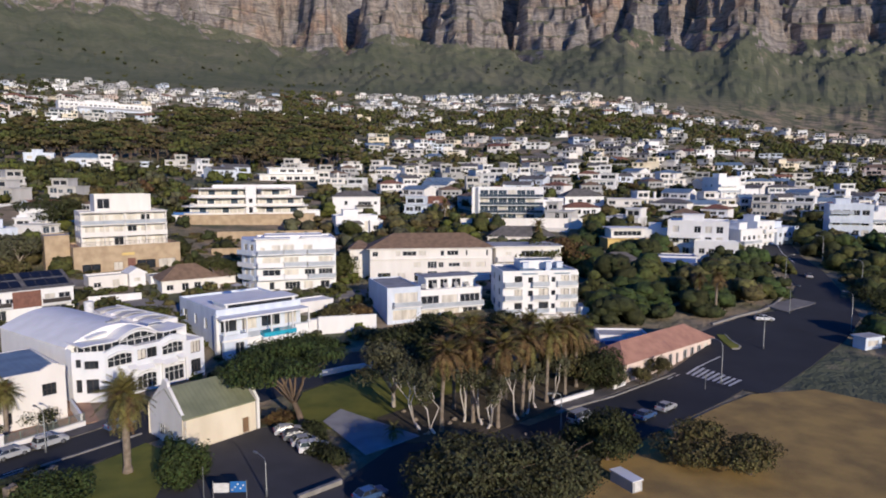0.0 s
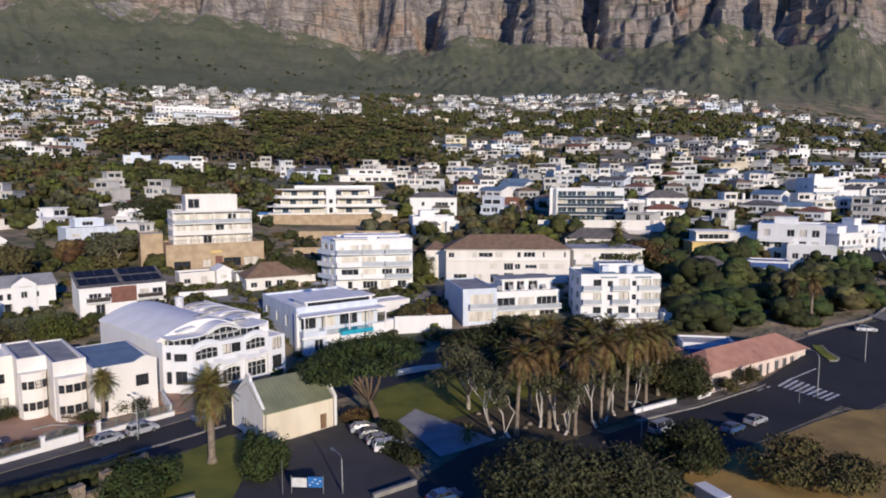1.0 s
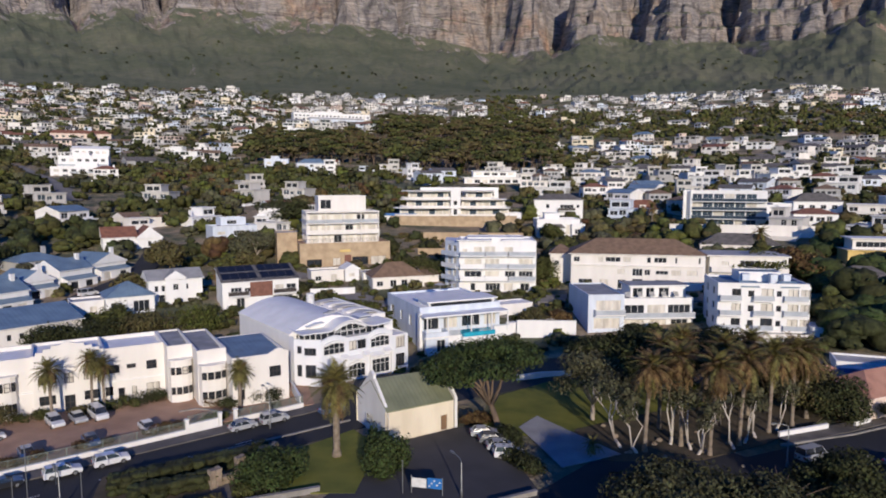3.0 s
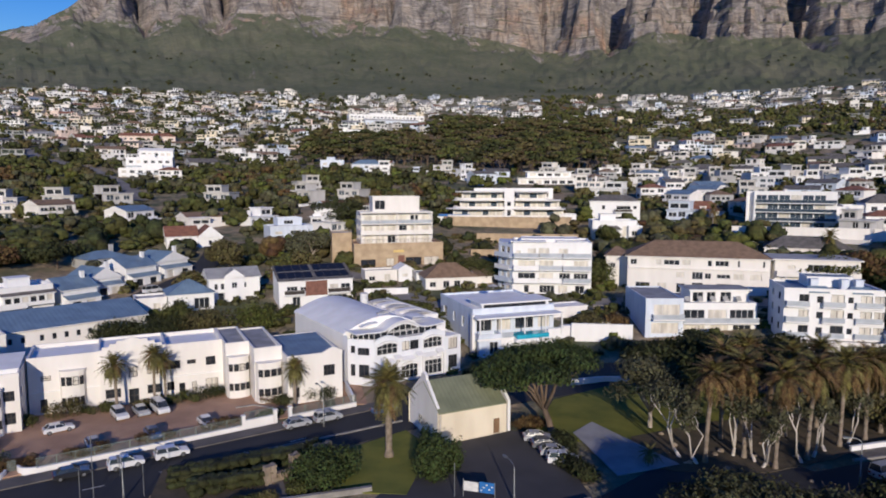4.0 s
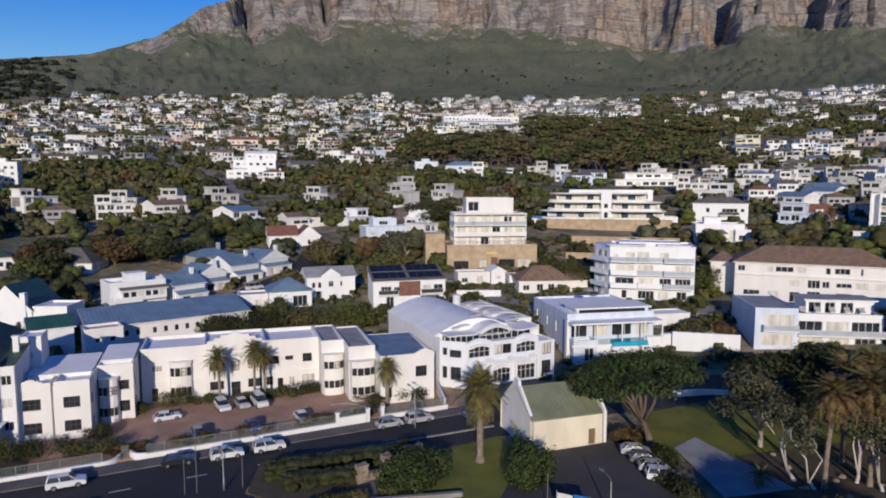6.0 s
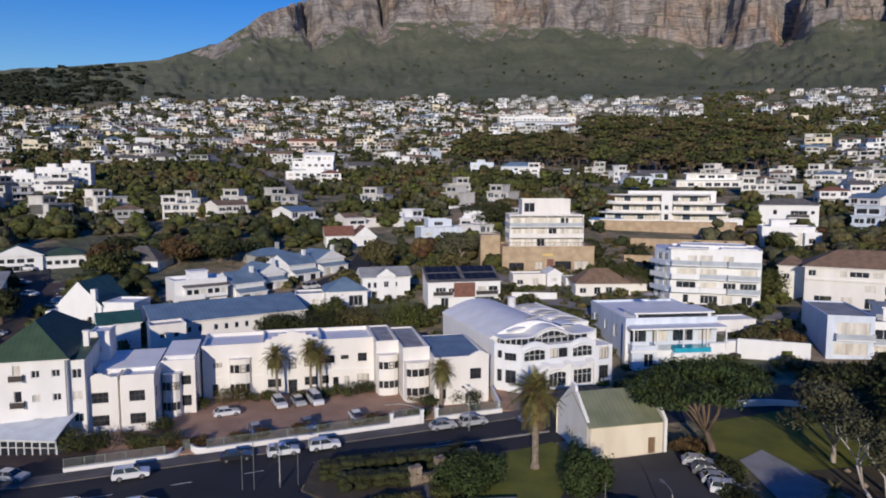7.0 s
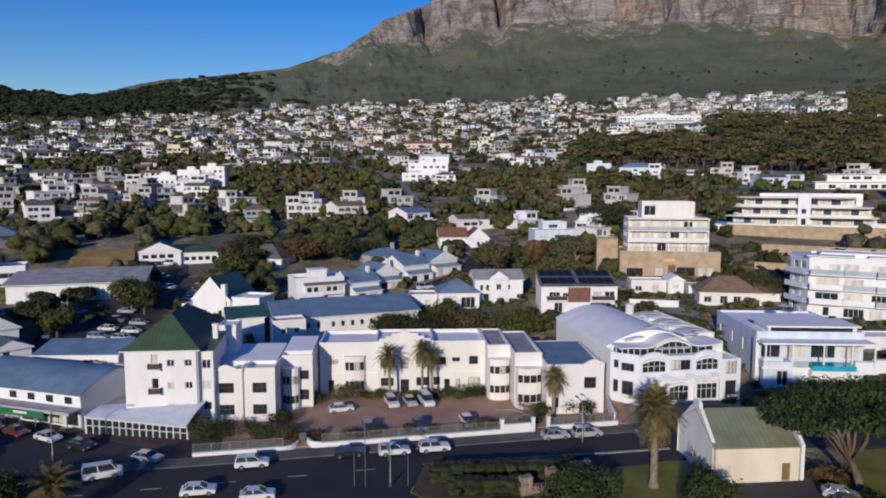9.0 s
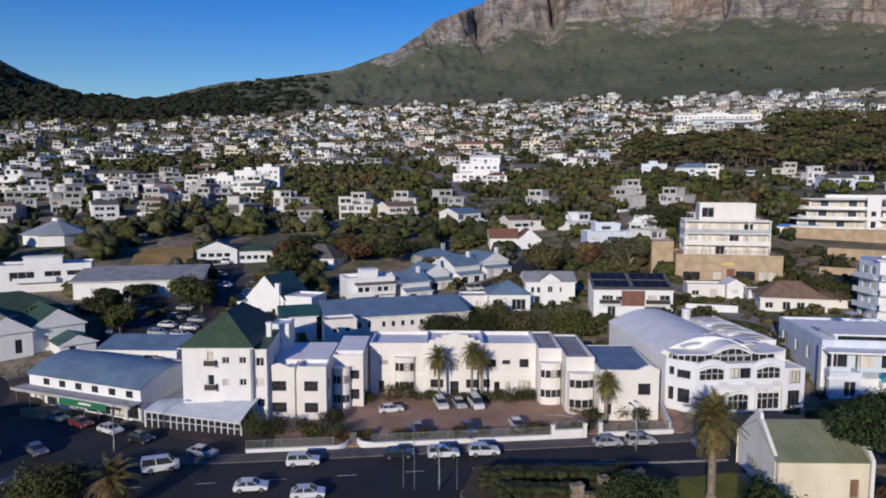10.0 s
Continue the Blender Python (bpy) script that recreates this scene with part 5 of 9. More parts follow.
# ---- the second row, above the street ----
def hotel():
    root = thing("long_hotel", "long cream three-storey hotel with a brown tiled roof", "hotel", pose(-17.2, 163.5, 7.4, 0, 0, 6.5) @ Matrix.Diagonal((1.05, 1, 1, 1)))
    f = [(0.6, 6.6, 1.4, 1.3, 2), (6.2, 6.6, 1.2, 1.4), (7.9, 6.7, 3.4, 1.2, 3), (11.8, 6.7, 1.8, 1.3, 2), (17.2, 6.6, 0.9, 1.4, 1), (18.8, 6.7, 2.8, 1.3, 3), (23.4, 6.6, 0.5, 1.5, 1), (28.5, 6.6, 0.5, 1.5, 1)]
    f += [(10.6, 3.7, 1.8, 1.4, 2, "curtain"), (14.0, 3.4, 2.3, 1.8, 3), (16.7, 3.6, 1.3, 1.4), (19.2, 3.8, 2.8, 1.0, 3), (22.6, 3.6, 2.2, 1.4, 2, "curtain"), (26.0, 3.6, 2.4, 1.4, 2, "curtain")]
    f += [(1.8, 0.1, 3.2, 2.3, 3), (6.6, 0.1, 2.0, 2.3, 2), (10.7, 0.1, 1.9, 2.3, 2), (14.0, 0.1, 2.4, 2.6, 3), (16.7, 0.1, 1.7, 2.3, 2), (19.2, 0.1, 3.0, 2.5, 3)]
    block(root, 0, 0, 0, 30.0, 12, 8.7, "warm", {"F": f, "L": grid(12, 2, 3, 1.1, 1.3, 3.6)}, "hip", "browntile", rise=3.4, over=0.6)
    block(root, -5.0, 5, 0, 5, 9, 8.0, "warm", {"F": [(1, 5, 1.2, 1.2)]}, "hip", "browntile", rise=2.0, over=0.4)
    g = Geo()
    g.box(0.2, -0.35, 5.75, 29.8, 0.0, 5.95)
    part("ledge", g, M["warm"], root)
    r = [(2.5, 6.4, 1.6, 1.0), (6.5, 6.1, 4.2, 1.6, 4), (12.6, 6.2, 2.6, 1.3, 3, "curtain"), (5.2, 2.8, 1.2, 2.2), (8.0, 0.2, 2.4, 2.4), (12, 0.2, 2.0, 2.4)]
    block(root, 31.0, 0.5, 0, 16.6, 11, 8.6, "warm", {"F": r}, roofmat="roofflat", parapet=0.0, over=0.5)
    block(root, 30.0, 3, 0, 1.0, 6, 7.6, "warm", {}, roofmat="roofflat", parapet=0.2)
    balcony(root, 31.2, 0.5, 5.2, 16.2, 1.6, "warm", height=0.9, solid=True)
    for x in (33, 38, 44):
        g = Geo()
        g.tube([(x, -0.9, 0), (x, -0.9, 5.0)], [0.13, 0.13], 8)
        part("column", g, M["warm"], root)


hotel()


def balcony_block():
    root = thing("apartment_block", "five-storey white apartment block with deep balconies", "apartment building", pose(-43.2, 153.6, 6.6, 0, 0, 15))
    w, d, n, s = 18.8, 13.0, 4, 3.0
    f = [(0.8, 9.9, 1.2, 0.8, 1), (3.6, 9.4, 2.0, 1.8, 3), (6.2, 9.3, 2.6, 2.0, 3), (11.0, 9.2, 2.2, 2.0, 2)]
    f += [(1.3, 6.4, 4.2, 1.9, 3, "curtain"), (6.4, 6.4, 3.4, 1.9, 3, "curtain"), (14.6, 6.4, 3.4, 1.9, 3), (1.3, 3.4, 4.2, 1.9, 3), (6.4, 3.4, 3.4, 1.9, 2, "curtain"), (11.2, 3.4, 2.6, 1.9, 3), (14.6, 3.4, 3.4, 1.9, 4)]
    f += [(2.8, 0.4, 1.2, 1.9, 1), (6.5, 0.4, 3.6, 1.9, 4), (11.0, 0.4, 2.2, 1.9, 2), (15, 0.4, 2.2, 1.9, 2)]
    block(root, 0, 0, 0, w, d, 12.2, "white2", {"F": f, "L": grid(d, 4, 3, 1.6, 1.5, 0.9, 3.0)}, roofmat="roofwhite", parapet=0.5)
    for k in (1, 2, 3):
        z = 0.2 + k * s
        balcony(root, 0.3, 0, z, 6.0, 1.7, "white2", height=0.95, solid=k != 3)
        balcony(root, 6.4, 0, z, 5.4, 1.3, "white2", height=0.95, solid=k == 1)
        balcony(root, 12.0, 0, z, 6.6, 1.5, "white2", height=0.95)
    g = Geo()
    a, b = Vector((-3.6, 5.6, 0)), Vector((0, 0.3, 0))
    u = (b - a).normalized()
    side = [(1.2 + 2.5 * i, 0.8 + 3.0 * k, 1.5, 1.6) for k in range(4) for i in range(2)]
    facade(g, a, u, (b - a).length, 12.4, side)
    facade(g, (-3.6, 13, 0), (0, -1, 0), 7.4, 12.4, [])
    g.face([(-3.6, 5.6, 12.4), (0, 0.3, 12.4), (0, 13, 12.4), (-3.6, 13, 12.4)])
    # the wing's blue tint paints in the shade of this side
    wing = part("side_wing", g, M["bluewhite"], root)
    for q in side:
        add_window(wing, a, u, q, 2, 1)
    for k in range(1, 4):
        g = Geo()
        ring = [(-4.6, 4.6), (-0.9, -0.6), (0.0, 0.3), (-3.6, 5.6)]
        g.prism(ring, k * 3.0 - 0.1, k * 3.0 + 0.12), g.prism([(-4.6, 4.6), (-0.9, -0.6), (-0.8, -0.5), (-4.5, 4.7)], k * 3.0 + 0.12, k * 3.0 + 1.0)
        part("balcony", g, M["bluewhite" if k % 2 else "white2"], root)
    block(root, 2.0, 3.5, 12.2, 14, 7, 0.9, "white2", {}, roofmat="roofwhite", parapet=0.2, sink=0)
    g = Geo()
    g.box(-0.6, -0.8, 12.75, 8.0, 3.0, 12.95), g.box(10.5, 0.2, 12.75, 18.0, 3.2, 12.95)
    part("roof_canopy", g, M["white2"], root)


balcony_block()


def pool_villa():
    root = thing("pool_villa", "modern white villa with terraces and a turquoise pool", "villa", pose(-38.6, 115.2, 0.4, 0, 0, 41))
    # blue-tinted walls carry the villa's shade in their colour
    block(root, 0, 3.5, 0, 17.5, 19, 8.6, "bluewhite", {"L": [(2, 4.6, 2.2, 2.4), (8, 4.8, 1.2, 2.0), (13, 4.6, 1.4, 2.2)], "F": [(0.8, 4.6, 3.2, 2.5, 2), (5.0, 4.6, 3.0, 2.5, 3, "curtain"), (9.0, 4.6, 4.0, 2.5, 3), (14.0, 4.6, 2.6, 2.5, 2)]},
          roofmat="roofwhite", parapet=0.5, frame_key="frame")
    block(root, 2.5, 5.0, 8.6, 14.6, 6, 0.95, "white2", {"F": [(0.4, 0.1, 13.6, 0.75, 9)]}, roof="flat", parapet=0.0, roofmat="roofwhite", over=0.5, sink=0, frame_key="darkframe")
    g = Geo()
    g.box(-0.4, 0.0, 7.6, 17.8, 3.6, 7.9)
    part("roof_slab", g, M["white2"], root)
    block(root, 0.0, 0.3, 0, 4.6, 3.2, 3.8, "bluewhite", {"F": [(2.2, 0.8, 1.8, 2.4, 2)], "L": [(1, 0.8, 1.2, 2.4, 1)]}, roofmat="roofwhite", parapet=0.9, frame_key="frame")
    g = Geo()
    g.box(4.6, 0.6, 0, 18.5, 3.5, 3.7)
    pt = part("terrace", g, M["white2"], root)
    g = Geo()
    g.box(7.6, -0.5, 3.5, 14.4, 2.4, 4.3)
    part("pool_water", g, M["water"], pt, "turquoise pool water")
    g = Geo()
    g.box(7.3, -0.7, 2.6, 14.7, 2.6, 3.48), g.box(14.7, 0.62, 3.7, 18.4, 0.75, 4.7)
    part("pool_edge", g, M["white2"], pt)
    for x in (0.2, 4.5, 9.5, 14.0, 17.6):
        g = Geo()
        g.box(x, 0.35, 3.7, x + 0.22, 0.57, 7.6)
        part("column", g, M["white2"], root)
    g = Geo()
    g.box(-0.5, 2.4, 0, 0.0, 3.6, 8.2), g.box(-0.4, 0.05, 3.55, 5.2, 0.3, 3.9)
    part("white_frame", g, M["white2"], root)
    g = Geo()
    g.box(4.7, 0.62, 3.75, 7.3, 0.68, 4.75), g.box(14.8, 0.8, 4.7, 18.3, 0.86, 4.95)
    part("balustrade", g, M["railglass"], root)
    for x, y in ((7.5, 11), (11.0, 12)):
        g = Geo()
        g.tube([(x, y, 10.7), (x, y, 12.2)], [0.05, 0.05], 6), g.tube([(x, y, 12.1), (x, y, 12.5)], [1.2, 0.05], 8)
        part("parasol", g, M["greywall"], root)
    block(root, 18.5, 1.5, 0, 11.0, 1.0, 4.6, "white2", {}, roof="flat", parapet=0.0, over=0.05, roofmat="roofwhite")
    block(root, 17.5, 12, 0, 13.0, 5, 6.2, "white", {}, roofmat="roofwhite", parapet=0.3)


pool_villa()


def terrace_flats():
    root = thing("terrace_flats", "low white flats with glazed terraces and a side tinted blue for shade", "apartment building", pose(-10.4, 134.6, 2.9, 0, 0, 21.0))
    # left block tinted blue in place of its shaded side
    block(root, 0, 0, 0, 7.5, 15.5, 7.6, "bluewhite", {"F": [(1.6, 4.3, 5.2, 2.4, 3, "curtain"), (1.2, 0.8, 5.4, 2.2, 3)]}, roofmat="roofgrey", parapet=0.35, frame_key="frame")
    block(root, 7.5, 1.5, 0, 15.2, 10, 6.2, "white2", {"F": [(0.6, 3.2, 4.2, 2.2, 3), (5.4, 3.2, 3.8, 2.2, 3, "curtain"), (9.8, 3.2, 4.8, 2.2, 4), (0.6, 0.3, 4.2, 2.0, 3), (6, 0.3, 3.5, 2.0, 3), (10.5, 0.3, 3.6, 2.0, 3)]}, roofmat="roofgrey", parapet=0.6, frame_key="frame")
    balcony(root, 7.6, 1.5, 3.0, 15.0, 1.6, "white2", height=0.95)
    balcony(root, 1.2, 0, 3.9, 6.2, 1.3, "white2", height=0.95)
    block(root, 10.5, 5, 6.2, 12, 5.5, 2.5, "white2", {"F": [(0.5, 0.2, 2.2, 2.0, 2), (3.4, 0.2, 1.8, 2.0, 2), (6.2, 0.2, 2.2, 2.0, 2)]}, roofmat="roofgrey", parapet=0.0, over=0.5, sink=0, frame_key="frame")
    for i in range(5):
        g = Geo()
        g.box(9.0 + i * 2.6, 3.4, 6.8, 10.0 + i * 2.6, 4.1, 7.2), g.box(9.0 + i * 2.6, 4.0, 7.2, 10.0 + i * 2.6, 4.12, 7.7)
        part("terrace_seat", g, M["greywall"], root)


terrace_flats()


def terraced_block():
    root = thing("apartment_block", "four-storey white apartment block on a terraced base", "apartment building", pose(13.4, 134.6, 2.6, 0, 0, 9.0))
    f = []
    for k in range(3):
        z = 2.7 + 2.9 * k
        f += [(2.6, z, 1.7, 2.0, 2), (5.6, z + 0.5, 1.1, 1.2, 1), (8.0, z, 2.2, 2.1, 2), (10.8, z + 0.6, 0.9, 1.1, 1), (12.9, z + 0.2, 1.9, 1.8, 2, "curtain"), (15.2, z + 0.2, 1.7, 1.8, 2, "curtain")]
    block(root, 1.0, 1.5, 0, 16.6, 11, 11.2, "white2", {"F": f, "L": grid(11, 3, 2, 1.4, 1.4, 3.2, 2.9)}, roofmat="slate", parapet=0.45, frame_key="darkframe")
    for k in range(3):
        z = 2.6 + 2.9 * k
        balcony(root, 1.2, 1.5, z, 4.0, 1.1, "white2", height=0.9)
        balcony(root, 7.4, 1.5, z, 3.8, 1.0, "white2", height=0.9)
        balcony(root, 13.0, 1.5, z, 4.5, 0.7, "white2", height=0.9)
    block(root, -0.6, -1.6, 0, 18.4, 3.1, 2.0, "warm", {"F": [(10.5, 0.1, 3.8, 1.7, 3)]}, roofmat="roofflat", parapet=0.5)
    block(root, 17.8, -0.8, 0, 4.2, 5, 3.2, "white2", {}, roofmat="roofwhite", parapet=0.6)
    block(root, 6, 6, 11.2, 8, 5, 1.9, "white2", {}, roofmat="slate", parapet=0.2, sink=0)
    for x in (6.0, 11.2, 13.6):
        g = Geo()
        g.box(x, 3.5, 11.3, x + 1.3, 4.8, 13.0), g.box(x - 0.1, 3.4, 13.0, x + 1.4, 4.9, 13.15)
        part("roof_hut", g, M["bluewhite"], root)
    for x in (5.2, 12.4):
        g = Geo()
        g.face([(x, 1.3, 11.0), (x + 3.4, 1.3, 11.0), (x + 3.4, 3.3, 11.9), (x, 3.3, 11.9)]), g.box(x, 1.25, 10.85, x + 3.4, 1.35, 11.0)
        part("pent_roof", g, M["slate"], root)


terraced_block()


def sandstone_block():
    root = thing("balconied_block", "pale balconied block on a sandstone parking podium", "apartment building", pose(-90.2, 159.4, 9.8, 0, 0, 36))
    f = [(1.8, 0.4, 4.2, 2.0, 2), (9.0, 0.4, 2.2, 2.2, 2), (14.5, 0.4, 4.6, 2.4, 2), (19.8, 0.4, 4.4, 2.4, 2)]
    block(root, 0, 0, 0, 25.4, 14, 6.4, "tan", {"F": f}, roofmat="paving", parapet=0.5, frame_key="wood")
    g = Geo()
    g.box(12.3, -0.06, 0.0, 14.2, 0.02, 3.4)
    part("brick_panel", g, M["brick"], root)
    h = []
    for k in range(3):
        h += [(1.0 + i * 3.3, 0.3 + k * 2.9, 2.3, 2.1, 2, "glass" if (i * 5 + k * 2) % 7 == 3 else "curtain") for i in range(6)]
    block(root, 2.2, 2.5, 6.4, 20.2, 10, 8.9, "warm", {"F": h, "L": grid(10, 3, 2, 1.4, 1.4, 1.0, 2.9)}, roofmat="roofflat", parapet=0.3, sink=0)
    for k in range(2):
        balcony(root, 2.0, 2.5, 9.4 + 2.9 * k, 20.6, 1.6, "warm", height=0.95, solid=k == 0)
    for x in (2.1, 7.3, 12.2, 17.2, 22.2):
        g = Geo()
        g.box(x, 0.95, 6.4, x + 0.3, 1.25, 15.2)
        part("column", g, M["warm"], root)
    g = Geo()
    g.box(1.8, 0.7, 15.2, 22.6, 2.6, 15.5)
    part("cornice", g, M["warm"], root)
    block(root, 6.0, 5.0, 15.3, 13.6, 7, 4.2, "warm", {"F": [(0.6, 0.8, 3.0, 2.6, 2)]}, roofmat="roofflat", parapet=0.3, sink=0)
    g = Geo()
    for i in range(22):
        g.box(0.4 + i * 1.15, 0.3, 6.95, 0.46 + i * 1.15, 0.36, 7.9)
    g.box(0.4, 0.3, 7.9, 25, 0.36, 7.96)
    part("railing", g, M["darkframe"], root)
    block(root, -5.6, 5, 6.0, 5.5, 8, 3.4, "tan", {}, roofmat="roofflat", parapet=0.3, sink=8)
    g = Geo()
    g.box(11.0, -0.1, 4.2, 14.0, 0, 4.9)
    part("fascia_panel", g, M["yellow"], root)


sandstone_block()


def curved_villa():
    root = thing("terraced_villa", "wide white villa with curved glazed terraces", "villa", pose(-90.0, 226.5, 17.6, 0, 0, 15))
    block(root, 0, -3, -1, 46, 3.0, 4.0, "tan", {}, roofmat="drygrass", parapet=0.0, over=0.1)
    for k, (x0, w0, x1, w1) in enumerate(((3.0, 19.0, 25.5, 18.0), (5.5, 17.0, 26.0, 16.0), (6.0, 16.5, 27.5, 10))):
        z = 3.2 + 3.1 * k
        for x, w, y in ((x0, w0, 0.4 + k * 1.2), (x1, w1, 1.0 + k * 1.2)):
            n = max(3, int(w / 2.6))
            f = [(0.6 + i * (w - 1.0) / n, 0.3, (w - 1.0) / n - 0.25, 2.1, 1, "glassblue" if i % 3 == 1 else "curtain") for i in range(n)]
            block(root, x, y + 1.6, z, w, 9 - k, 2.8, "warm", {"F": f}, roof=None, sink=4 if k == 0 else 0, frame_key="frame")
            ring = [(x + 1.0, y + 9), (x - 1.6, y + 6.4), (x - 2.8, y + 3.8), (x - 2.6, y + 1.6), (x - 1.4, y - 0.2), (x + 0.6, y - 1.4), (x + 3.2, y - 2.0), (x + w * 0.5, y - 2.1), (x + w - 0.6, y - 1.4), (x + w + 0.6, y + 0.2), (x + w + 0.6, y + 9)]
            g = Geo()
            g.prism(ring, z + 2.8, z + 3.1)
            deck = part("terrace_slab", g, M["warm"], root)
            g = Geo()
            for (ax, ay), (bx, by) in zip(ring[1:-1], ring[2:]):
                g.face([(ax, ay, z - 0.05), (bx, by, z - 0.05), (bx, by, z + 0.75), (ax, ay, z + 0.75)])
                g.face([(bx, by + 0.15, z - 0.05), (ax, ay + 0.15, z - 0.05), (ax, ay + 0.15, z + 0.75), (bx, by + 0.15, z + 0.75)])
                g.face([(ax, ay, z + 0.75), (bx, by, z + 0.75), (bx, by + 0.15, z + 0.75), (ax, ay + 0.15, z + 0.75)])
            part("parapet", g, M["warm"], deck)
    block(root, 22.0, 0.6, 0, 3.6, 9, 13.0, "white2", {"F": [(1.0, 3.6, 1.4, 2.2, 1), (1.0, 7.2, 1.4, 1.6, 1)]}, roofmat="roofwhite", parapet=0.3)
    block(root, -4.0, 1.0, -0.5, 14, 6, 4.2, "white2", {}, roofmat="pavement", parapet=0.2)
    g = Geo()
    g.box(-3.2, 0.85, 3.3, 9.4, 4.0, 4.05)
    part("pool_water", g, M["sign_blue"], root, "deep blue pool water")
    block(root, 10, 12, 9, 30, 8, 4.2, "white2", {"F": grid(30, 1, 7, 2.2, 1.6, 1.2)}, roofmat="roofwhite", parapet=0.3)
    block(root, 42, 1, -1, 6, 8, 5.0, "white2", {"F": [(1, 1.5, 2, 1.6), (4, 1.4, 1.2, 2)]}, roofmat="roofflat", parapet=0.3)


curved_villa()


def dress(root, b):
    """Balconies along the upper floors and a hut on the roof, where a flat-roofed block is tall enough."""
    x, y, z, w, d, hh = b["at"]
    if hh < 6 or b.get("roof", "flat") != "flat" or w < 8 or b.get("roofmat") is None:
        return
    r = random.Random(int(x * 7 + w * 31 + hh * 13))
    zz = z + 3.0
    while zz < z + hh - 2.2:
        a = r.choice([0.0, 0.0, w * 0.3])
        balcony(root, x + a + 0.1, y, zz - 0.1, (w - a) * r.choice([0.55, 0.8, 0.98]) - 0.2, r.uniform(1.0, 1.7), b.get("mat", "white"), height=0.9, solid=r.random() < 0.5)
        zz += 3.0
    g = Geo()
    a, c = x + w * r.uniform(0.15, 0.4), y + d * 0.35
    g.box(a, c, z + hh, a + w * 0.35, c + d * 0.4, z + hh + 2.1), g.box(a - 0.2, c - 0.3, z + hh + 2.1, a + w * 0.35 + 0.2, c + d * 0.4 + 0.2, z + hh + 2.3)
    part("roof_hut", g, M[b.get("mat", "white")], root)


def simple_house(name, label, x, y, z, rot, blocks, category="house"):
    """A house of a few blocks: dicts with the arguments of block()."""
    root = thing(name, label, category, pose(x, y, z, 0, 0, rot))
    for b in blocks:
        b = dict(b)
        dress(root, b)
        block(root, *b.pop("at"), b.pop("mat", "white"), b.pop("holes", {}), **b)
    return root


def win(w, floors, n, ww=1.4, wh=1.4, z0=0.9, step=3.0):
    return {"F": grid(w, floors, n, ww, wh, z0, step), "L": grid(8, floors, 2, 1.1, 1.2, z0, step), "R": grid(8, floors, 2, 1.1, 1.2, z0, step)}


h = simple_house("hillside_house", "white double-storey house with a dark hipped roof", -40.5, 248, 18.0, 9.7, [
    dict(at=(0, 0, 0, 18.0, 9, 8.6), mat="white2", holes={"F": [(4.4, 5.4, 1.2, 1.6, 1), (9.6, 5.2, 5.0, 1.6, 4), (15.6, 5.6, 1.2, 1.2, 1), (2.8, 1.2, 4.0, 2.0, 3, "curtain"), (9.4, 1.4, 1.6, 1.4), (13.6, 1.0, 2.0, 2.2, 2), (15.8, 1.6, 1.2, 1.2, 1)]}, roof="hip", roofmat="greytile", rise=2.2)])
balcony(h, 8.8, 0, 4.6, 6.4, 1.4, "white2", "darkframe", 0.9)
simple_house("hillside_house", "white stepped house with small gabled porches", -35.0, 221, 14.4, 18, [
    dict(at=(0, 0, 0, 14.5, 9, 6.2), mat="white2", holes={"F": [(4.6, 3.6, 3.0, 0.9, 2), (9.8, 1.2, 1.4, 3.4, 1), (1.0, 0.5, 1.4, 1.8, 1)]}, roof="flat", roofmat="roofwhite", parapet=0.4),
    dict(at=(4.0, -2.2, 0, 5.0, 2.2, 3.6), mat="white2", holes={"F": [(1.2, 1.4, 2.4, 0.9, 2)]}, roof="hip", roofmat="greytile", rise=1.3),
    dict(at=(11.5, -1.6, 0, 4.4, 4, 4.4), mat="white2", holes={"F": [(1, 1.6, 1.8, 1.6)]}, roof="flat", roofmat="roofwhite")])
h = simple_house("red_roofed_house", "cream house with a red hipped roof and dormers", -8.7, 263, 18.6, 1.9, [
    dict(at=(0, 0, 0, 14.6, 9, 4.2), mat="warm", holes={"F": [(5.0, 0.6, 2.4, 2.2, 2), (7.8, 0.6, 2.4, 2.2, 2), (11.2, 0.6, 1.8, 2.2, 2)]}, roof="hip", roofmat="redtile", rise=3.6),
    dict(at=(6.2, 0.8, 4.4, 2.2, 2.0, 1.6), mat="warm", holes={"F": [(0.5, 0.3, 1.2, 0.9, 1)]}, roof="hip", roofmat="redtile", rise=0.9, over=0.3, sink=0)])


def glass_block():
    root = thing("glazed_block", "modern block with dark glass balconies and white fins", "apartment building", pose(12.5, 250, 17.6, 0, 0, -5))
    f = []
    for k in range(4):
        f += [(3.0 + 3.5 * i, 0.3 + 3.0 * k, 3.2, 2.3, 2, "curtain" if (i * 3 + k) % 5 == 2 else "glassblue") for i in range(6)]
    block(root, 0, 0, 0, 27.0, 12, 12.4, "white2", {"F": f}, roofmat="roofgrey", parapet=0.3)
    for k in range(1, 4):
        balcony(root, 2.4, 0, 3.0 * k, 24.4, 1.8, "white2", "glassblue", 1.0)
    for x in (0.0, 2.4):
        g = Geo()
        g.box(x, -2.2, 0, x + 0.5, 0, 12.8)
        part("fin", g, M["white2"], root)
    block(root, 27, 1, 0, 3.6, 9, 7.2, "white2", {"F": [(0.8, 1, 1.8, 1.6), (0.8, 4, 1.8, 1.6)]}, roofmat="roofflat")


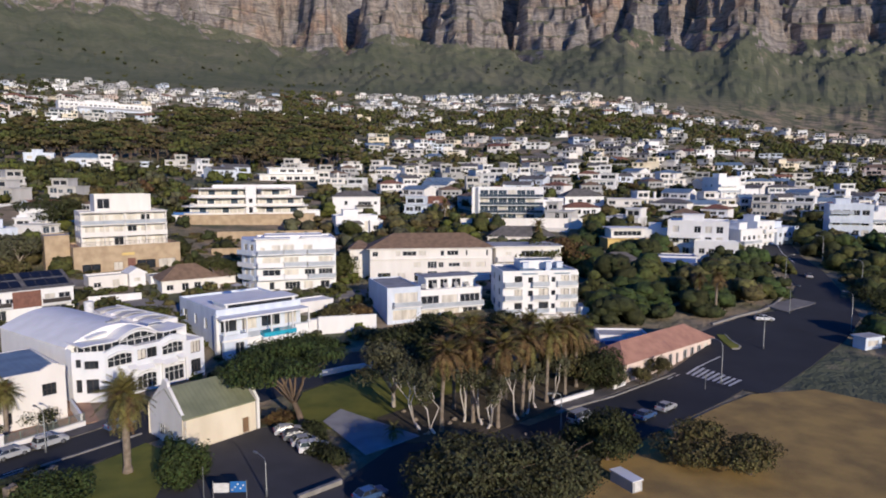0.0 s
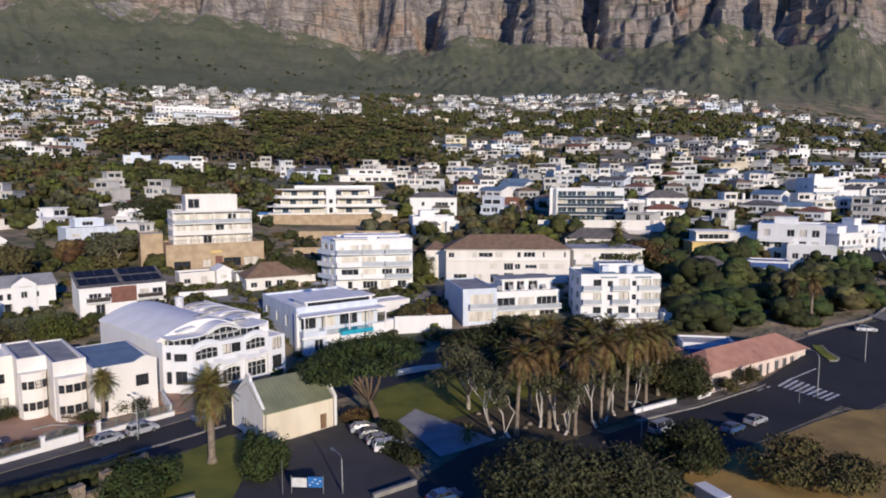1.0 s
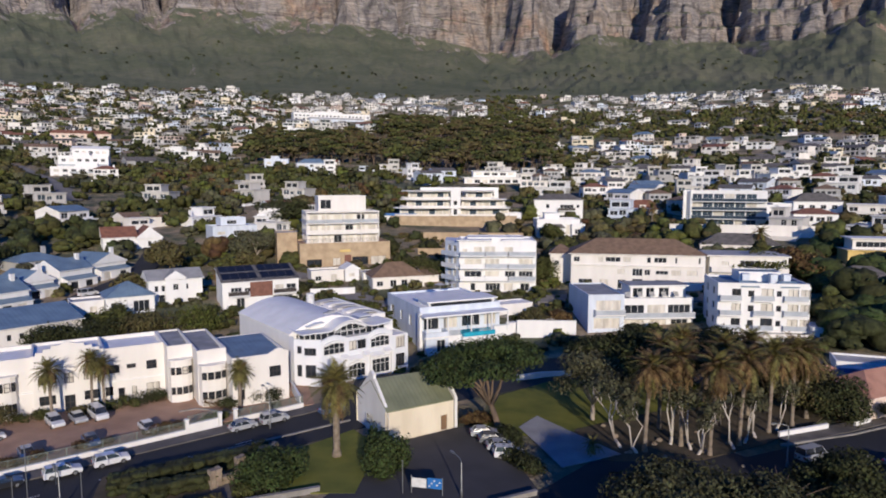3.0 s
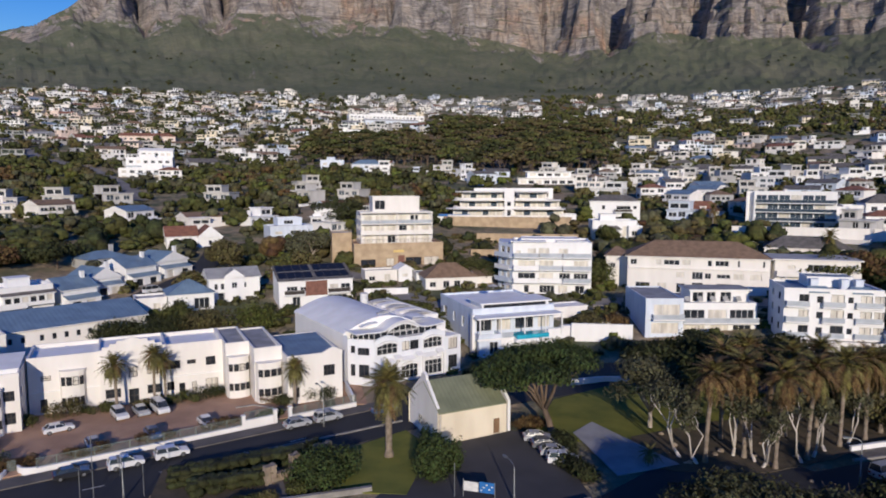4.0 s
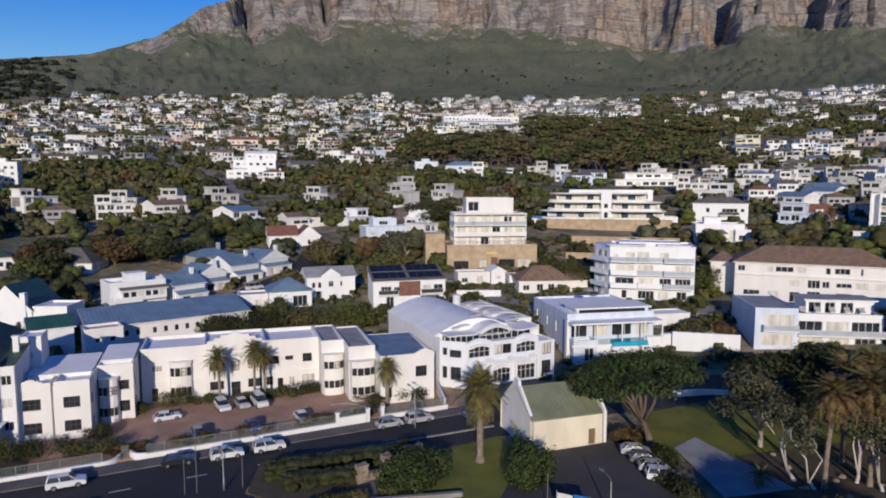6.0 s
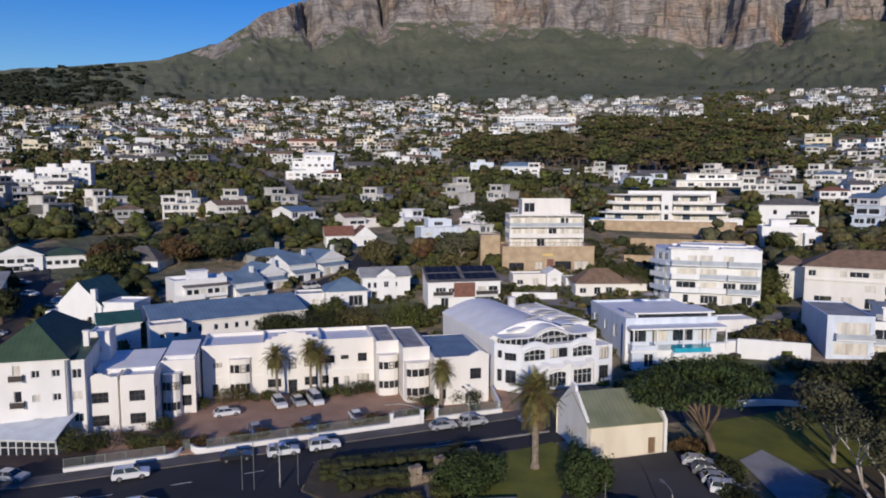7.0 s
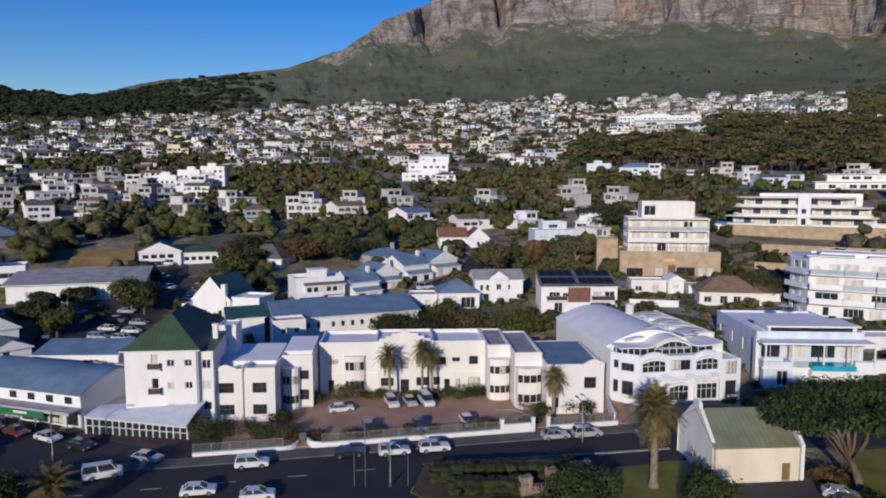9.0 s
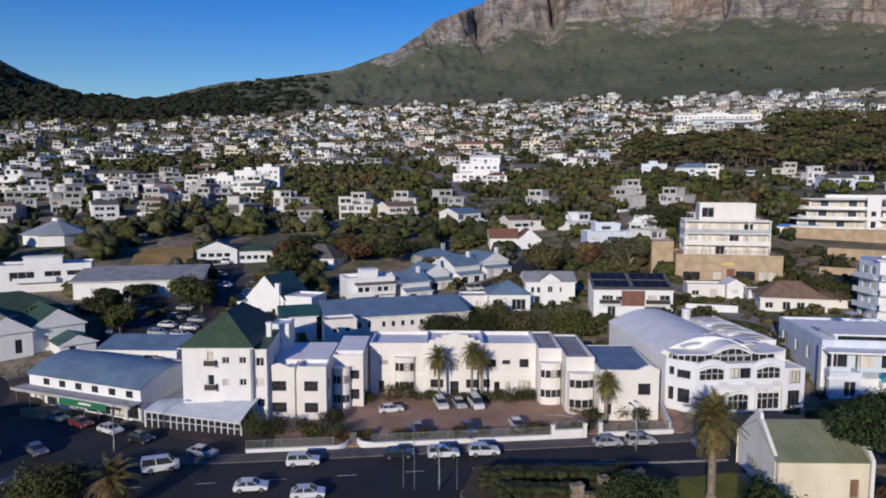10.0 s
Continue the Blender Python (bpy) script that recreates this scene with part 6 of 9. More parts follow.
glass_block()
g = Geo()
g.box(0, 0, -3, 42.8, 0.6, 5.0), g.box(-0.1, -0.1, 5.0, 42.9, 0.7, 5.2)
tagged(part("retaining_wall", g, M["warm"], m=pose(7.5, 226.8, 14.6, 0, 0, 2.4)), "long pale plastered retaining wall on the hillside", "retaining wall")
simple_house("low_house", "low house with a broad grey-brown tiled roof", 16, 212.5, 12.6, -4, [dict(at=(0, 0, 0, 22, 10, 2.2), mat="warm", holes=win(22, 1, 4, 1.6, 1.1, 0.6), roof="hip", roofmat="greytile", rise=3.2)])
simple_house("hilltop_house", "wide flat-roofed white house above the pines", -96, 350, 31.5, 20.5, [
    dict(at=(0, 0, 0, 31, 10, 3.8), mat="white2", holes={"F": grid(31, 1, 7, 3.0, 1.8, 0.8)}, roof="flat", roofmat="roofwhite", parapet=0, over=1.0),
    dict(at=(5, 2, 4.1, 24, 8, 3.2), mat="white2", holes={"F": grid(24, 1, 5, 3.2, 1.5, 0.8)}, roof="flat", roofmat="roofwhite", parapet=0, over=1.4, sink=0)])
simple_house("solar_house", "white and brick house with solar panels", -88.2, 121.7, 5.4, 45, [
    dict(at=(0, 0, 0, 17.0, 8, 6.0), mat="white2", holes={"F": [(1.8, 3.6, 2.4, 1.3, 3), (4.8, 3.7, 1.4, 1.0), (11.6, 3.6, 2.0, 1.4, 2), (14.2, 3.6, 2.2, 1.4, 2), (3.0, 0.3, 1.8, 2.2, 2), (11.0, 0.3, 4.6, 2.2, 4)]}, roof="shed", roofmat="greytile", rise=2.6, over=0.3)])
solar_root = [o for o in scene.objects if o.name.startswith("solar_house")][0]
g = Geo()
g.box(6.0, -0.07, 2.6, 11.0, 0.01, 6.0)
part("brick_panel", g, M["brick"], solar_root)
balcony(solar_root, 1.2, 0, 3.2, 4.4, 1.2, "white2", "darkframe", 0.9)
balcony(solar_root, 11.2, 0, 3.2, 5.0, 1.2, "white2", "darkframe", 0.9)
for i in range(2):
    for k in range(2):
        for j in range(4):
            g = Geo()
            x0, t0 = 0.3 + i * 8.6 + j * 1.95, 0.12 + k * 0.45
            y0, y1 = 8.6 * t0, 8.6 * (t0 + 0.38)
            z0, z1 = 6.0 + 2.6 * t0 + 0.28, 6.0 + 2.6 * (t0 + 0.38) + 0.28
            g.face([(x0, y0, z0), (x0 + 1.85, y0, z0), (x0 + 1.85, y1, z1), (x0, y1, z1)])
            g.face([(x0, y0, z0 - 0.05), (x0 + 1.85, y0, z0 - 0.05), (x0 + 1.85, y0, z0), (x0, y0, z0)], 1)
            part("solar_panel", g, [M["solar"], M["alloy"]], solar_root)
simple_house("hip_roofed_cottage", "cream cottage with a brown hipped roof", -63.4, 147.3, 7.0, 35, [
    dict(at=(0, 0, 0, 13.2, 9, 3.2), mat="warm", holes={"F": [(1.0, 0.9, 1.6, 1.3), (4.4, 0.6, 1.6, 1.8), (7.2, 0.6, 1.6, 1.8), (10.2, 0.9, 1.6, 1.3)]}, roof="hip", roofmat="browntile", rise=3.2),
    dict(at=(14.0, 3, 0, 4.0, 6, 2.6), mat="warm", roof="shed", roofmat="browntile", rise=1.6)])
simple_house("white_outbuilding", "small white gabled outbuilding beside a yard", -72.8, 151.5, 8.0, 40, [
    dict(at=(0, 0, 0, 3.6, 5, 3.4), mat="white2", holes={"F": [(1.0, 1.4, 1.5, 0.9)]}, roof="gable", roofmat="roofwhite", rise=1.3, ridge="y"),
    dict(at=(-8.5, 1, 0, 8.3, 5, 2.8), mat="warm", holes={"F": [(1, 0.6, 1.6, 1.2), (5, 0.4, 1.6, 1.8)]}, roof="flat", roofmat="roofflat"),
    dict(at=(4.5, -1, 0, 6.0, 5, 2.2), mat="white2", holes={}, roof="flat", roofmat="roofgrey", parapet=0.2)])
simple_house("blue_roofed_house", "white house with a hipped blue-grey sheet roof", -106.8, 108.0, 5.6, 50, [
    dict(at=(0, 0, 0, 9.4, 9, 3.9), mat="white2", holes={"F": [(1.0, 0.6, 2.2, 2.2), (5.2, 0.5, 3.2, 2.4, 3)]}, roof="hip", roofmat="slate", rise=2.7),
    dict(at=(-6.5, 1.5, 0, 6.3, 6, 3.0), mat="white", holes={"F": [(3.6, 0.4, 1.4, 1.8)]}, roof="flat", roofmat="roofflat")])
simple_house("gabled_white_house", "white double-storey house with stepped gables", -103.9, 117.2, 6.3, 50, [
    dict(at=(0, 0, 0, 11.4, 8, 5.6), mat="white2", holes={"F": [(1.2, 3.0, 0.8, 1.4, 1), (2.6, 3.0, 0.8, 1.4, 1), (4.0, 3.0, 0.8, 1.4, 1), (7.5, 3.2, 0.9, 1.2, 1), (2, 0.5, 2.5, 1.8)]}, roof="gable", roofmat="roofgrey", rise=2.0),
    dict(at=(3.4, -0.4, 0, 4.4, 4, 6.0), mat="white2", holes={"F": [(1.6, 3.2, 1.2, 1.4)]}, roof="gable", roofmat="roofgrey", rise=1.6, ridge="y", over=0.1)])
simple_house("long_guest_house", "long cream guest house under a blue-grey sheet roof", -113.0, 75.5, 2.9, 66, [
    dict(at=(-5.0, 0, 0, 29.6, 9, 4.6), mat="warm", holes={"F": [(6.0 + 2.0 * i + (1.0 if i > 1 else 0), 2.4, 0.8, 1.2, 1) for i in range(11)]}, roof="shed", roofmat="slate", rise=2.2, over=0.5),
    dict(at=(-6.2, -4.6, 0, 6.2, 4.4, 5.0), mat="warm", holes={"F": [(1.6, 2.9, 0.9, 0.9, 1), (4.0, 2.9, 0.9, 0.9, 1)]}, roof="flat", roofmat="roofflat"),
    dict(at=(-14, 2, 0, 7, 7, 5.2), mat="white2", holes={"F": [(1, 3, 1.2, 1.2)]}, roof="gable", roofmat="teal", rise=1.8, ridge="x")])
simple_house("gabled_house", "white house with a dark teal gabled roof", -141.0, 66.2, 5.0, 32, [
    dict(at=(0, 0, 0, 9.0, 11, 4.2), mat="white2", holes={"F": [(1.2, 0.6, 2.0, 1.4, 3), (6.0, 0.8, 1.2, 1.2, 1)]}, roof="gable", roofmat="teal", rise=5.0, ridge="y", over=0.3),
    dict(at=(9.0, 0.6, 0, 6.5, 7, 4.4), mat="white2", holes={"F": [(1.5, 1.6, 1.6, 1.2)]}, roof="flat", roofmat="roofwhite"),
    dict(at=(-3.4, 1.0, 0, 3.4, 7, 2.6), mat="white2", holes={"F": [(0.8, 0.4, 1.2, 1.8)]}, roof="flat", roofmat="roofwhite", parapet=0.3),
    dict(at=(7.2, -0.5, 0, 1.0, 1.0, 7.6), mat="white2", roof="flat", parapet=0.1)])
simple_house("veranda_house", "white double-storey house with a glazed veranda", -130.4, 85.6, 5.8, 70, [
    dict(at=(0, 0, 0, 11.4, 8, 6.2), mat="white2", holes={"F": [(2.4 + 1.45 * i, 3.4, 1.2, 1.4, 1) for i in range(6)] + [(2, 0.5, 2, 1.8), (6, 0.5, 3, 1.8, 3)]}, roof="flat", roofmat="roofwhite", parapet=0.8),
    dict(at=(2.0, -1.2, 3.0, 9.2, 1.2, 2.2), mat="white2", holes={"F": [(0.3 + 1.5 * i, 0.7, 1.2, 1.2, 1) for i in range(6)]}, roof="shed", roofmat="greytile", rise=0.6, sink=0)])
for k, (x, y, r, w, hh) in enumerate(((-126.5, 98.2, 81, 7.9, 4.4), (-130.0, 108.0, 81, 7.7, 4.0), (-129.3, 117.8, 86, 8.8, 4.6), (-129.6, 128.0, 85, 9.6, 4.2))):
    simple_house("terrace_cottage", "white terrace cottage with a blue sheet roof and chimney", x, y, ground(x, y) - 0.3, r, [
        dict(at=(0, 0, 0, w, 9, hh), mat="white2", holes={"F": [(1.0, 0.4, 1.2, 2.0, 1), (w / 2, 0.9, 1.8, 1.4)], "R": [(2, 0.8, 1.2, 1.3)]}, roof="gable", roofmat="slate", rise=2.4, ridge="xyxy"[k], over=0.35),
        dict(at=(w - 1.6, 3.2, hh, 0.8, 0.8, 3.2), mat="white2", roof="flat", parapet=0.1, sink=0),
        dict(at=(0.4, -2.0, 0, w - 0.8, 2.0, 2.3), mat="white2", holes={"F": [(0.8, 0.2, 2.0, 1.8, 1), (w - 4.0, 0.2, 2.0, 1.8, 1)]}, roof="shed", roofmat="slate", rise=0.8, over=0.2)])
simple_house("long_shop", "long low shop with a grey sheet roof", -174.7, 38.6, 7.2, 60, [
    dict(at=(0, 0, 0, 28.4, 11, 4.2), mat="white2", holes={"F": [(12.0, 0.2, 1.2, 3.2, 1), (18, 0.2, 1.2, 3.2, 1), (24, 0.2, 1.2, 3.2, 1), (4, 1.2, 2.0, 1.5)]}, roof="shed", roofmat="roofgrey", rise=2.2, over=0.8)])
simple_house("flat_roofed_shops", "white flat-roofed shops with open upper screens", -191.0, 22.0, 8.0, 72, [
    dict(at=(0, 0, 0, 24, 9, 6.2), mat="white2", holes={"F": [(1.5, 3.6, 2.0, 1.5), (6.5, 3.0, 5.2, 2.2, 3), (13.8, 3.8, 3.6, 1.4, 2), (18.6, 3.9, 4.0, 1.3, 2)]}, roof="flat", roofmat="roofflat", parapet=0.7),
    dict(at=(-14, 3, 0, 13.5, 9, 7.4), mat="white2", holes={"F": grid(13.5, 2, 4, 1.4, 1.4)}, roof="gable", roofmat="teal", rise=2.4)])
simple_house("clubhouse", "white clubhouse with green sheet roofs by a lawn", -193.2, 75.1, 10.5, 64, [
    dict(at=(0, 0, 0, 11.0, 9, 4.6), mat="white2", holes={"F": [(0.8 + 2.2 * i, 2.6, 1.7, 1.2, 1) for i in range(4)] + [(1, 0.5, 8, 1.4, 5)]}, roof="gable", roofmat="green", rise=2.6, ridge="y"),
    dict(at=(11.0, 1.0, 0, 10.5, 9, 4.0), mat="white2", holes={"F": [(0.8 + 1.9 * i, 1.6, 1.4, 1.2, 1) for i in range(5)]}, roof="hip", roofmat="green", rise=2.0)])
simple_house("gabled_church_hall", "white hall with several green gabled roofs", -139.5, 16.5, 3.0, 94, [
    dict(at=(0, 0, 0, 8.0, 14, 5.0), mat="white2", holes={"F": [(1.4, 1.0, 1.2, 2.6, 1), (5.2, 1.0, 1.2, 2.6, 1)]}, roof="gable", roofmat="greenpale", rise=3.0, ridge="y"),
    dict(at=(8.0, 1.0, 0, 9.0, 12, 5.0), mat="white2", holes={"F": [(2, 1.2, 1.0, 2.2, 1), (5.8, 1.2, 1.0, 2.2, 1)]}, roof="gable", roofmat="green", rise=3.2, ridge="y"),
    dict(at=(-14, 4, 0, 14, 14, 5.4), mat="white2", holes={}, roof="hip", roofmat="green", rise=3.4),
    dict(at=(0, 13, 0, 18, 14, 6.0), mat="white2", holes={}, roof="hip", roofmat="green", rise=3.6),
    dict(at=(11, -5, 0, 6, 6, 2.4), mat="white2", holes={"F": [(1.5, 0.4, 1.2, 1.6, 1)]}, roof="gable", roofmat="teal", rise=1.6, ridge="y")])


def octagon_hall():
    root = thing("octagonal_pavilion", "pavilion with a broad octagonal grey roof and lantern", "pavilion", pose(-252, 51, 15.2))
    n = 8
    ring = [(11 * math.cos(2 * math.pi * k / n), 11 * math.sin(2 * math.pi * k / n)) for k in range(n)]
    g = Geo()
    g.prism([(a * 0.9, b * 0.9) for a, b in ring], -2, 3.2)
    part("wall", g, M["white2"], root)
    g = Geo()
    for (a, b), (c, d) in zip(ring, ring[1:] + ring[:1]):
        g.face([(a, b, 3.0), (c, d, 3.0), (c * 0.12, d * 0.12, 7.0), (a * 0.12, b * 0.12, 7.0)])
        g.face([(c, d, 2.9), (a, b, 2.9), (a, b, 3.0), (c, d, 3.0)])
    part("roof", g, M["paleroof"], root)
    g = Geo()
    g.prism([(a * 0.12, b * 0.12) for a, b in ring], 6.9, 8.0)
    part("lantern", g, M["white2"], root)


octagon_hall()
TAKEN.append((-252.0, 51.0, 14.0))
simple_house("pink_shop", "low pale shop with a salmon tiled roof", 31.6, 103.7, 0.0, 40.4, [
    dict(at=(0, 0, 0, 28.5, 7.5, 3.4), mat="pinkwall", holes={"F": [(13.5, 0.6, 1.4, 2.0), (16.0, 0.2, 0.9, 2.3, 1), (18.5, 0.6, 1.4, 2.0), (21.0, 0.6, 1.4, 2.0), (23.5, 0.6, 1.4, 2.0), (26.0, 0.6, 1.4, 2.0)], "L": [(3, 0.8, 1.2, 1.4)]}, roof="hip", roofmat="pinktile", rise=2.6, over=0.5),
    dict(at=(-2.0, 8.0, 0, 10, 5, 3.0), mat="pinkwall", roof="hip", roofmat="pinktile", rise=1.8)])
simple_house("flat_white_annexe", "white flat-roofed annexe with a blue wall", 31.8, 122.5, 1.2, -3, [
    dict(at=(0, 0, 0, 9.5, 6, 2.2), mat="white2", roof="flat", roofmat="roofflat", parapet=0.4),
    dict(at=(0.3, -0.6, 0, 9.0, 0.6, 1.4), mat="bluepaint", roof="flat", parapet=0.1)])
simple_house("big_white_flats", "large white flats stepping down the slope", 69.8, 197.7, 10.4, -24, [
    dict(at=(0, 0, 0, 17, 12, 10.2), mat="white2", holes={"F": grid(17, 3, 5, 1.9, 2.0, 0.8, 3.2, skip=((2, 1), (0, 3))), "L": grid(12, 3, 3, 1.2, 1.5, 1.0, 3.2)}, roof="flat", roofmat="roofwhite", parapet=0.6),
    dict(at=(8, -4, 0, 12, 4, 4.4), mat="white2", holes={"F": grid(12, 1, 4, 1.6, 1.6, 1.4)}, roof="flat", roofmat="roofwhite", parapet=0.9),
    dict(at=(-10, 4, 0, 10, 9, 7.0), mat="white2", holes=win(10, 2, 3), roof="flat", roofmat="roofwhite")])
simple_house("yellow_house", "yellow and white house with a flat roof", 52.0, 198.8, 11.2, 5, [
    dict(at=(0, 0, 0, 13.5, 8, 4.0), mat="yellow", holes={"F": [(1.0, 1.0, 2.6, 1.4, 3), (5, 1.0, 2.6, 1.4, 3), (9, 1.0, 3.0, 1.4, 3)]}, roof="flat", roofmat="roofflat", parapet=0),
    dict(at=(1.5, 1.5, 4.3, 10.5, 6, 2.8), mat="warm", holes={"F": [(0.8, 0.6, 8.8, 1.5, 6)]}, roof="flat", roofmat="roofwhite", parapet=0, over=0.8, sink=0)])
simple_house("grey_roofed_bungalow", "white bungalow with a grey tiled roof", 43.5, 173.4, 8.4, -2, [
    dict(at=(0, 0, 0, 12, 8, 3.0), mat="white2", holes={"F": [(1, 0.8, 2.2, 1.3), (5, 0.4, 2.4, 2.0), (9, 0.8, 2, 1.3)]}, roof="hip", roofmat="greytile", rise=2.4)])
simple_house("blue_fronted_shop", "low shop with a bright blue front", 61.4, 182.0, 8.8, -14, [
    dict(at=(0, 0, 0, 11, 7, 3.0), mat="white2", holes={"F": [(1, 0.3, 2.4, 1.2), (6, 0.3, 3.0, 1.2)]}, roof="flat", roofmat="bluepaint", parapet=0.4),
    dict(at=(0.2, -0.5, 1.6, 10.4, 0.5, 1.2), mat="bluepaint", roof="flat", parapet=0.1, sink=0)])
simple_house("white_villas", "white villas joined along the coast road", 95.7, 205.4, 10.2, 33, [
    dict(at=(0, 0, 0, 12, 10, 7.0), mat="white2", holes=win(12, 2, 4), roof="flat", roofmat="roofwhite"),
    dict(at=(12, 2, 0, 10, 10, 9.0), mat="white2", holes=win(10, 3, 3, z0=0.8, step=2.8), roof="flat", roofmat="roofwhite"),
    dict(at=(22, 1, 0, 13, 10, 6.6), mat="bluewhite", holes=win(13, 2, 4), roof="flat", roofmat="roofwhite")], "villa")
simple_house("white_corner_block", "white corner block with stepped terraces", 131.8, 311.5, 21.0, 25, [
    dict(at=(0, 0, 0, 14, 10, 12.6), mat="white2", holes=win(14, 3, 3, z0=1.2, step=3.6), roof="flat", roofmat="roofwhite"),
    dict(at=(14, -1, 0, 12, 10, 7.0), mat="white2", holes=win(12, 2, 3), roof="flat", roofmat="roofwhite")], "apartment building")
simple_house("coast_flats", "pale flats with balconies above the coast road", 133, 222, 10.2, -20, [
    dict(at=(0, 0, 0, 13, 10, 14.5), mat="bluewhite", holes=win(13, 4, 4, 2.2, 1.8, 1.0, 3.4), roof="flat", roofmat="roofwhite"),
    dict(at=(13.5, 3, 0, 12, 10, 12), mat="white2", holes=win(12, 3, 4, 2.0, 1.8, 1.0, 3.4), roof="flat", roofmat="roofwhite")], "apartment building")
simple_house("grey_hipped_house", "white house with a grey hipped roof on the hill", 52.4, 274, 20.8, 8, [
    dict(at=(0, 0, 0, 17, 10, 5.2), mat="white2", holes=win(17, 1, 4, 2.0, 1.6, 2.4), roof="hip", roofmat="greytile", rise=3.2),
    dict(at=(-7, 1, 0, 7, 8, 4.0), mat="white2", holes=win(7, 1, 2, 1.4, 1.4, 1.4), roof="flat", roofmat="roofwhite")])
simple_house("red_gabled_house", "white house with a red tiled gable roof", -151, 153, 13.2, 50, [
    dict(at=(0, 0, 0, 9, 9, 4.0), mat="white2", holes=win(9, 1, 2), roof="gable", roofmat="redtile", rise=3.0, ridge="x"),
    dict(at=(9, -1, 0, 7, 10, 3.6), mat="white2", holes={"F": [(3, 1, 1, 1.6, 1)]}, roof="gable", roofmat="redtile", rise=3.4, ridge="y")])
simple_house("flat_grey_house", "grey flat-roofed modern house with dark windows", -129.5, 175, 13.8, 50, [
    dict(at=(0, 0, 0, 14, 9, 5.4), mat="bluewhite", holes={"F": [(6.5, 2.8, 3.6, 1.4, 4), (1.5, 3.0, 2.4, 1.0), (2, 0.4, 3, 1.8, 2)]}, roof="flat", roofmat="roofwhite", parapet=0.4),
    dict(at=(3, 2, 5.8, 8, 6, 2.0), mat="bluewhite", holes={"F": [(2, 0.4, 3, 1.2, 3)]}, roof="flat", roofmat="roofwhite", sink=0)])
simple_house("blue_hipped_house", "white hillside house with a blue-grey hipped roof", -204, 358.8, 38.8, 24, [
    dict(at=(0, 0, 0, 19, 10, 5.4), mat="bluewhite", holes={"F": [(2.2, 3.0, 3, 1.4, 3), (8, 3.0, 3, 1.4, 3), (14, 3.0, 3, 1.4, 3), (2, 0.2, 4, 1.8, 3), (9, 0.2, 6, 1.8, 4)]}, roof="hip", roofmat="slate", rise=2.8)])
simple_house("flat_hillside_house", "pale green-white flat-roofed hillside house", -224, 355, 39.6, 26, [
    dict(at=(0, 0, 0, 14.5, 9, 6.8), mat="bluewhite", holes=win(14.5, 2, 3, 2.4, 1.6), roof="flat", roofmat="roofflat")])
simple_house("long_red_roofed_school", "long pale building with a red tiled roof", -443, 400, 64.5, 38.6, [
    dict(at=(0, 0, 0, 45, 10, 5.5), mat="pinkwall", holes={"F": grid(45, 1, 10, 2.0, 1.6, 2.4)}, roof="hip", roofmat="redtile", rise=2.8)], "school")
simple_house("white_cascade_house", "large white house cascading in terraces", -297, 269, 34.6, 40, [
    dict(at=(0, 0, 0, 30, 8, 6), mat="white2", holes={"F": grid(30, 2, 7, 2.4, 1.5, 0.8, 2.8)}, roof="flat", roofmat="roofwhite"),
    dict(at=(3, 7, 4, 24, 9, 8), mat="white2", holes={"F": grid(24, 2, 6, 2.0, 1.5, 2.4, 2.8)}, roof="flat", roofmat="roofwhite"),
    dict(at=(9, 15, 8, 18, 9, 8.5), mat="white2", holes={"F": grid(18, 1, 5, 2.0, 1.6, 5.6)}, roof="gable", roofmat="roofwhite", rise=1.6)], "villa")
simple_house("white_cascade_flats", "white cubic flats stepping up the hill", -370, 151.8, 30.8, 49.5, [
    dict(at=(0, 0, 0, 12, 9, 8), mat="white2", holes=win(12, 2, 4), roof="flat", roofmat="roofwhite"),
    dict(at=(12, 3, 0, 12, 9, 11), mat="white2", holes=win(12, 3, 4), roof="flat", roofmat="roofwhite"),
    dict(at=(24, 5, 0, 13, 9, 13), mat="white2", holes=win(13, 4, 4), roof="flat", roofmat="roofwhite")], "apartment building")
simple_house("long_white_school", "long white three-storey building high on the slope", -363, 637, 92.8, 41, [
    dict(at=(0, 6, 0, 86, 12, 13.4), mat="white2", holes={"F": grid(86, 2, 20, 2.4, 1.8, 6.0, 3.6)}, roof="flat", roofmat="roofwhite"),
    dict(at=(16, -2, 0, 60, 8, 6.8), mat="bluewhite", holes={"F": grid(60, 1, 12, 2.4, 1.8, 2.6)}, roof="gable", roofmat="roofflat", rise=2.0)], "school")
simple_house("long_white_hall", "long white hall above the pine wood", -314, 532, 71.0, 37.6, [
    dict(at=(0, 0, 0, 46, 12, 7.6), mat="white2", holes={"F": grid(46, 1, 9, 2.4, 1.8, 3.0)}, roof="flat", roofmat="roofwhite")], "school")
simple_house("grey_hipped_bungalow", "bungalow with a steep grey tiled roof among trees", -176, 97, 10.2, 33, [
    dict(at=(0, 0, 0, 12.5, 10, 2.8), mat="white2", holes=win(12.5, 1, 3), roof="hip", roofmat="greytile", rise=3.8)])

# unseen block added out of view so that its shade lies over the street
for x, y, w, hh in ((-99.0, -31.0, 19.0, 12.5),):
    simple_house("street_flats", "unseen white block added to shade the junction", x, y, 0.0, 4, [
        dict(at=(0, 0, 0, w, 13, hh), mat="white2", holes={"B": grid(w, 4, 5, 1.6, 1.6, 1.2, 3.2), "F": grid(w, 4, 5, 1.6, 1.6, 1.2, 3.2)}, roof="flat", roofmat="roofflat")], "apartment building")

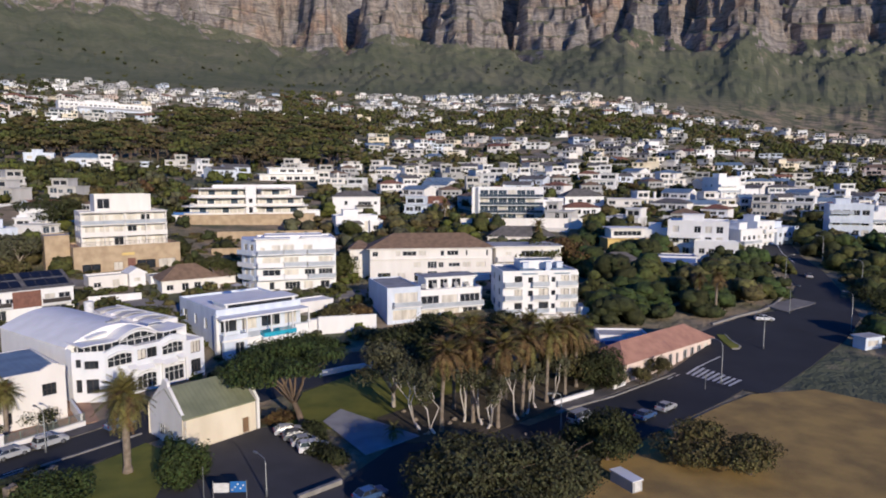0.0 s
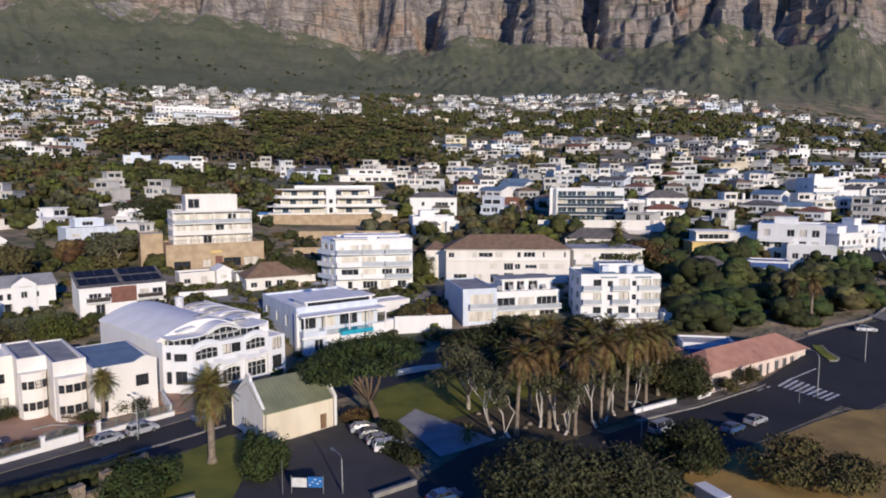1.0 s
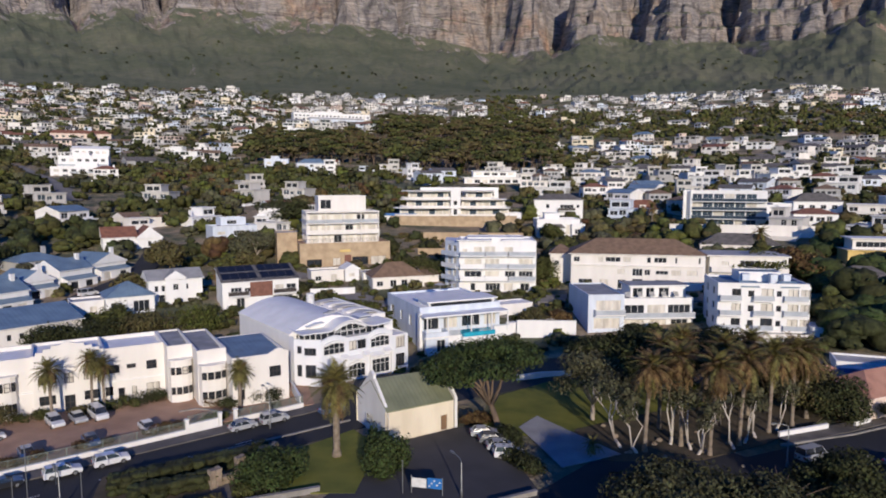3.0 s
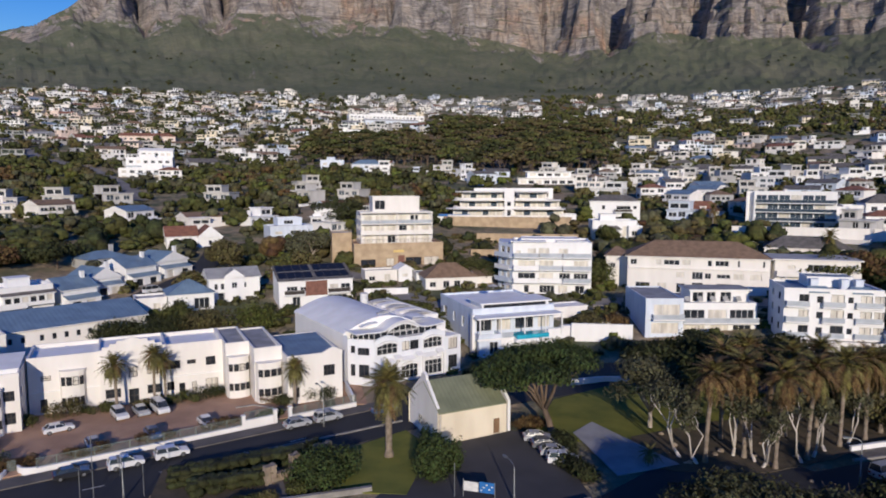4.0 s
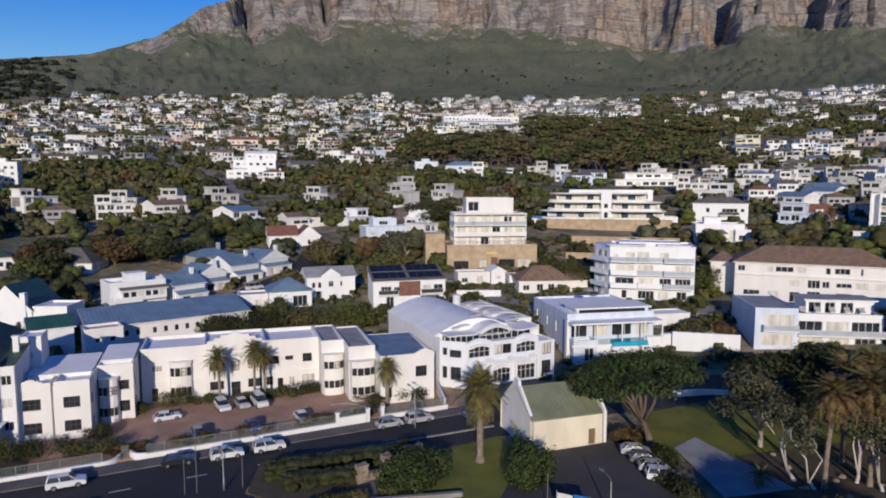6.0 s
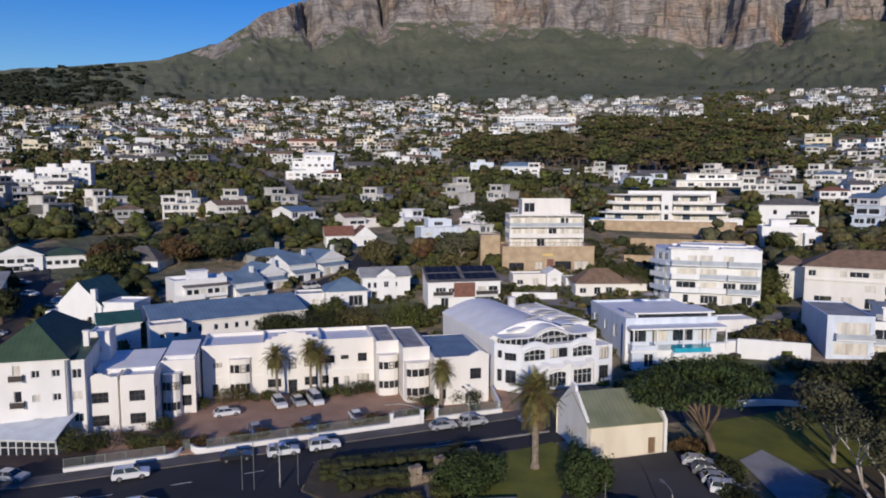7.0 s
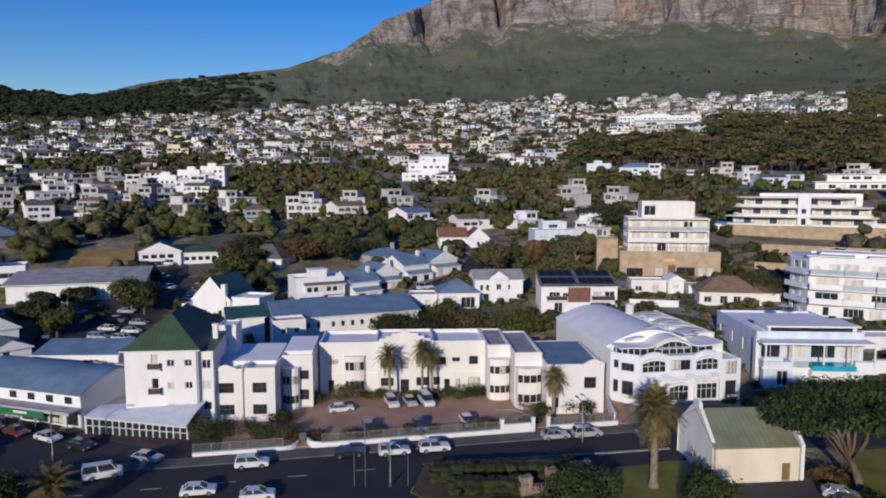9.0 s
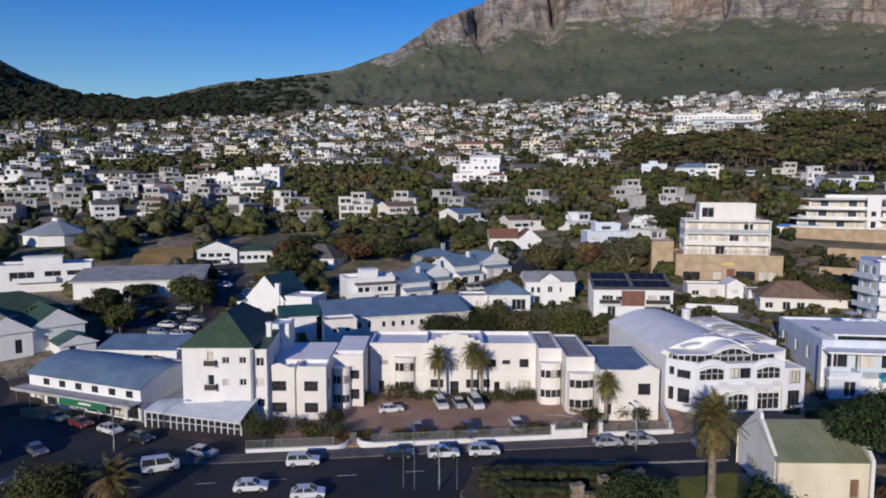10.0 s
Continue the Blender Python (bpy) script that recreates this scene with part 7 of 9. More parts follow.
# ---- plants ----
def leaf_cloud(rng, lumps, n, size, flat=0.0, ruffle=0.38):
    """n small leaf blades scattered in and on ellipsoid lumps (x, y, z, rx, ry, rz). Returns vertices, four a blade."""
    lumps = np.array(lumps, float)
    vol = (lumps[:, 3] * lumps[:, 4] * lumps[:, 5]) ** 0.67
    k = rng.choice(len(lumps), n, p=vol / vol.sum())
    v = rng.normal(size=(n, 3))
    v /= np.linalg.norm(v, axis=1)[:, None]
    r = np.clip(1 - np.abs(rng.normal(0, 0.22, n)), 0.25, 1.0)[:, None] * (1 + 0.12 * rng.normal(size=(n, 1)))
    c = lumps[k, :3] + v * lumps[k, 3:] * r
    nrm = v + rng.normal(0, ruffle, (n, 3))
    nrm[:, 2] += flat
    nrm /= np.linalg.norm(nrm, axis=1)[:, None]
    t = np.cross(nrm, rng.normal(size=(n, 3)))
    t /= np.linalg.norm(t, axis=1)[:, None]
    b = np.cross(nrm, t)
    s = (size * (0.6 + 0.8 * rng.random(n)))[:, None]
    a = s * (0.45 + 0.3 * rng.random((n, 1)))
    quad = np.stack([c - t * s - b * a * 0.3, c - b * a, c + t * s + b * a * 0.2, c + b * a], 1)
    return quad.reshape(-1, 3)


def ball_quads(seg):
    """A cube blown up to a unit ball: shared vertices and quads."""
    seen, v, f = {}, [], []

    def at(p):
        key = tuple(round(c, 4) for c in p)
        if key not in seen:
            seen[key] = len(v)
            v.append(np.array(p) / np.linalg.norm(p))
        return seen[key]

    for axis in range(3):
        for side in (-1.0, 1.0):
            for i in range(seg):
                for j in range(seg):
                    quad = []
                    for a, b in ((i, j), (i + 1, j), (i + 1, j + 1), (i, j + 1)):
                        p = [0.0, 0.0, 0.0]
                        p[axis], p[(axis + 1) % 3], p[(axis + 2) % 3] = side, 2 * a / seg - 1, 2 * b / seg - 1
                        quad.append(at(p))
                    f.append(quad if side > 0 else quad[::-1])
    return np.array(v), np.array(f, np.int32)


BALLS = {1: ball_quads(1), 2: ball_quads(2), 3: ball_quads(3)}


def leafy(rng, lumps, seg, n, size, core=0.84):
    """A crown of uneven leaf masses with loose blades round them: vertices and quads."""
    ball, quads = BALLS[seg]
    vs, fs, k = [], [], 0
    for x, y, z, a, b, c in lumps:
        t = rng.random() * 6.283
        turn = np.array(((math.cos(t), -math.sin(t), 0), (math.sin(t), math.cos(t), 0), (0, 0, 1)))
        v = (ball @ turn.T) * (core * (1 + rng.normal(0, 0.16, (len(ball), 1))))
        vs.append(v * np.array((a, b, c)) + np.array((x, y, z)))
        fs.append(quads + k)
        k += len(ball)
    if n:
        v = leaf_cloud(rng, lumps, n, size, 0.0, 0.45)
        vs.append(v)
        fs.append(np.arange(len(v), dtype=np.int32).reshape(-1, 4) + k)
    return np.concatenate(vs), np.concatenate(fs)


def joined_quads(name, pieces, mats):
    """One smooth-shaded mesh of many (vertices, quads) pieces."""
    vs, fs, k = [], [], 0
    for v, f in pieces:
        vs.append(v)
        fs.append(f + k)
        k += len(v)
    v, f = np.concatenate(vs), np.concatenate(fs)
    me = bpy.data.meshes.new(name)
    me.vertices.add(len(v))
    me.vertices.foreach_set("co", np.asarray(v, np.float32).ravel())
    me.loops.add(f.size)
    me.loops.foreach_set("vertex_index", np.asarray(f, np.int32).ravel())
    me.polygons.add(len(f))
    me.polygons.foreach_set("loop_start", np.arange(0, f.size, 4, dtype=np.int32))
    me.polygons.foreach_set("use_smooth", np.ones(len(f), bool))
    for m in mats:
        me.materials.append(m)
    me.update(calc_edges=True)
    return me


def quads_mesh(name, v, mats, slots=None):
    n = len(v) // 4
    me = bpy.data.meshes.new(name)
    me.vertices.add(n * 4)
    me.vertices.foreach_set("co", np.asarray(v, np.float32).ravel())
    me.loops.add(n * 4)
    me.loops.foreach_set("vertex_index", np.arange(n * 4, dtype=np.int32))
    me.polygons.add(n)
    me.polygons.foreach_set("loop_start", np.arange(0, n * 4, 4, dtype=np.int32))
    for m in mats:
        me.materials.append(m)
    if slots is not None:
        me.polygons.foreach_set("material_index", np.asarray(slots, np.int32))
    me.update(calc_edges=True)
    return me


def crown_lumps(rng, n, w, h, z, dome=0.6):
    """Lumps that fill a crown w wide and h high above z."""
    out = []
    for i in range(n):
        a, r = rng.random() * 6.283, (rng.random() ** 0.55) * 0.5
        s = (0.17 + 0.15 * rng.random()) * (16 / max(n, 10)) ** 0.42
        x, y = math.cos(a) * r * w * 0.82, math.sin(a) * r * w * 0.82
        top = h * (1 - dome * (2 * r) ** 2 * 0.7)
        zz = z + top * (0.35 + 0.6 * rng.random()) - s * h * 0.3
        out.append((x, y, zz, s * w, s * w, s * h * (0.9 + 0.3 * rng.random())))
    return out


def tree(name, label, x, y, height, width, crown_h, leaf="mid", bark="bark", n=3200, size=0.4, limbs=6, lumps=16, seed=1, lean=(0, 0), trunk_r=0.3, z=None, spread=0.75, flat=0.0, fork=0.35, fine=1.75, tilt=(0.0, 0.0)):
    """A broad-leaved tree: tapered trunk, limbs that reach into the crown, and a crown of many leaf blades."""
    rng = np.random.default_rng(seed)
    root = thing(name, label, "tree", pose(x, y, ground(x, y) if z is None else z))
    base = height - crown_h
    g = Geo()
    fz = max(0.5, height * fork)
    top = vec(lean[0] * 0.4, lean[1] * 0.4, fz)
    g.tube([(0, 0, -0.5), (0, 0, 0.1), (lean[0] * 0.15, lean[1] * 0.15, fz * 0.5), top], [trunk_r * 1.5, trunk_r * 1.15, trunk_r, trunk_r * 0.85], 9)
    for i in range(limbs):
        a = 6.283 * (i + 0.6 * rng.random()) / limbs
        r = width * 0.5 * spread * (0.45 + 0.55 * rng.random())
        end = vec(lean[0] + math.cos(a) * r, lean[1] + math.sin(a) * r, base + crown_h * (0.35 + 0.3 * rng.random()))
        mid1 = top.lerp(end, 0.4) + vec(rng.normal() * 0.4, rng.normal() * 0.4, crown_h * 0.06)
        mid2 = top.lerp(end, 0.75) + vec(rng.normal() * 0.3, rng.normal() * 0.3, crown_h * 0.05)
        rr = trunk_r * (0.45 + 0.2 * rng.random())
        g.tube([top - vec(0, 0, 0.3), mid1, mid2, end], [rr, rr * 0.75, rr * 0.5, rr * 0.2], 6)
        for j in range(2):
            e2 = mid2 + vec(rng.normal() * width * 0.1, rng.normal() * width * 0.1, crown_h * (0.15 + 0.2 * rng.random()))
            g.tube([mid1.lerp(mid2, 0.5), (mid1 + e2) / 2 + vec(0, 0, 0.2), e2], [rr * 0.45, rr * 0.3, rr * 0.1], 5)
    part("trunk", g, M[bark], root, smooth=True)
    lp = [(a + lean[0], b + lean[1], c + a * tilt[0] + b * tilt[1], d, e, f) for a, b, c, d, e, f in crown_lumps(rng, lumps, width, crown_h, base)]
    part("crown", quads_mesh("crown", leaf_cloud(rng, lp, int(n * fine * fine), size / fine, flat), [L[leaf]]), [], root)
    return root


def bush(name, label, x, y, width, depth, height, leaf="mid", n=900, size=0.28, seed=1, rot=0.0, z=None, lumps=10):
    """A shrub or clipped hedge that branches from the ground."""
    rng = np.random.default_rng(seed)
    root = thing(name, label, "shrub", pose(x, y, ground(x, y) if z is None else z, 0, 0, rot))
    lp = []
    for i in range(lumps):
        u, v = rng.random() - 0.5, rng.random() - 0.5
        s = 0.20 + 0.12 * rng.random()
        hh = height * (0.75 + 0.3 * rng.random()) * (1 - 0.5 * max(abs(u), abs(v)))
        lp.append((u * width * 0.75, v * depth * 0.75, hh * 0.5, max(s * width, 0.3) if width < 2 * depth else max(width / lumps * 1.3, 0.5), max(depth * 0.32, 0.3), hh * 0.5))
    g = Geo()
    for i in range(4):
        a = rng.random() * 6.283
        g.tube([(0, 0, -0.3), (math.cos(a) * width * 0.08, math.sin(a) * depth * 0.08, height * 0.3), (math.cos(a) * width * 0.2, math.sin(a) * depth * 0.2, height * 0.6)], [0.07, 0.05, 0.02], 5)
    part("stem", g, M["bark"], root)
    part("foliage", quads_mesh("foliage", leaf_cloud(rng, lp, int(n * 2.4), size * 0.62), [L[leaf]]), [], root)
    return root


def frond_mesh(length, droop, seed, mat):
    """A feather palm frond: an arching midrib with two rows of narrow leaflets."""
    rng = np.random.default_rng(seed)
    n = 22
    v = []
    pts = []
    for i in range(n + 1):
        t = i / n
        pts.append(Vector((length * (t - 0.12 * droop * t * t), 0, length * (0.30 * t * (1 - t) * 2 - droop * t * t))))
    for i in range(n):
        a, b = pts[i], pts[i + 1]
        w = 0.05 * (1 - i / n) + 0.012
        v += [a + vec(0, -w, 0), b + vec(0, -w * 0.9, 0), b + vec(0, w * 0.9, 0), a + vec(0, w, 0)]
        if i < 2:
            continue
        t = i / n
        ll = length * 0.19 * math.sin(math.pi * (0.12 + 0.85 * t)) * (0.85 + 0.3 * rng.random()) + 0.1
        d = (b - a).normalized()
        for s in (-1, 1):
            tip = a + d * ll * 0.75 + vec(0, s * ll * 0.75, -ll * (0.12 + 0.3 * rng.random()))
            wv = d * 0.075
            v += [a - wv, tip - wv * 0.25, tip + wv * 0.25, a + wv]
    return quads_mesh("frond", [tuple(p) for p in v], [mat])


FROND = [frond_mesh(3.1, 0.35, 1, L["palm"]), frond_mesh(3.0, 0.6, 2, L["palm"]), frond_mesh(2.8, 0.95, 3, L["palm"])]
DRY = [frond_mesh(2.9, 0.5, 4, L["dead"]), frond_mesh(2.8, 0.8, 5, L["dead"]), frond_mesh(2.6, 1.0, 6, L["dead"])]


def palm(x, y, height, label, scale=1.0, dry=0.0, seed=1, fronds=44, trunk_r=0.3, lean=0.3, z=None, dead_skirt=0):
    rng = random.Random(seed)
    root = thing("palm_tree", label, "palm tree", pose(x, y, ground(x, y) if z is None else z))
    dx, dy = rng.uniform(-lean, lean), rng.uniform(-lean, lean)
    g = Geo()
    pts, rad = [], []
    n = 18
    for i in range(n + 1):
        t = i / n
        pts.append((dx * t * t, dy * t * t, height * t - 0.3 * (i == 0)))
        flare = 1 + 0.55 * max(0, 1 - t * 9) + 0.25 * max(0, (t - 0.86) / 0.14)
        rad.append(trunk_r * flare * (1.0 if i % 2 else 0.93))
    g.tube(pts, rad, 10)
    part("trunk", g, M["palmbark"], root, smooth=True)
    top = vec(dx, dy, height + 0.1)
    for i in range(fronds):
        t = (i + 0.5) / fronds
        up = 84 - 122 * t + rng.uniform(-7, 7)
        a = i * 137.5 + rng.uniform(-12, 12)
        k = 0 if up > 35 else 1 if up > 0 else 2
        kind = DRY if rng.random() < dry * (0.5 + t) else FROND
        s = scale * rng.uniform(0.85, 1.1)
        m = Matrix.Translation(top) @ Euler((0, 0, radians(a))).to_matrix().to_4x4() @ Euler((rng.uniform(-0.25, 0.25), radians(-up), 0)).to_matrix().to_4x4() @ Matrix.Diagonal((s, s, s, 1))
        part("frond", kind[k], [], root, m=m)
    for i in range(dead_skirt):
        a = rng.uniform(0, 360)
        s = scale * rng.uniform(0.6, 0.9)
        m = Matrix.Translation(top - vec(0, 0, 0.3)) @ Euler((0, 0, radians(a))).to_matrix().to_4x4() @ Euler((0, radians(rng.uniform(48, 75)), 0)).to_matrix().to_4x4() @ Matrix.Diagonal((s, s, s, 1))
        part("dead_frond", DRY[0], [], root, m=m)
    return root


# palms of the street and the forecourt
palm(-35.3, 70.4, 8.6, "tall date palm with a full green crown on the lawn", 1.14, 0.12, 3, 96, 0.45, 0.05)
palm(-56.6, 81.4, 5.6, "stout palm with a round crown by the wall", 0.74, 0.1, 5, 64, 0.3, 0.1)
palm(-79.2, 69.2, 7.0, "slender palm before the white facade", 0.80, 0.1, 7, 60, 0.22, 0.2)
palm(-76.2, 73.4, 7.6, "slender palm before the white facade", 0.74, 0.1, 8, 56, 0.2, 0.3)
palm(-75.4, 74.8, 6.6, "slender palm before the white facade", 0.70, 0.1, 9, 50, 0.2, 0.3)
palm(61.0, 139.0, 8.5, "palm with drooping dry fronds by the coast road", 0.95, 0.6, 11, 46, 0.3, 0.3, dead_skirt=10)
palm(58.0, 141.5, 7.0, "palm with drooping dry fronds by the coast road", 0.8, 0.6, 12, 40, 0.3, 0.3, dead_skirt=10)
palm(-75.0, 20.5, 3.2, "low spreading palm at the edge of the car park", 1.05, 0.25, 13, 46, 0.35, 0.1)
palm(-5.0, 80.2, 1.0, "young palm on the gravel edge", 0.55, 0.0, 14, 22, 0.12, 0.1)
# the grove: tall palms with browned crowns
for k, (x, y, hh) in enumerate(((1.2, 83.0, 10.4), (5.6, 86.2, 10.8), (8.9, 84.2, 10.8), (12.8, 88.6, 10.6), (17.2, 94.6, 10.2), (20.6, 97.8, 10.2), (11.0, 95.6, 10.6), (3.0, 91.5, 10.8), (23.2, 102.0, 9.4), (15.4, 101.0, 10.2), (6.0, 98.5, 10.4))):
    palm(x, y, hh, "tall grove palm with a browned drooping crown", 1.12, 0.62, 20 + k, 64, 0.27, 0.6, dead_skirt=16)

# pale bare-limbed trees in the grove
for k, (x, y, hh, w, limbs, lean) in enumerate(((-1.8, 83.4, 9.5, 7.0, 3, (-1.8, 1.5)), (4.4, 86.4, 10.0, 4.6, 3, (0.3, 0.6)), (6.8, 85.4, 8.5, 4.0, 2, (-0.9, 0.5)), (12.0, 87.2, 9.0, 4.2, 2, (-1.2, 1.0)), (18.4, 96.0, 8.0, 4.0, 2, (0.8, 0.6)), (0.2, 82.2, 8.4, 4.2, 2, (-1.4, 0.4)), (7.6, 84.0, 7.6, 3.6, 3, (0.9, -0.3)), (13.6, 89.6, 8.0, 3.8, 2, (0.7, 0.5)), (15.2, 92.2, 7.4, 3.4, 2, (-0.8, 0.6)))):
    tree("grove_tree", "pale bare-limbed tree with thin grey-green foliage", x, y, hh, w, 3.6, "grey", "bleached", 300, 0.32, limbs, 6, 60 + k, lean=lean, trunk_r=0.21, fork=0.10, spread=0.8)

tree("umbrella_tree", "broad dark umbrella-shaped tree over the car park", -18.4, 86.0, 11.8, 17.0, 5.0, "deep", "bark", 8000, 0.34, 9, 44, 71, lean=(-2.6, 0.8), trunk_r=0.42, fork=0.25, flat=0.4, tilt=(0.2, 0.04))
tree("park_tree", "dense dark park tree behind the palms", -1.0, 101.0, 12.5, 19.0, 8.0, "dark", "bark", 6500, 0.42, 8, 44, 72, trunk_r=0.4)
tree("park_tree", "dense dark park tree behind the palms", 10.0, 106.0, 11.5, 16.0, 7.5, "dark", "bark", 5000, 0.42, 7, 36, 73, trunk_r=0.38)
tree("park_tree", "grey-green park tree with sparse limbs", -6.0, 92.5, 10.0, 11.0, 6.0, "grey", "palebark", 1900, 0.36, 7, 14, 74, trunk_r=0.3, fork=0.25)
tree("park_tree", "dark bushy tree at the end of the grove", 23.0, 106.0, 8.0, 11.0, 6.5, "olive", "bark", 3600, 0.38, 6, 16, 75, trunk_r=0.3)
tree("park_tree", "dark bushy tree at the end of the grove", 27.5, 102.5, 6.5, 8.0, 5.5, "dark", "bark", 2400, 0.36, 6, 12, 76, trunk_r=0.25)
tree("shade_tree", "wide dense shade tree with grey-green leaves", 4.5, 58.5, 8.4, 16.5, 7.0, "sage", "bark", 7000, 0.34, 8, 48, 77, trunk_r=0.4)
tree("shade_tree", "round shade tree with grey-green leaves", 12.5, 63.0, 8.2, 9.0, 6.5, "sage", "bark", 3600, 0.34, 7, 24, 78, trunk_r=0.35)
tree("roadside_tree", "dark bushy roadside tree beside parked cars", 21.4, 74.0, 5.8, 9.0, 5.0, "dark", "bark", 3600, 0.32, 6, 16, 79, trunk_r=0.25)
tree("roadside_tree", "low brown-green roadside tree on dry grass", 30.8, 73.0, 5.4, 8.4, 4.4, "olive", "bark", 2200, 0.32, 6, 12, 80, trunk_r=0.22)
tree("roadside_tree", "low brown-green roadside tree on dry grass", 37.0, 70.0, 4.6, 7.0, 3.8, "olive", "bark", 1600, 0.32, 6, 10, 81, trunk_r=0.22)
tree("clipped_tree", "small round clipped tree before the shop", 34.2, 103.2, 3.6, 3.0, 2.6, "olive", "bark", 700, 0.24, 4, 6, 82, trunk_r=0.1)
tree("clipped_tree", "small round clipped tree before the shop", 38.2, 106.6, 4.3, 3.8, 3.2, "olive", "bark", 800, 0.24, 4, 6, 83, trunk_r=0.1)
bush("large_shrub", "large rounded green shrub on the lawn edge", -39.6, 61.5, 7.0, 6.5, 4.6, "deep", 3200, 0.28, 91, lumps=18)
bush("large_shrub", "tall dark green shrub beside the gabled hall", -27.6, 67.4, 4.4, 4.4, 6.0, "deep", 2200, 0.28, 92, lumps=14)
bush("large_shrub", "tall dark green shrub beside the gabled hall", -30.5, 72.0, 3.2, 3.0, 4.6, "deep", 1100, 0.26, 93)
bush("shrub", "dark evergreen shrub at the car park edge", -13.0, 74.5, 3.6, 7.0, 2.2, "dark", 1300, 0.26, 94, 40)
bush("shrub", "dark evergreen shrub at the car park edge", -15.5, 81.0, 3.2, 5.0, 2.4, "dark", 1000, 0.26, 95, 40)
bush("shrub", "rough brown hedge beside the gabled hall", -21.5, 86.5, 5.0, 2.6, 1.8, "rust", 800, 0.26, 96, 40)
bush("large_shrub", "dark rounded bush near the junction", -80.0, 15.5, 8.5, 8.0, 5.6, "mid", 3000, 0.28, 97, lumps=16)
bush("shrub", "low dark bush at the junction", -86.5, 18.5, 3.6, 3.6, 2.2, "dark", 700, 0.26, 98)
for k, (x, y, w, d, hh, leaf, rot) in enumerate((
        (-82.5, 44.3, 9.5, 4.0, 3.0, "dark", 50), (-79.0, 48.6, 6.5, 3.4, 2.4, "mid", 55), (-86.2, 42.3, 5.0, 4.2, 3.4, "mid", 50), (-85.0, 65.2, 5.0, 3.4, 3.4, "olive", 48), (-81.8, 69.0, 7.0, 3.0, 1.9, "mid", 48),
        (-74.6, 76.6, 8.0, 3.2, 1.9, "mid", 48), (-71.4, 80.0, 5.0, 3.2, 2.3, "dark", 48), (-55.0, 85.2, 5.0, 3.6, 3.2, "dark", 48), (-58.6, 81.4, 3.6, 2.4, 2.0, "dark", 48), (-61.6, 81.6, 3.0, 2.2, 2.0, "rust", 48),
        (-44.6, 52.4, 7.0, 2.6, 1.5, "mid", 48), (-58.0, 75.6, 2.4, 1.6, 1.2, "mid", 48), (-42.0, 55.0, 2.4, 2.0, 1.4, "olive", 48), (-44.6, 67.5, 2.4, 2.0, 2.6, "dark", 50), (-40.6, 57.6, 2.6, 2.6, 1.7, "mid", 50),
        (-71.0, 57.3, 7.0, 2.0, 1.4, "rust", 56), (-66.3, 64.3, 6.0, 1.9, 1.3, "rust", 56), (-61.7, 70.8, 6.0, 2.0, 1.4, "rust", 56), (-75.7, 50.6, 6.0, 2.0, 1.4, "rust", 56), (-44.2, 91.0, 3.5, 1.8, 1.2, "dark", 55),
        (-77.8, 73.0, 3.5, 2.6, 1.5, "olive", 48), (-83.5, 52.0, 4.0, 2.4, 2.2, "dark", 50), (-57.4, 76.6, 4.0, 1.6, 1.3, "mid", 56), (-87.6, 60.6, 3.6, 2.6, 2.0, "mid", 48))):
    bush("garden_shrub", "clipped garden shrub along the forecourt and beds" if k < 10 or k > 19 else "low hedge in the street garden beds", x, y, w, d, hh, leaf, int(260 + 90 * w), 0.2, 110 + k, rot, z=0.03)
def clipped_hedge(x, y, length, depth, height, rot, seed):
    """A box-cut hedge: a dense leafy body with small blades on its faces."""
    rng = np.random.default_rng(seed)
    root = thing("hedge", "long clipped dark green hedge in the street garden", "hedge", pose(x, y, 0.04, 0, 0, rot))
    n = max(3, int(length / 0.9))
    lumps = [((i + 0.5 + rng.normal(0, 0.3)) * length / n - length / 2, (k - 0.5) * depth * 0.5 + rng.normal(0, 0.12), height * (0.28 + 0.48 * q + rng.normal(0, 0.05)), 0.85, depth * 0.38, height * 0.36) for i in range(n) for k in (0, 1) for q in (0, 1)]
    v, f = leafy(rng, lumps, 3, int(length * 190), 0.15, 0.92)
    v[:, 2] = np.clip(v[:, 2], -0.1, height * (1 + 0.03 * np.sin(v[:, 0] * 2)))
    part("foliage", joined_quads("foliage", [(v, f)], [L["dark"]]), [], root)
    g = Geo()
    for i in range(n):
        g.tube([((i + 0.5) * length / n - length / 2, 0, -0.2), ((i + 0.5) * length / n - length / 2, 0.05, height * 0.6)], [0.05, 0.03], 5)
    part("stem", g, M["bark"], root)


for k, (x, y, ln, dp, hh, rot) in enumerate(((-49.6, 60.4, 15.5, 2.2, 1.7, 47.5), (-47.9, 56.4, 8.6, 2.0, 1.6, 47.5), (-53.2, 55.2, 3.6, 1.6, 1.3, 47.5))):
    clipped_hedge(x, y, ln, dp, hh, rot, 300 + k)
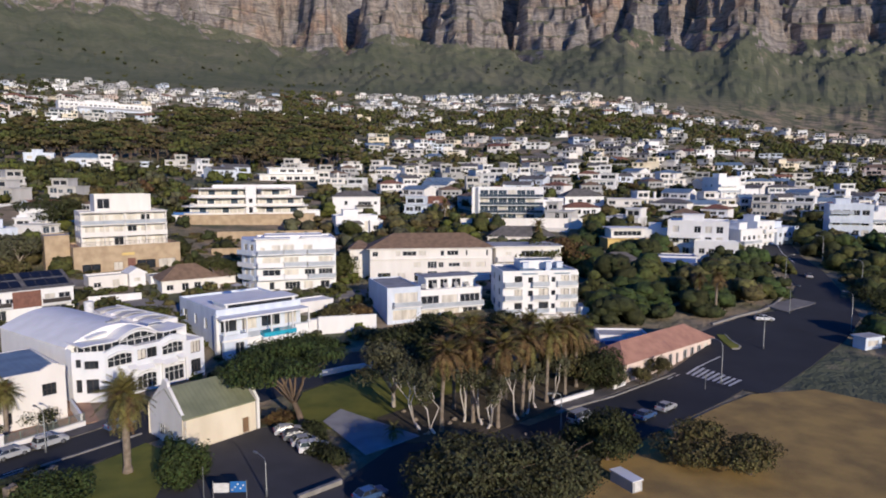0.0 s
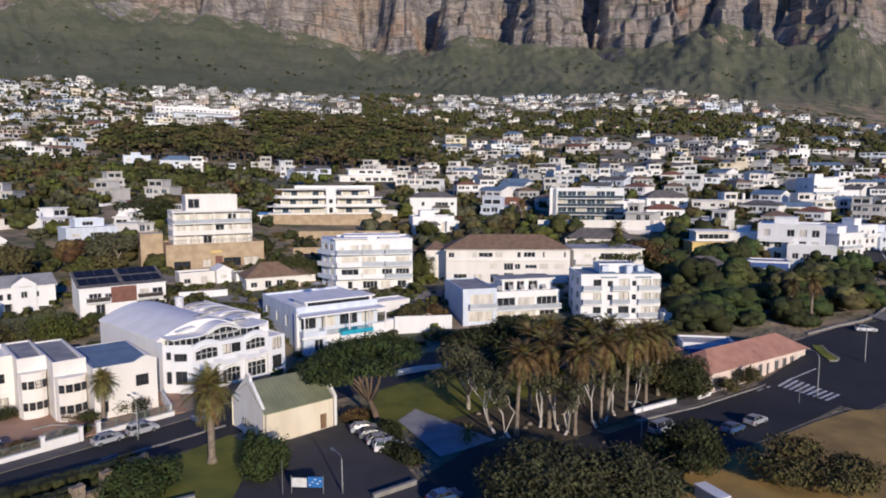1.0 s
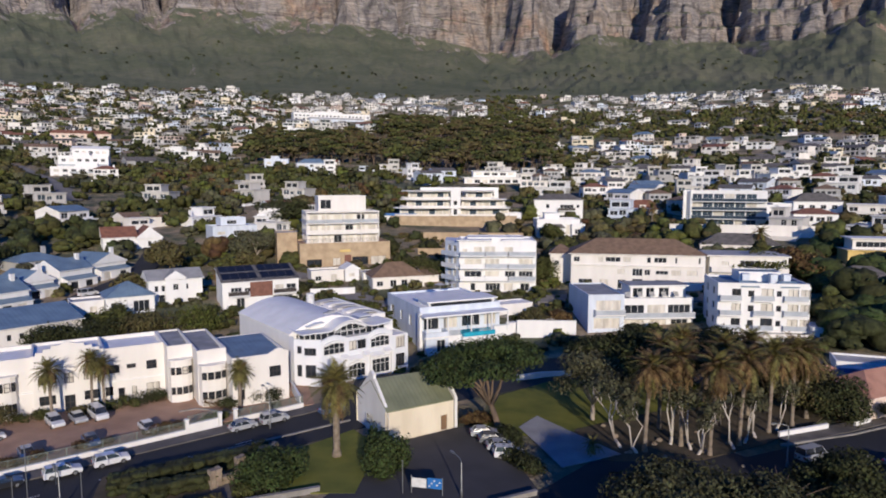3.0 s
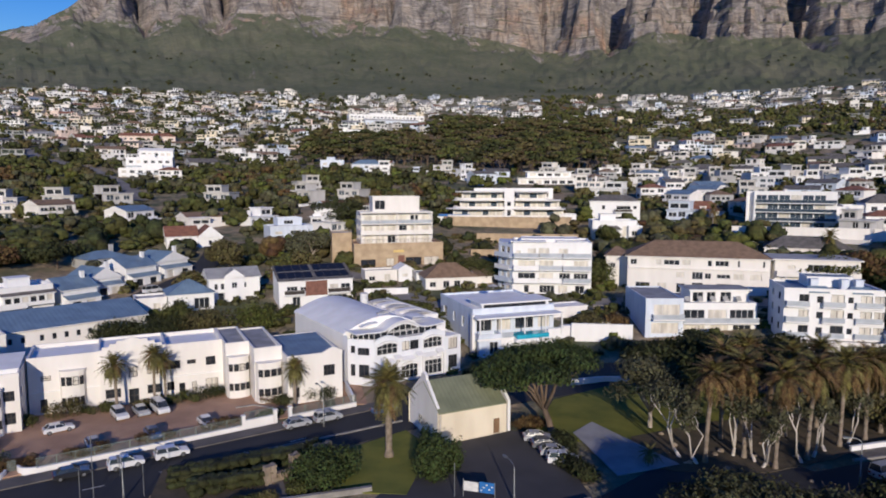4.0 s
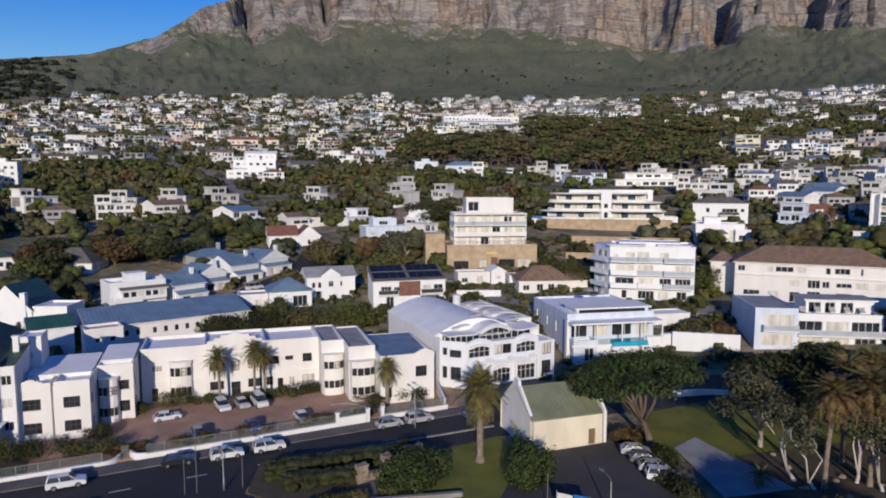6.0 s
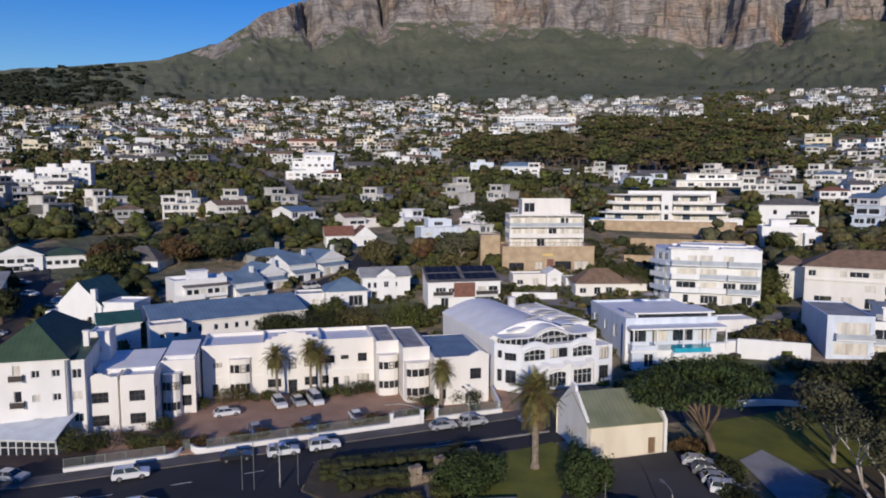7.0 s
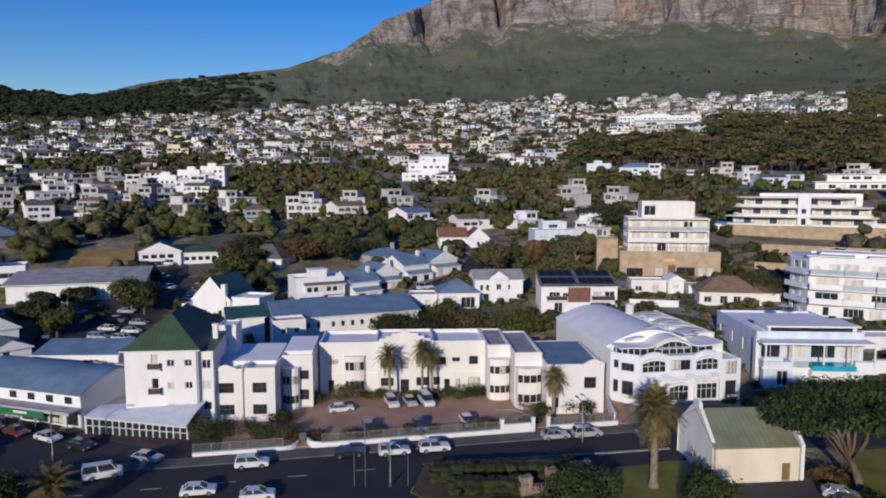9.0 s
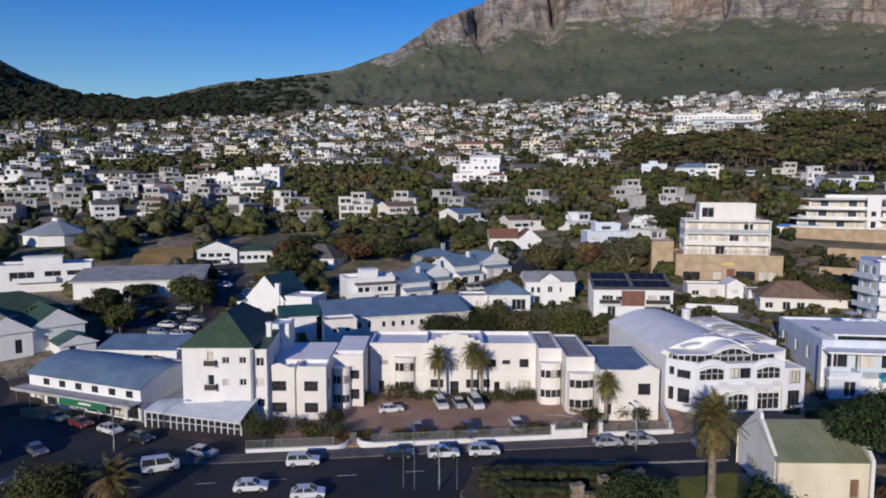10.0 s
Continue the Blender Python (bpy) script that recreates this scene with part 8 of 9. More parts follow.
# scrub on the verge of the coast road
for k, (x, y, w, hh, leaf) in enumerate(((103.5, 152.0, 9, 3.6, "dark"), (101.0, 143.0, 9, 4.0, "mid"), (98.0, 134.0, 8, 3.6, "mid"), (93.0, 124.0, 8, 3.2, "dark"), (110.0, 163.0, 9, 3.4, "olive"), (116.0, 174.0, 10, 3.4, "mid"), (111.0, 150.0, 10, 4.0, "mid"), (108.0, 139.0, 10, 4.2, "dark"),
                                        (120.0, 186.0, 10, 3.2, "olive"), (126.0, 199.0, 10, 3.2, "mid"), (121.0, 166.0, 11, 3.6, "olive"), (104.0, 127.0, 10, 4.0, "mid"), (88.0, 113.0, 7, 2.8, "olive"), (118.0, 152.0, 11, 3.6, "mid"), (130.0, 182.0, 12, 3.4, "olive"))):
    bush("verge_bush", "dense rounded bush on the coast road verge", x, y, w, w, hh, leaf, 800, 0.42, 240 + k, lumps=14)
# gardens behind the apartments
for k, (x, y, w, hh, leaf) in enumerate(((-93.0, 103.0, 10, 6.2, "olive"), (-86.0, 109.0, 11, 6.4, "bright"), (-98.5, 96.0, 9, 5.8, "dark"), (-104.0, 91.0, 9, 5.0, "dark"), (-79.5, 100.0, 6, 3.2, "olive"), (-90.5, 97.0, 7, 3.4, "mid"), (-100.5, 104.5, 7, 5.2, "mid"), (-34.0, 131.0, 8, 3.0, "mid"),
                                        (-22.0, 136.5, 7, 3.6, "olive"), (-16.5, 137.5, 5, 4.0, "rust"), (-60.0, 132.0, 9, 2.6, "mid"), (-51.5, 124.0, 6, 2.6, "mid"), (-63.0, 121.0, 5, 2.2, "bright"), (-50.0, 166.0, 12, 6.0, "mid"), (-58.0, 166.0, 9, 5.4, "mid"), (-24.0, 167.0, 6, 8.0, "mid"))):
    bush("garden_bush", "rounded green garden bush between the houses", x, y, w, w, hh, leaf, 1500, 0.34, 140 + k, lumps=14)
palm(-96.0, 131.0, 4.5, "slim garden palm beside the gabled house", 0.8, 0.3, 41, 34, 0.2, 0.3)
palm(-93.5, 133.0, 3.6, "slim garden palm beside the gabled house", 0.75, 0.3, 42, 30, 0.2, 0.3)
palm(33.0, 214.0, 4.2, "hillside palm above the hotel", 1.1, 0.3, 43, 34, 0.25, 0.3)
palm(2.0, 246.0, 6.5, "hillside palm beside the red-roofed house", 1.1, 0.4, 44, 34, 0.25, 0.3)
for k, (x, y, hh, w, leaf, bark) in enumerate(((-104.0, 160.0, 8.5, 11, "grey", "palebark"), (-112.0, 166.0, 7.5, 10, "grey", "palebark"), (-98.0, 148.0, 6.5, 8, "olive", "bark"), (-118.0, 205.0, 9.5, 13, "dark", "bark"), (-132.0, 214.0, 9.0, 12, "dark", "bark"),
                                               (-117.0, 140.0, 7.5, 10, "olive", "bark"), (-126.0, 148.0, 6.5, 9, "olive", "bark"), (-168.0, 112.0, 8.5, 12, "rust", "bark"), (-158.0, 122.0, 8.5, 12, "dark", "bark"), (-177.0, 95.5, 8.0, 10, "rust", "bark"), (-168.5, 91.0, 6.5, 9, "mid", "bark"),
                                               (-152.0, 57.5, 8.0, 10, "mid", "bark"), (-148.0, 58.5, 6.5, 8, "dark", "bark"), (-153.0, 39.5, 6.5, 8, "dark", "bark"), (-163.0, 50.0, 4.5, 7, "dark", "bark"), (-171.0, 96.0, 7.5, 10, "dark", "bark"), (-152.0, 29.0, 5.5, 7, "mid", "bark"), (-181.0, 102.0, 8.0, 11, "dark", "bark"), (-143.0, 40.0, 6.5, 6, "mid", "bark"), (-160.0, 42.0, 5.0, 6, "dark", "bark"), (-110.0, 118.0, 6.0, 7, "olive", "bark"), (26.0, 173.0, 9.0, 12, "mid", "bark"), (36.0, 180.0, 8.0, 12, "rust", "bark"), (-30.0, 215.0, 6.0, 8, "mid", "bark"))):
    tree("garden_tree", "spreading garden tree among the houses", x, y, hh, w, hh * 0.68, leaf, bark, 1900, 0.45, 6, 14, 170 + k, trunk_r=0.25, fine=1.1)

# ---- hillside town ----
WOODS = [  # plan sectors: azimuth from, to, distance from, to, share of ground under trees
    (64, 77, 218, 285, 0.92), (63, 72, 285, 330, 0.6), (48, 64, 310, 490, 0.94), (48, 64, 240, 310, 0.55), (23, 34, 440, 600, 0.97), (8, 23, 400, 740, 0.96), (29, 44, 330, 430, 0.8), (-33, -12, 128, 190, 0.97), (-27, -13, 190, 225, 0.8),
    (-36, -29, 150, 300, 0.95), (46, 60, 205, 240, 0.6), (30, 46, 190, 235, 0.5), (34, 41, 262, 330, 0.6), (41, 48, 240, 340, 0.35), (23, 34, 300, 385, 0.7), (9, 13.5, 740, 1080, 0.5), (-36, 8, 650, 880, 0.74),
    (-36, -20, 440, 560, 0.7), (64, 76, 470, 560, 0.6), (52, 62, 640, 690, 0.6), (-8, 8, 440, 500, 0.5), (18, 30, 255, 320, 0.75), (3, 12, 250, 310, 0.6), (-14, -6, 170, 215, 0.85), (36, 60, 1000, 1060, 0.5), (-3.5, 8.5, 174, 243, 0.93), (-14, -3.5, 174, 200, 0.8)]
PINES = ((23, 440), (8, 400))
LINES = [([(-100, 146), (-86, 151), (-74, 157), (-64, 160)], 5), ([(-74, 142), (-66, 140), (-56, 138), (-48, 141)], 4), (MAIN, 10), (RIGHT, 8), (LEFT, 10), (HILL, 7), (COTTAGE, 7), ([(-199, 66.5), (-220, 75.5)], 14), ([(50, 101), (64, 113), (77, 125), (88, 138), (96, 155)], 6), ([(52, 122), (60, 128), (68, 134), (76, 138), (84, 140)], 6)]
BACKGROUND_TAKEN = list(TAKEN)


def wooded(az, d):
    best = 0.0
    for a0, a1, d0, d1, k in WOODS:
        if a0 <= az <= a1 and d0 <= d <= d1:
            best = max(best, k)
    return best


def clear_of_lines(x, y, margin=0.0):
    p = Vector((x, y))
    for line, half in LINES:
        for a, b in zip(line, line[1:]):
            a, b = Vector(a), Vector(b)
            t = max(0.0, min(1.0, (p - a).dot(b - a) / (b - a).length_squared))
            if (p - a.lerp(b, t)).length < half + margin:
                return False
    return True


def is_clear(x, y, r):
    return clear_of_lines(x, y, r * 0.5) and all((x - a) ** 2 + (y - b) ** 2 > (c + r) ** 2 for a, b, c in BACKGROUND_TAKEN)


def far_block(root, x, y, z, w, d, h, mat, holes, roof, roofmat, pane="glass", rise=1.8, over=0.4):
    """A block of a hillside house: its windows are single parts."""
    g = Geo()
    for side, place in SIDES.items():
        (ox, oy), u, length = place(x, y, w, d)
        qs = holes.get(side, [])
        facade(g, (ox, oy, z), u, length, h, qs, 0.3)
        o, uu = Vector((ox, oy, z)), Vector(u)
        g.face([o - vec(0, 0, 4), o + uu * length - vec(0, 0, 4), o + uu * length, o])
        for q in qs:
            inw = -(uu.cross(vec(0, 0, 1)))
            a = o + uu * q[0] + vec(0, 0, q[1]) + inw * 0.25
            b = a + uu * q[2]
            p = Geo()
            p.face([a, b, b + vec(0, 0, q[3]), a + vec(0, 0, q[3])])
            c = a.lerp(b, 0.46) - inw * 0.06
            e = a.lerp(b, 0.54) - inw * 0.06
            p.face([c, e, e + vec(0, 0, q[3]), c + vec(0, 0, q[3])], 1)
            part("window", p, [M[pane], M["frame"]], root)
    part("wall", g, M[mat], root)
    t = z + h
    r = Geo()
    if roof == "flat":
        a = 0.3
        r.box(x - 0.3, y - 0.6, t, x + w + 0.3, y + d + 0.3, t + 0.35, 1)
        r.face([(x, y, t + 0.36), (x + w, y, t + 0.36), (x + w, y + d, t + 0.36), (x, y + d, t + 0.36)], 0)
    else:
        x0, x1, y0, y1 = x - over, x + w + over, y - over, y + d + over
        e = min((y1 - y0) / 2, (x1 - x0) / 2 - 0.3) if roof == "hip" else 0
        p, q = vec(x0 + e, (y0 + y1) / 2, t + rise), vec(x1 - e, (y0 + y1) / 2, t + rise)
        c = [vec(x0, y0, t), vec(x1, y0, t), vec(x1, y1, t), vec(x0, y1, t)]
        s = 0 if roof == "hip" else 1
        r.face([c[0], c[1], q, p]), r.face([c[2], c[3], p, q]), r.face([c[1], c[2], q], s), r.face([c[3], c[0], p], s), r.face(c[::-1], 1)
    part("roof", r, [M[roofmat], M[mat]], root)


def hillside_house(rng, m, k):
    mat = rng.choice(["white2", "white2", "white", "white", "bluewhite", "warm", "warm", "palegrey", "greywall"])
    kind = rng.choice(["flat", "flat", "gable", "hip", "gable", "hip", "flat"])
    roofmat = rng.choice(["roofwhite", "roofflat", "roofgrey"]) if kind == "flat" else rng.choice(["greytile", "greytile", "slate", "greytile", "browntile", "redtile"])
    tone = {"white2": "white", "white": "white", "warm": "cream-white", "bluewhite": "pale blue-white", "palegrey": "pale grey", "greywall": "grey"}[mat]
    kindword = "flat-roofed" if kind == "flat" else "tile-roofed" if roofmat != "slate" else "blue-roofed"
    root = thing("villa", "%s %s villa on the hillside among trees" % (tone, kindword), "house", m, "hillside villas")
    w, d, fl = rng.uniform(9, 15), rng.uniform(8, 10), rng.choice([1, 2, 2, 2])
    n = max(2, int(w / 3.2))
    f = [(0.7 + i * (w - 1.0) / n, 0.7 + 2.9 * q, (w - 1.0) / n * rng.choice([0.5, 0.7, 0.8]), rng.choice([1.3, 1.6, 1.9])) for q in range(fl) for i in range(n) if rng.random() < 0.85]
    far_block(root, -w / 2, 0, 0, w, d, 2.95 * fl, mat, {"F": f}, kind, roofmat, rng.choice(["glass", "glass", "glassblue"]))
    if rng.random() < 0.65:
        w2, x2 = w * rng.uniform(0.4, 0.6), rng.choice([-1, 1])
        xx = -w / 2 if x2 < 0 else w / 2 - w2
        if kind == "flat":
            far_block(root, xx, 2.5, 2.95 * fl + 0.36, w2, d - 3, 2.7, mat, {"F": [(0.6, 0.5, w2 - 1.2, 1.6)]}, "flat", roofmat)
        else:
            far_block(root, xx, -3, 0, w2, 3, 2.8, mat, {"F": [(0.6, 0.7, w2 - 1.2, 1.4)]}, "flat", "roofwhite")
    if rng.random() < 0.6:
        g = Geo()
        z = 2.95 * (fl - 1)
        g.box(-w / 2, -1.5, z - 0.2, w / 2, 0, z + 0.05), g.box(-w / 2, -1.5, z + 0.05, w / 2, -1.4, z + 0.9)
        part("balcony", g, M[mat], root)
    if rng.random() < 0.7:
        g = Geo()
        ww, dd, hh = w * rng.uniform(0.8, 1.35), rng.uniform(3.5, 6.5), rng.uniform(0.2, 1.4)
        g.box(-ww / 2, -dd, -5, ww / 2, -0.05, hh - 0.9), g.box(-ww / 2, -dd, hh - 0.9, ww / 2, -dd + 0.25, hh), g.box(ww / 2 - 0.25, -dd + 0.25, hh - 0.9, ww / 2, -0.1, hh)
        part("terrace", g, M[rng.choice([mat, "white2", "greywall", "warm"])], root)
    if rng.random() < 0.4:
        g = Geo()
        xx = rng.uniform(-w / 3, w / 3)
        g.box(xx, d * 0.6, 2.9 * fl, xx + 0.9, d * 0.6 + 0.9, 2.9 * fl + rng.uniform(1.5, 3.4))
        part("chimney", g, M[mat], root)
    return root


def plots():
    """Building plots on the slope, nearest first, that no wood, road or larger building takes."""
    rng = random.Random(8)
    out = []
    d = 172.0
    while d < 1075:
        az = -37.0
        while az < 88:
            dense = az < 6 and d < 480
            step = math.degrees(rng.uniform(15, 22) / d) if dense else math.degrees(rng.uniform(14, 22) / d) if az > 34 and d > 440 else math.degrees(rng.uniform(16, 24) / d)
            az += step
            a, dd = az, d + rng.uniform(-6, 6)
            x, y = polar(a, dd)
            if rng.random() < (0.10 if dense else 0.2 if d < 330 else 0.26 if az > 34 else 0.33) or rng.random() < wooded(a, dd) or wooded(a, dd) > 0.75 and dd < 420:
                continue
            upper = 1075 if -20 < a < 60 else 985 if a < 70 else 915
            if 9 < a < 34 and dd > 1000 or dd > upper:
                continue
            if a > 50 and dd < 262 or a > 72 and dd < 300 or 10 < a < 22.5 and 235 < dd < 350:
                continue
            if is_clear(x, y, 7.5):
                out.append((x, y, math.degrees(math.atan2(y, x)) - 90 + rng.choice([0, 12, 24, -20, 38, -34]) + rng.uniform(-10, 10)))
        d += rng.uniform(18, 24) * (1.0 if d < 400 else 1.3)
    return out


PLOTS = plots()
house_rng = random.Random(21)
NEAR_HOUSES = 150
variants = []
for k, (x, y, rot) in enumerate(PLOTS[:NEAR_HOUSES]):
    m = pose(x, y, ground(x, y) - 0.4, 0, 0, rot)
    if k % 7 == 0 and len(variants) < 36:
        variants.append(hillside_house(house_rng, m, k))
    else:
        v = variants[(k * 5 + k // 7) % len(variants)] if len(variants) > 3 else hillside_house(house_rng, m, k)
        if len(variants) > 3:
            copy_thing(v, m)


def house_template(rng):
    """Walls, openings, panes and roof of one far house in a single Geo. Slots: 0 wall, 1 roof, 2 glass."""
    g = Geo()
    w, d, fl = rng.uniform(8, 19), rng.uniform(7, 12), rng.choice([1, 1, 2, 2])
    h = 2.7 * fl

    def body(x, y, z, w, d, h, fl):
        for side, place in SIDES.items():
            (ox, oy), u, length = place(x, y, w, d)
            n = max(2, int(length / 3.4))
            qs = [(0.6 + i * (length - 0.8) / n, 0.7 + 2.9 * q, (length - 0.8) / n * rng.choice([0.5, 0.75, 0.92]), rng.choice([1.3, 1.9, 2.1])) for q in range(fl) for i in range(n) if rng.random() < 0.75] if side in "FRL" else []
            facade(g, (ox, oy, z), u, length, h, qs, 0.35, 0)
            o, uu = Vector((ox, oy, z)), Vector(u)
            g.face([o - vec(0, 0, 6), o + uu * length - vec(0, 0, 6), o + uu * length, o], 0)
            inw = -(uu.cross(vec(0, 0, 1)))
            for q in qs:
                a = o + uu * q[0] + vec(0, 0, q[1]) + inw * 0.3
                b = a + uu * q[2]
                g.face([a, b, b + vec(0, 0, q[3]), a + vec(0, 0, q[3])], 2)

    body(-w / 2, 0, 0, w, d, h, fl)
    if rng.random() < 0.56:
        g.box(-w / 2 - 0.3, -0.7, h, w / 2 + 0.3, d + 0.2, h + 0.35, 0)
        g.face([(-w / 2, 0, h + 0.36), (w / 2, 0, h + 0.36), (w / 2, d, h + 0.36), (-w / 2, d, h + 0.36)], 1)
        if rng.random() < 0.6:
            w2 = w * rng.uniform(0.4, 0.65)
            xx = rng.choice([-w / 2, w / 2 - w2])
            body(xx, 2.4, h + 0.36, w2, d - 3, 2.7, 1)
            g.box(xx - 0.2, 2.0, h + 3.06, xx + w2 + 0.2, d, h + 3.36, 0)
        if rng.random() < 0.5:
            g.box(-w / 2, -1.6, h - 3.1, w / 2, 0, h - 2.0, 0)
        if rng.random() < 0.6:
            g.box(-w * 0.6, -5, -6, w * rng.uniform(0.2, 0.7), -0.05, rng.uniform(-0.6, 0.8), 0)
    else:
        rise = rng.uniform(1.6, 2.6)
        e = rng.choice([0.0, d / 2])
        e = min(e, w / 2 - 0.3)
        a, b = vec(-w / 2 - 0.4 + e, d / 2, h + rise), vec(w / 2 + 0.4 - e, d / 2, h + rise)
        c = [vec(-w / 2 - 0.4, -0.4, h), vec(w / 2 + 0.4, -0.4, h), vec(w / 2 + 0.4, d + 0.4, h), vec(-w / 2 - 0.4, d + 0.4, h)]
        g.face([c[0], c[1], b, a], 1), g.face([c[2], c[3], a, b], 1), g.face([c[1], c[2], b], 1 if e else 0), g.face([c[3], c[0], a], 1 if e else 0)
    return g


def distant_town():
    rng = random.Random(5)
    templates = [house_template(rng) for _ in range(40)]
    walls = ["white2", "white2", "white", "warm", "bluewhite", "warm", "white2", "greywall", "palegrey", "palegrey", "white", "cream", "greywall", "pinkwall"]
    flat_roofs, tiles = ["roofwhite", "roofflat", "roofgrey", "roofflat", "roofgrey"], ["greytile", "greytile", "redtile", "slate", "browntile", "greytile", "roofgrey"]
    keys = sorted(set(walls + flat_roofs + tiles + ["glass"]))
    slot_of = {k: i for i, k in enumerate(keys)}
    verts, faces, slots = [], [], []
    for x, y, rot in PLOTS[NEAR_HOUSES:]:
        g = rng.choice(templates)
        wall = rng.choice(walls)
        tiled = not any(abs(p[2] - q[2]) < 1e-6 and s == 1 for f, s in zip(g.f, g.s) if s == 1 for p, q in [(g.v[f[0]], g.v[f[-1]])] if len(f) == 4 and abs(g.v[f[0]][2] - g.v[f[2]][2]) < 1e-6)
        roof = rng.choice(tiles if tiled else flat_roofs)
        look_up = {0: slot_of[wall], 1: slot_of[roof], 2: slot_of["glass"]}
        c, s = math.cos(radians(rot)), math.sin(radians(rot))
        z = ground(x, y) - 0.5
        k = len(verts)
        sc = rng.uniform(0.85, 1.15)
        verts.extend((x + (a * c - b * s) * sc, y + (a * s + b * c) * sc, z + h * sc) for a, b, h in g.v)
        faces.extend(tuple(k + i for i in f) for f in g.f)
        slots.extend(look_up[q] for q in g.s)
    me = bpy.data.meshes.new("distant_houses")
    me.from_pydata(verts, [], faces)
    for key in keys:
        me.materials.append(M[key])
    me.polygons.foreach_set("material_index", slots)
    me.update()
    tagged(new("distant_houses", me), "white villas packed over the distant hillside", "houses", kind="stuff")


distant_town()


# ---- woods and garden trees on the slope ----
def woods():
    rng = np.random.default_rng(14)
    kinds = ["dark", "mid", "deep", "olive", "grey", "bright", "rust", "pine", "rustgreen"]
    shapes, umbrellas = [], []
    for k in range(10):
        w, h = 8.0, 6.0 + 2 * rng.random()
        lumps = crown_lumps(rng, 9, w, h * 0.85, 0.6, 0.7)
        big = crown_lumps(rng, 5, w, h * 0.85, 0.6, 0.7)
        shapes.append((leafy(rng, lumps[:7], 2, 64, 0.48), leafy(rng, lumps[:7], 1, 46, 0.56), leafy(rng, lumps[:6], 1, 16, 0.8), leafy(rng, big[:4], 1, 6, 1.0), leafy(rng, lumps, 2, 160, 0.40)))
        disc = []
        for i in range(9):
            a, q = rng.random() * 6.283, rng.random() ** 0.5 * 4.6
            disc.append((math.cos(a) * q, math.sin(a) * q, 1.6 - 0.05 * q * q + rng.random() * 0.9, 1.9 + 0.9 * rng.random(), 1.9 + 0.9 * rng.random(), 0.9 + 0.5 * rng.random()))
        umbrellas.append(leafy(rng, disc, 1, 40, 0.6))
    chunks = {k: [] for k in kinds}
    trunks = Geo()
    r = random.Random(3)

    def put(x, y, s, kind, hs=1.0):
        d = math.hypot(x, y)
        v, f = shapes[r.randrange(10)][4 if d < 205 and s > 0.5 else 1 if s < 0.5 and d < 230 else 0 if d < 260 else 1 if d < 430 else 2 if d < 700 else 3]
        a = r.uniform(0, 6.283)
        c, q = math.cos(a), math.sin(a)
        m = np.array(((c, -q, 0), (q, c, 0), (0, 0, 1))) * s
        m[2, 2] *= hs
        chunks[kind].append((v @ m.T + np.array((x, y, ground(x, y) - 0.6)), f))

    def placed(shape, s, at):
        return shape[0] * s + np.array(at), shape[1]

    for a0, a1, d0, d1, share in WOODS:
        area = radians(a1 - a0) * (d1 * d1 - d0 * d0) / 2
        n = int(area * share / (38 if d1 < 300 else 44))
        pine = (a0, d0) in PINES
        n = int(n * 0.6) if pine else n
        for _ in range(n):
            az, d = r.uniform(a0, a1), math.sqrt(r.uniform(d0 * d0, d1 * d1))
            x, y = polar(az, d)
            if not is_clear(x, y, 2.0):
                continue
            tone = noise.noise((x * 0.02, y * 0.02, 0))
            kind = r.choice(["dark", "mid", "mid"]) if tone > 0.15 else r.choice(["mid", "mid", "olive", "grey"]) if tone > -0.25 else r.choice(["olive", "mid", "bright", "olive", "grey", "rust"])
            s = r.uniform(0.55, 1.1)
            if az < -11 and d < 300:
                kind, s = r.choice(["dark", "dark", "deep", "deep", "mid"] if tone > -0.2 else ["dark", "deep", "mid", "olive"]), r.uniform(0.6, 1.3)
            if pine:
                z, hh, s = ground(x, y), r.uniform(5.5, 9.5), r.uniform(0.7, 1.35)
                lean = (r.uniform(-1.2, 1.2), r.uniform(-1, 1))
                fork = vec(x + lean[0] * 0.5, y + lean[1] * 0.5, z + hh * 0.55)
                trunks.tube([(x, y, z - 1), fork], [0.36, 0.27], 5, cap=False)
                for _ in range(3):
                    a = r.uniform(0, 6.283)
                    trunks.tube([fork, fork + vec(math.cos(a) * 2.2 * s, math.sin(a) * 2.2 * s, hh * 0.5)], [0.2, 0.09], 4, cap=False)
                v, f = umbrellas[r.randrange(10)]
                a = r.uniform(0, 6.283)
                turn = np.array(((math.cos(a), -math.sin(a), 0), (math.sin(a), math.cos(a), 0), (0, 0, r.uniform(0.8, 1.3)))) * s
                chunks[r.choice(["dark", "mid", "dark", "olive", "mid", "rustgreen"] if tone > -0.2 else ["olive", "rustgreen", "mid", "rustgreen"])].append((v @ turn.T + np.array((x + lean[0], y + lean[1], z + hh)), f))
            else:
                put(x, y, s, kind, r.uniform(0.8, 1.2))
    # gardens between the houses
    n = 0
    while n < 5200:
        az, d = r.uniform(-37, 88), math.sqrt(r.uniform(165 ** 2, 1100 ** 2))
        x, y = polar(az, d)
        n += 1
        if not clear_of_lines(x, y, -4) or any((x - a) ** 2 + (y - b) ** 2 < (c * 0.9) ** 2 for a, b, c in BACKGROUND_TAKEN):
            continue
        put(x, y, r.uniform(0.45, 1.1) if d < 420 else r.uniform(0.3, 0.85), r.choice(["dark", "dark", "mid", "mid", "olive", "bright", "grey", "olive", "mid"] if r.random() < 0.8 else ["dark"]), r.uniform(0.7, 1.3))
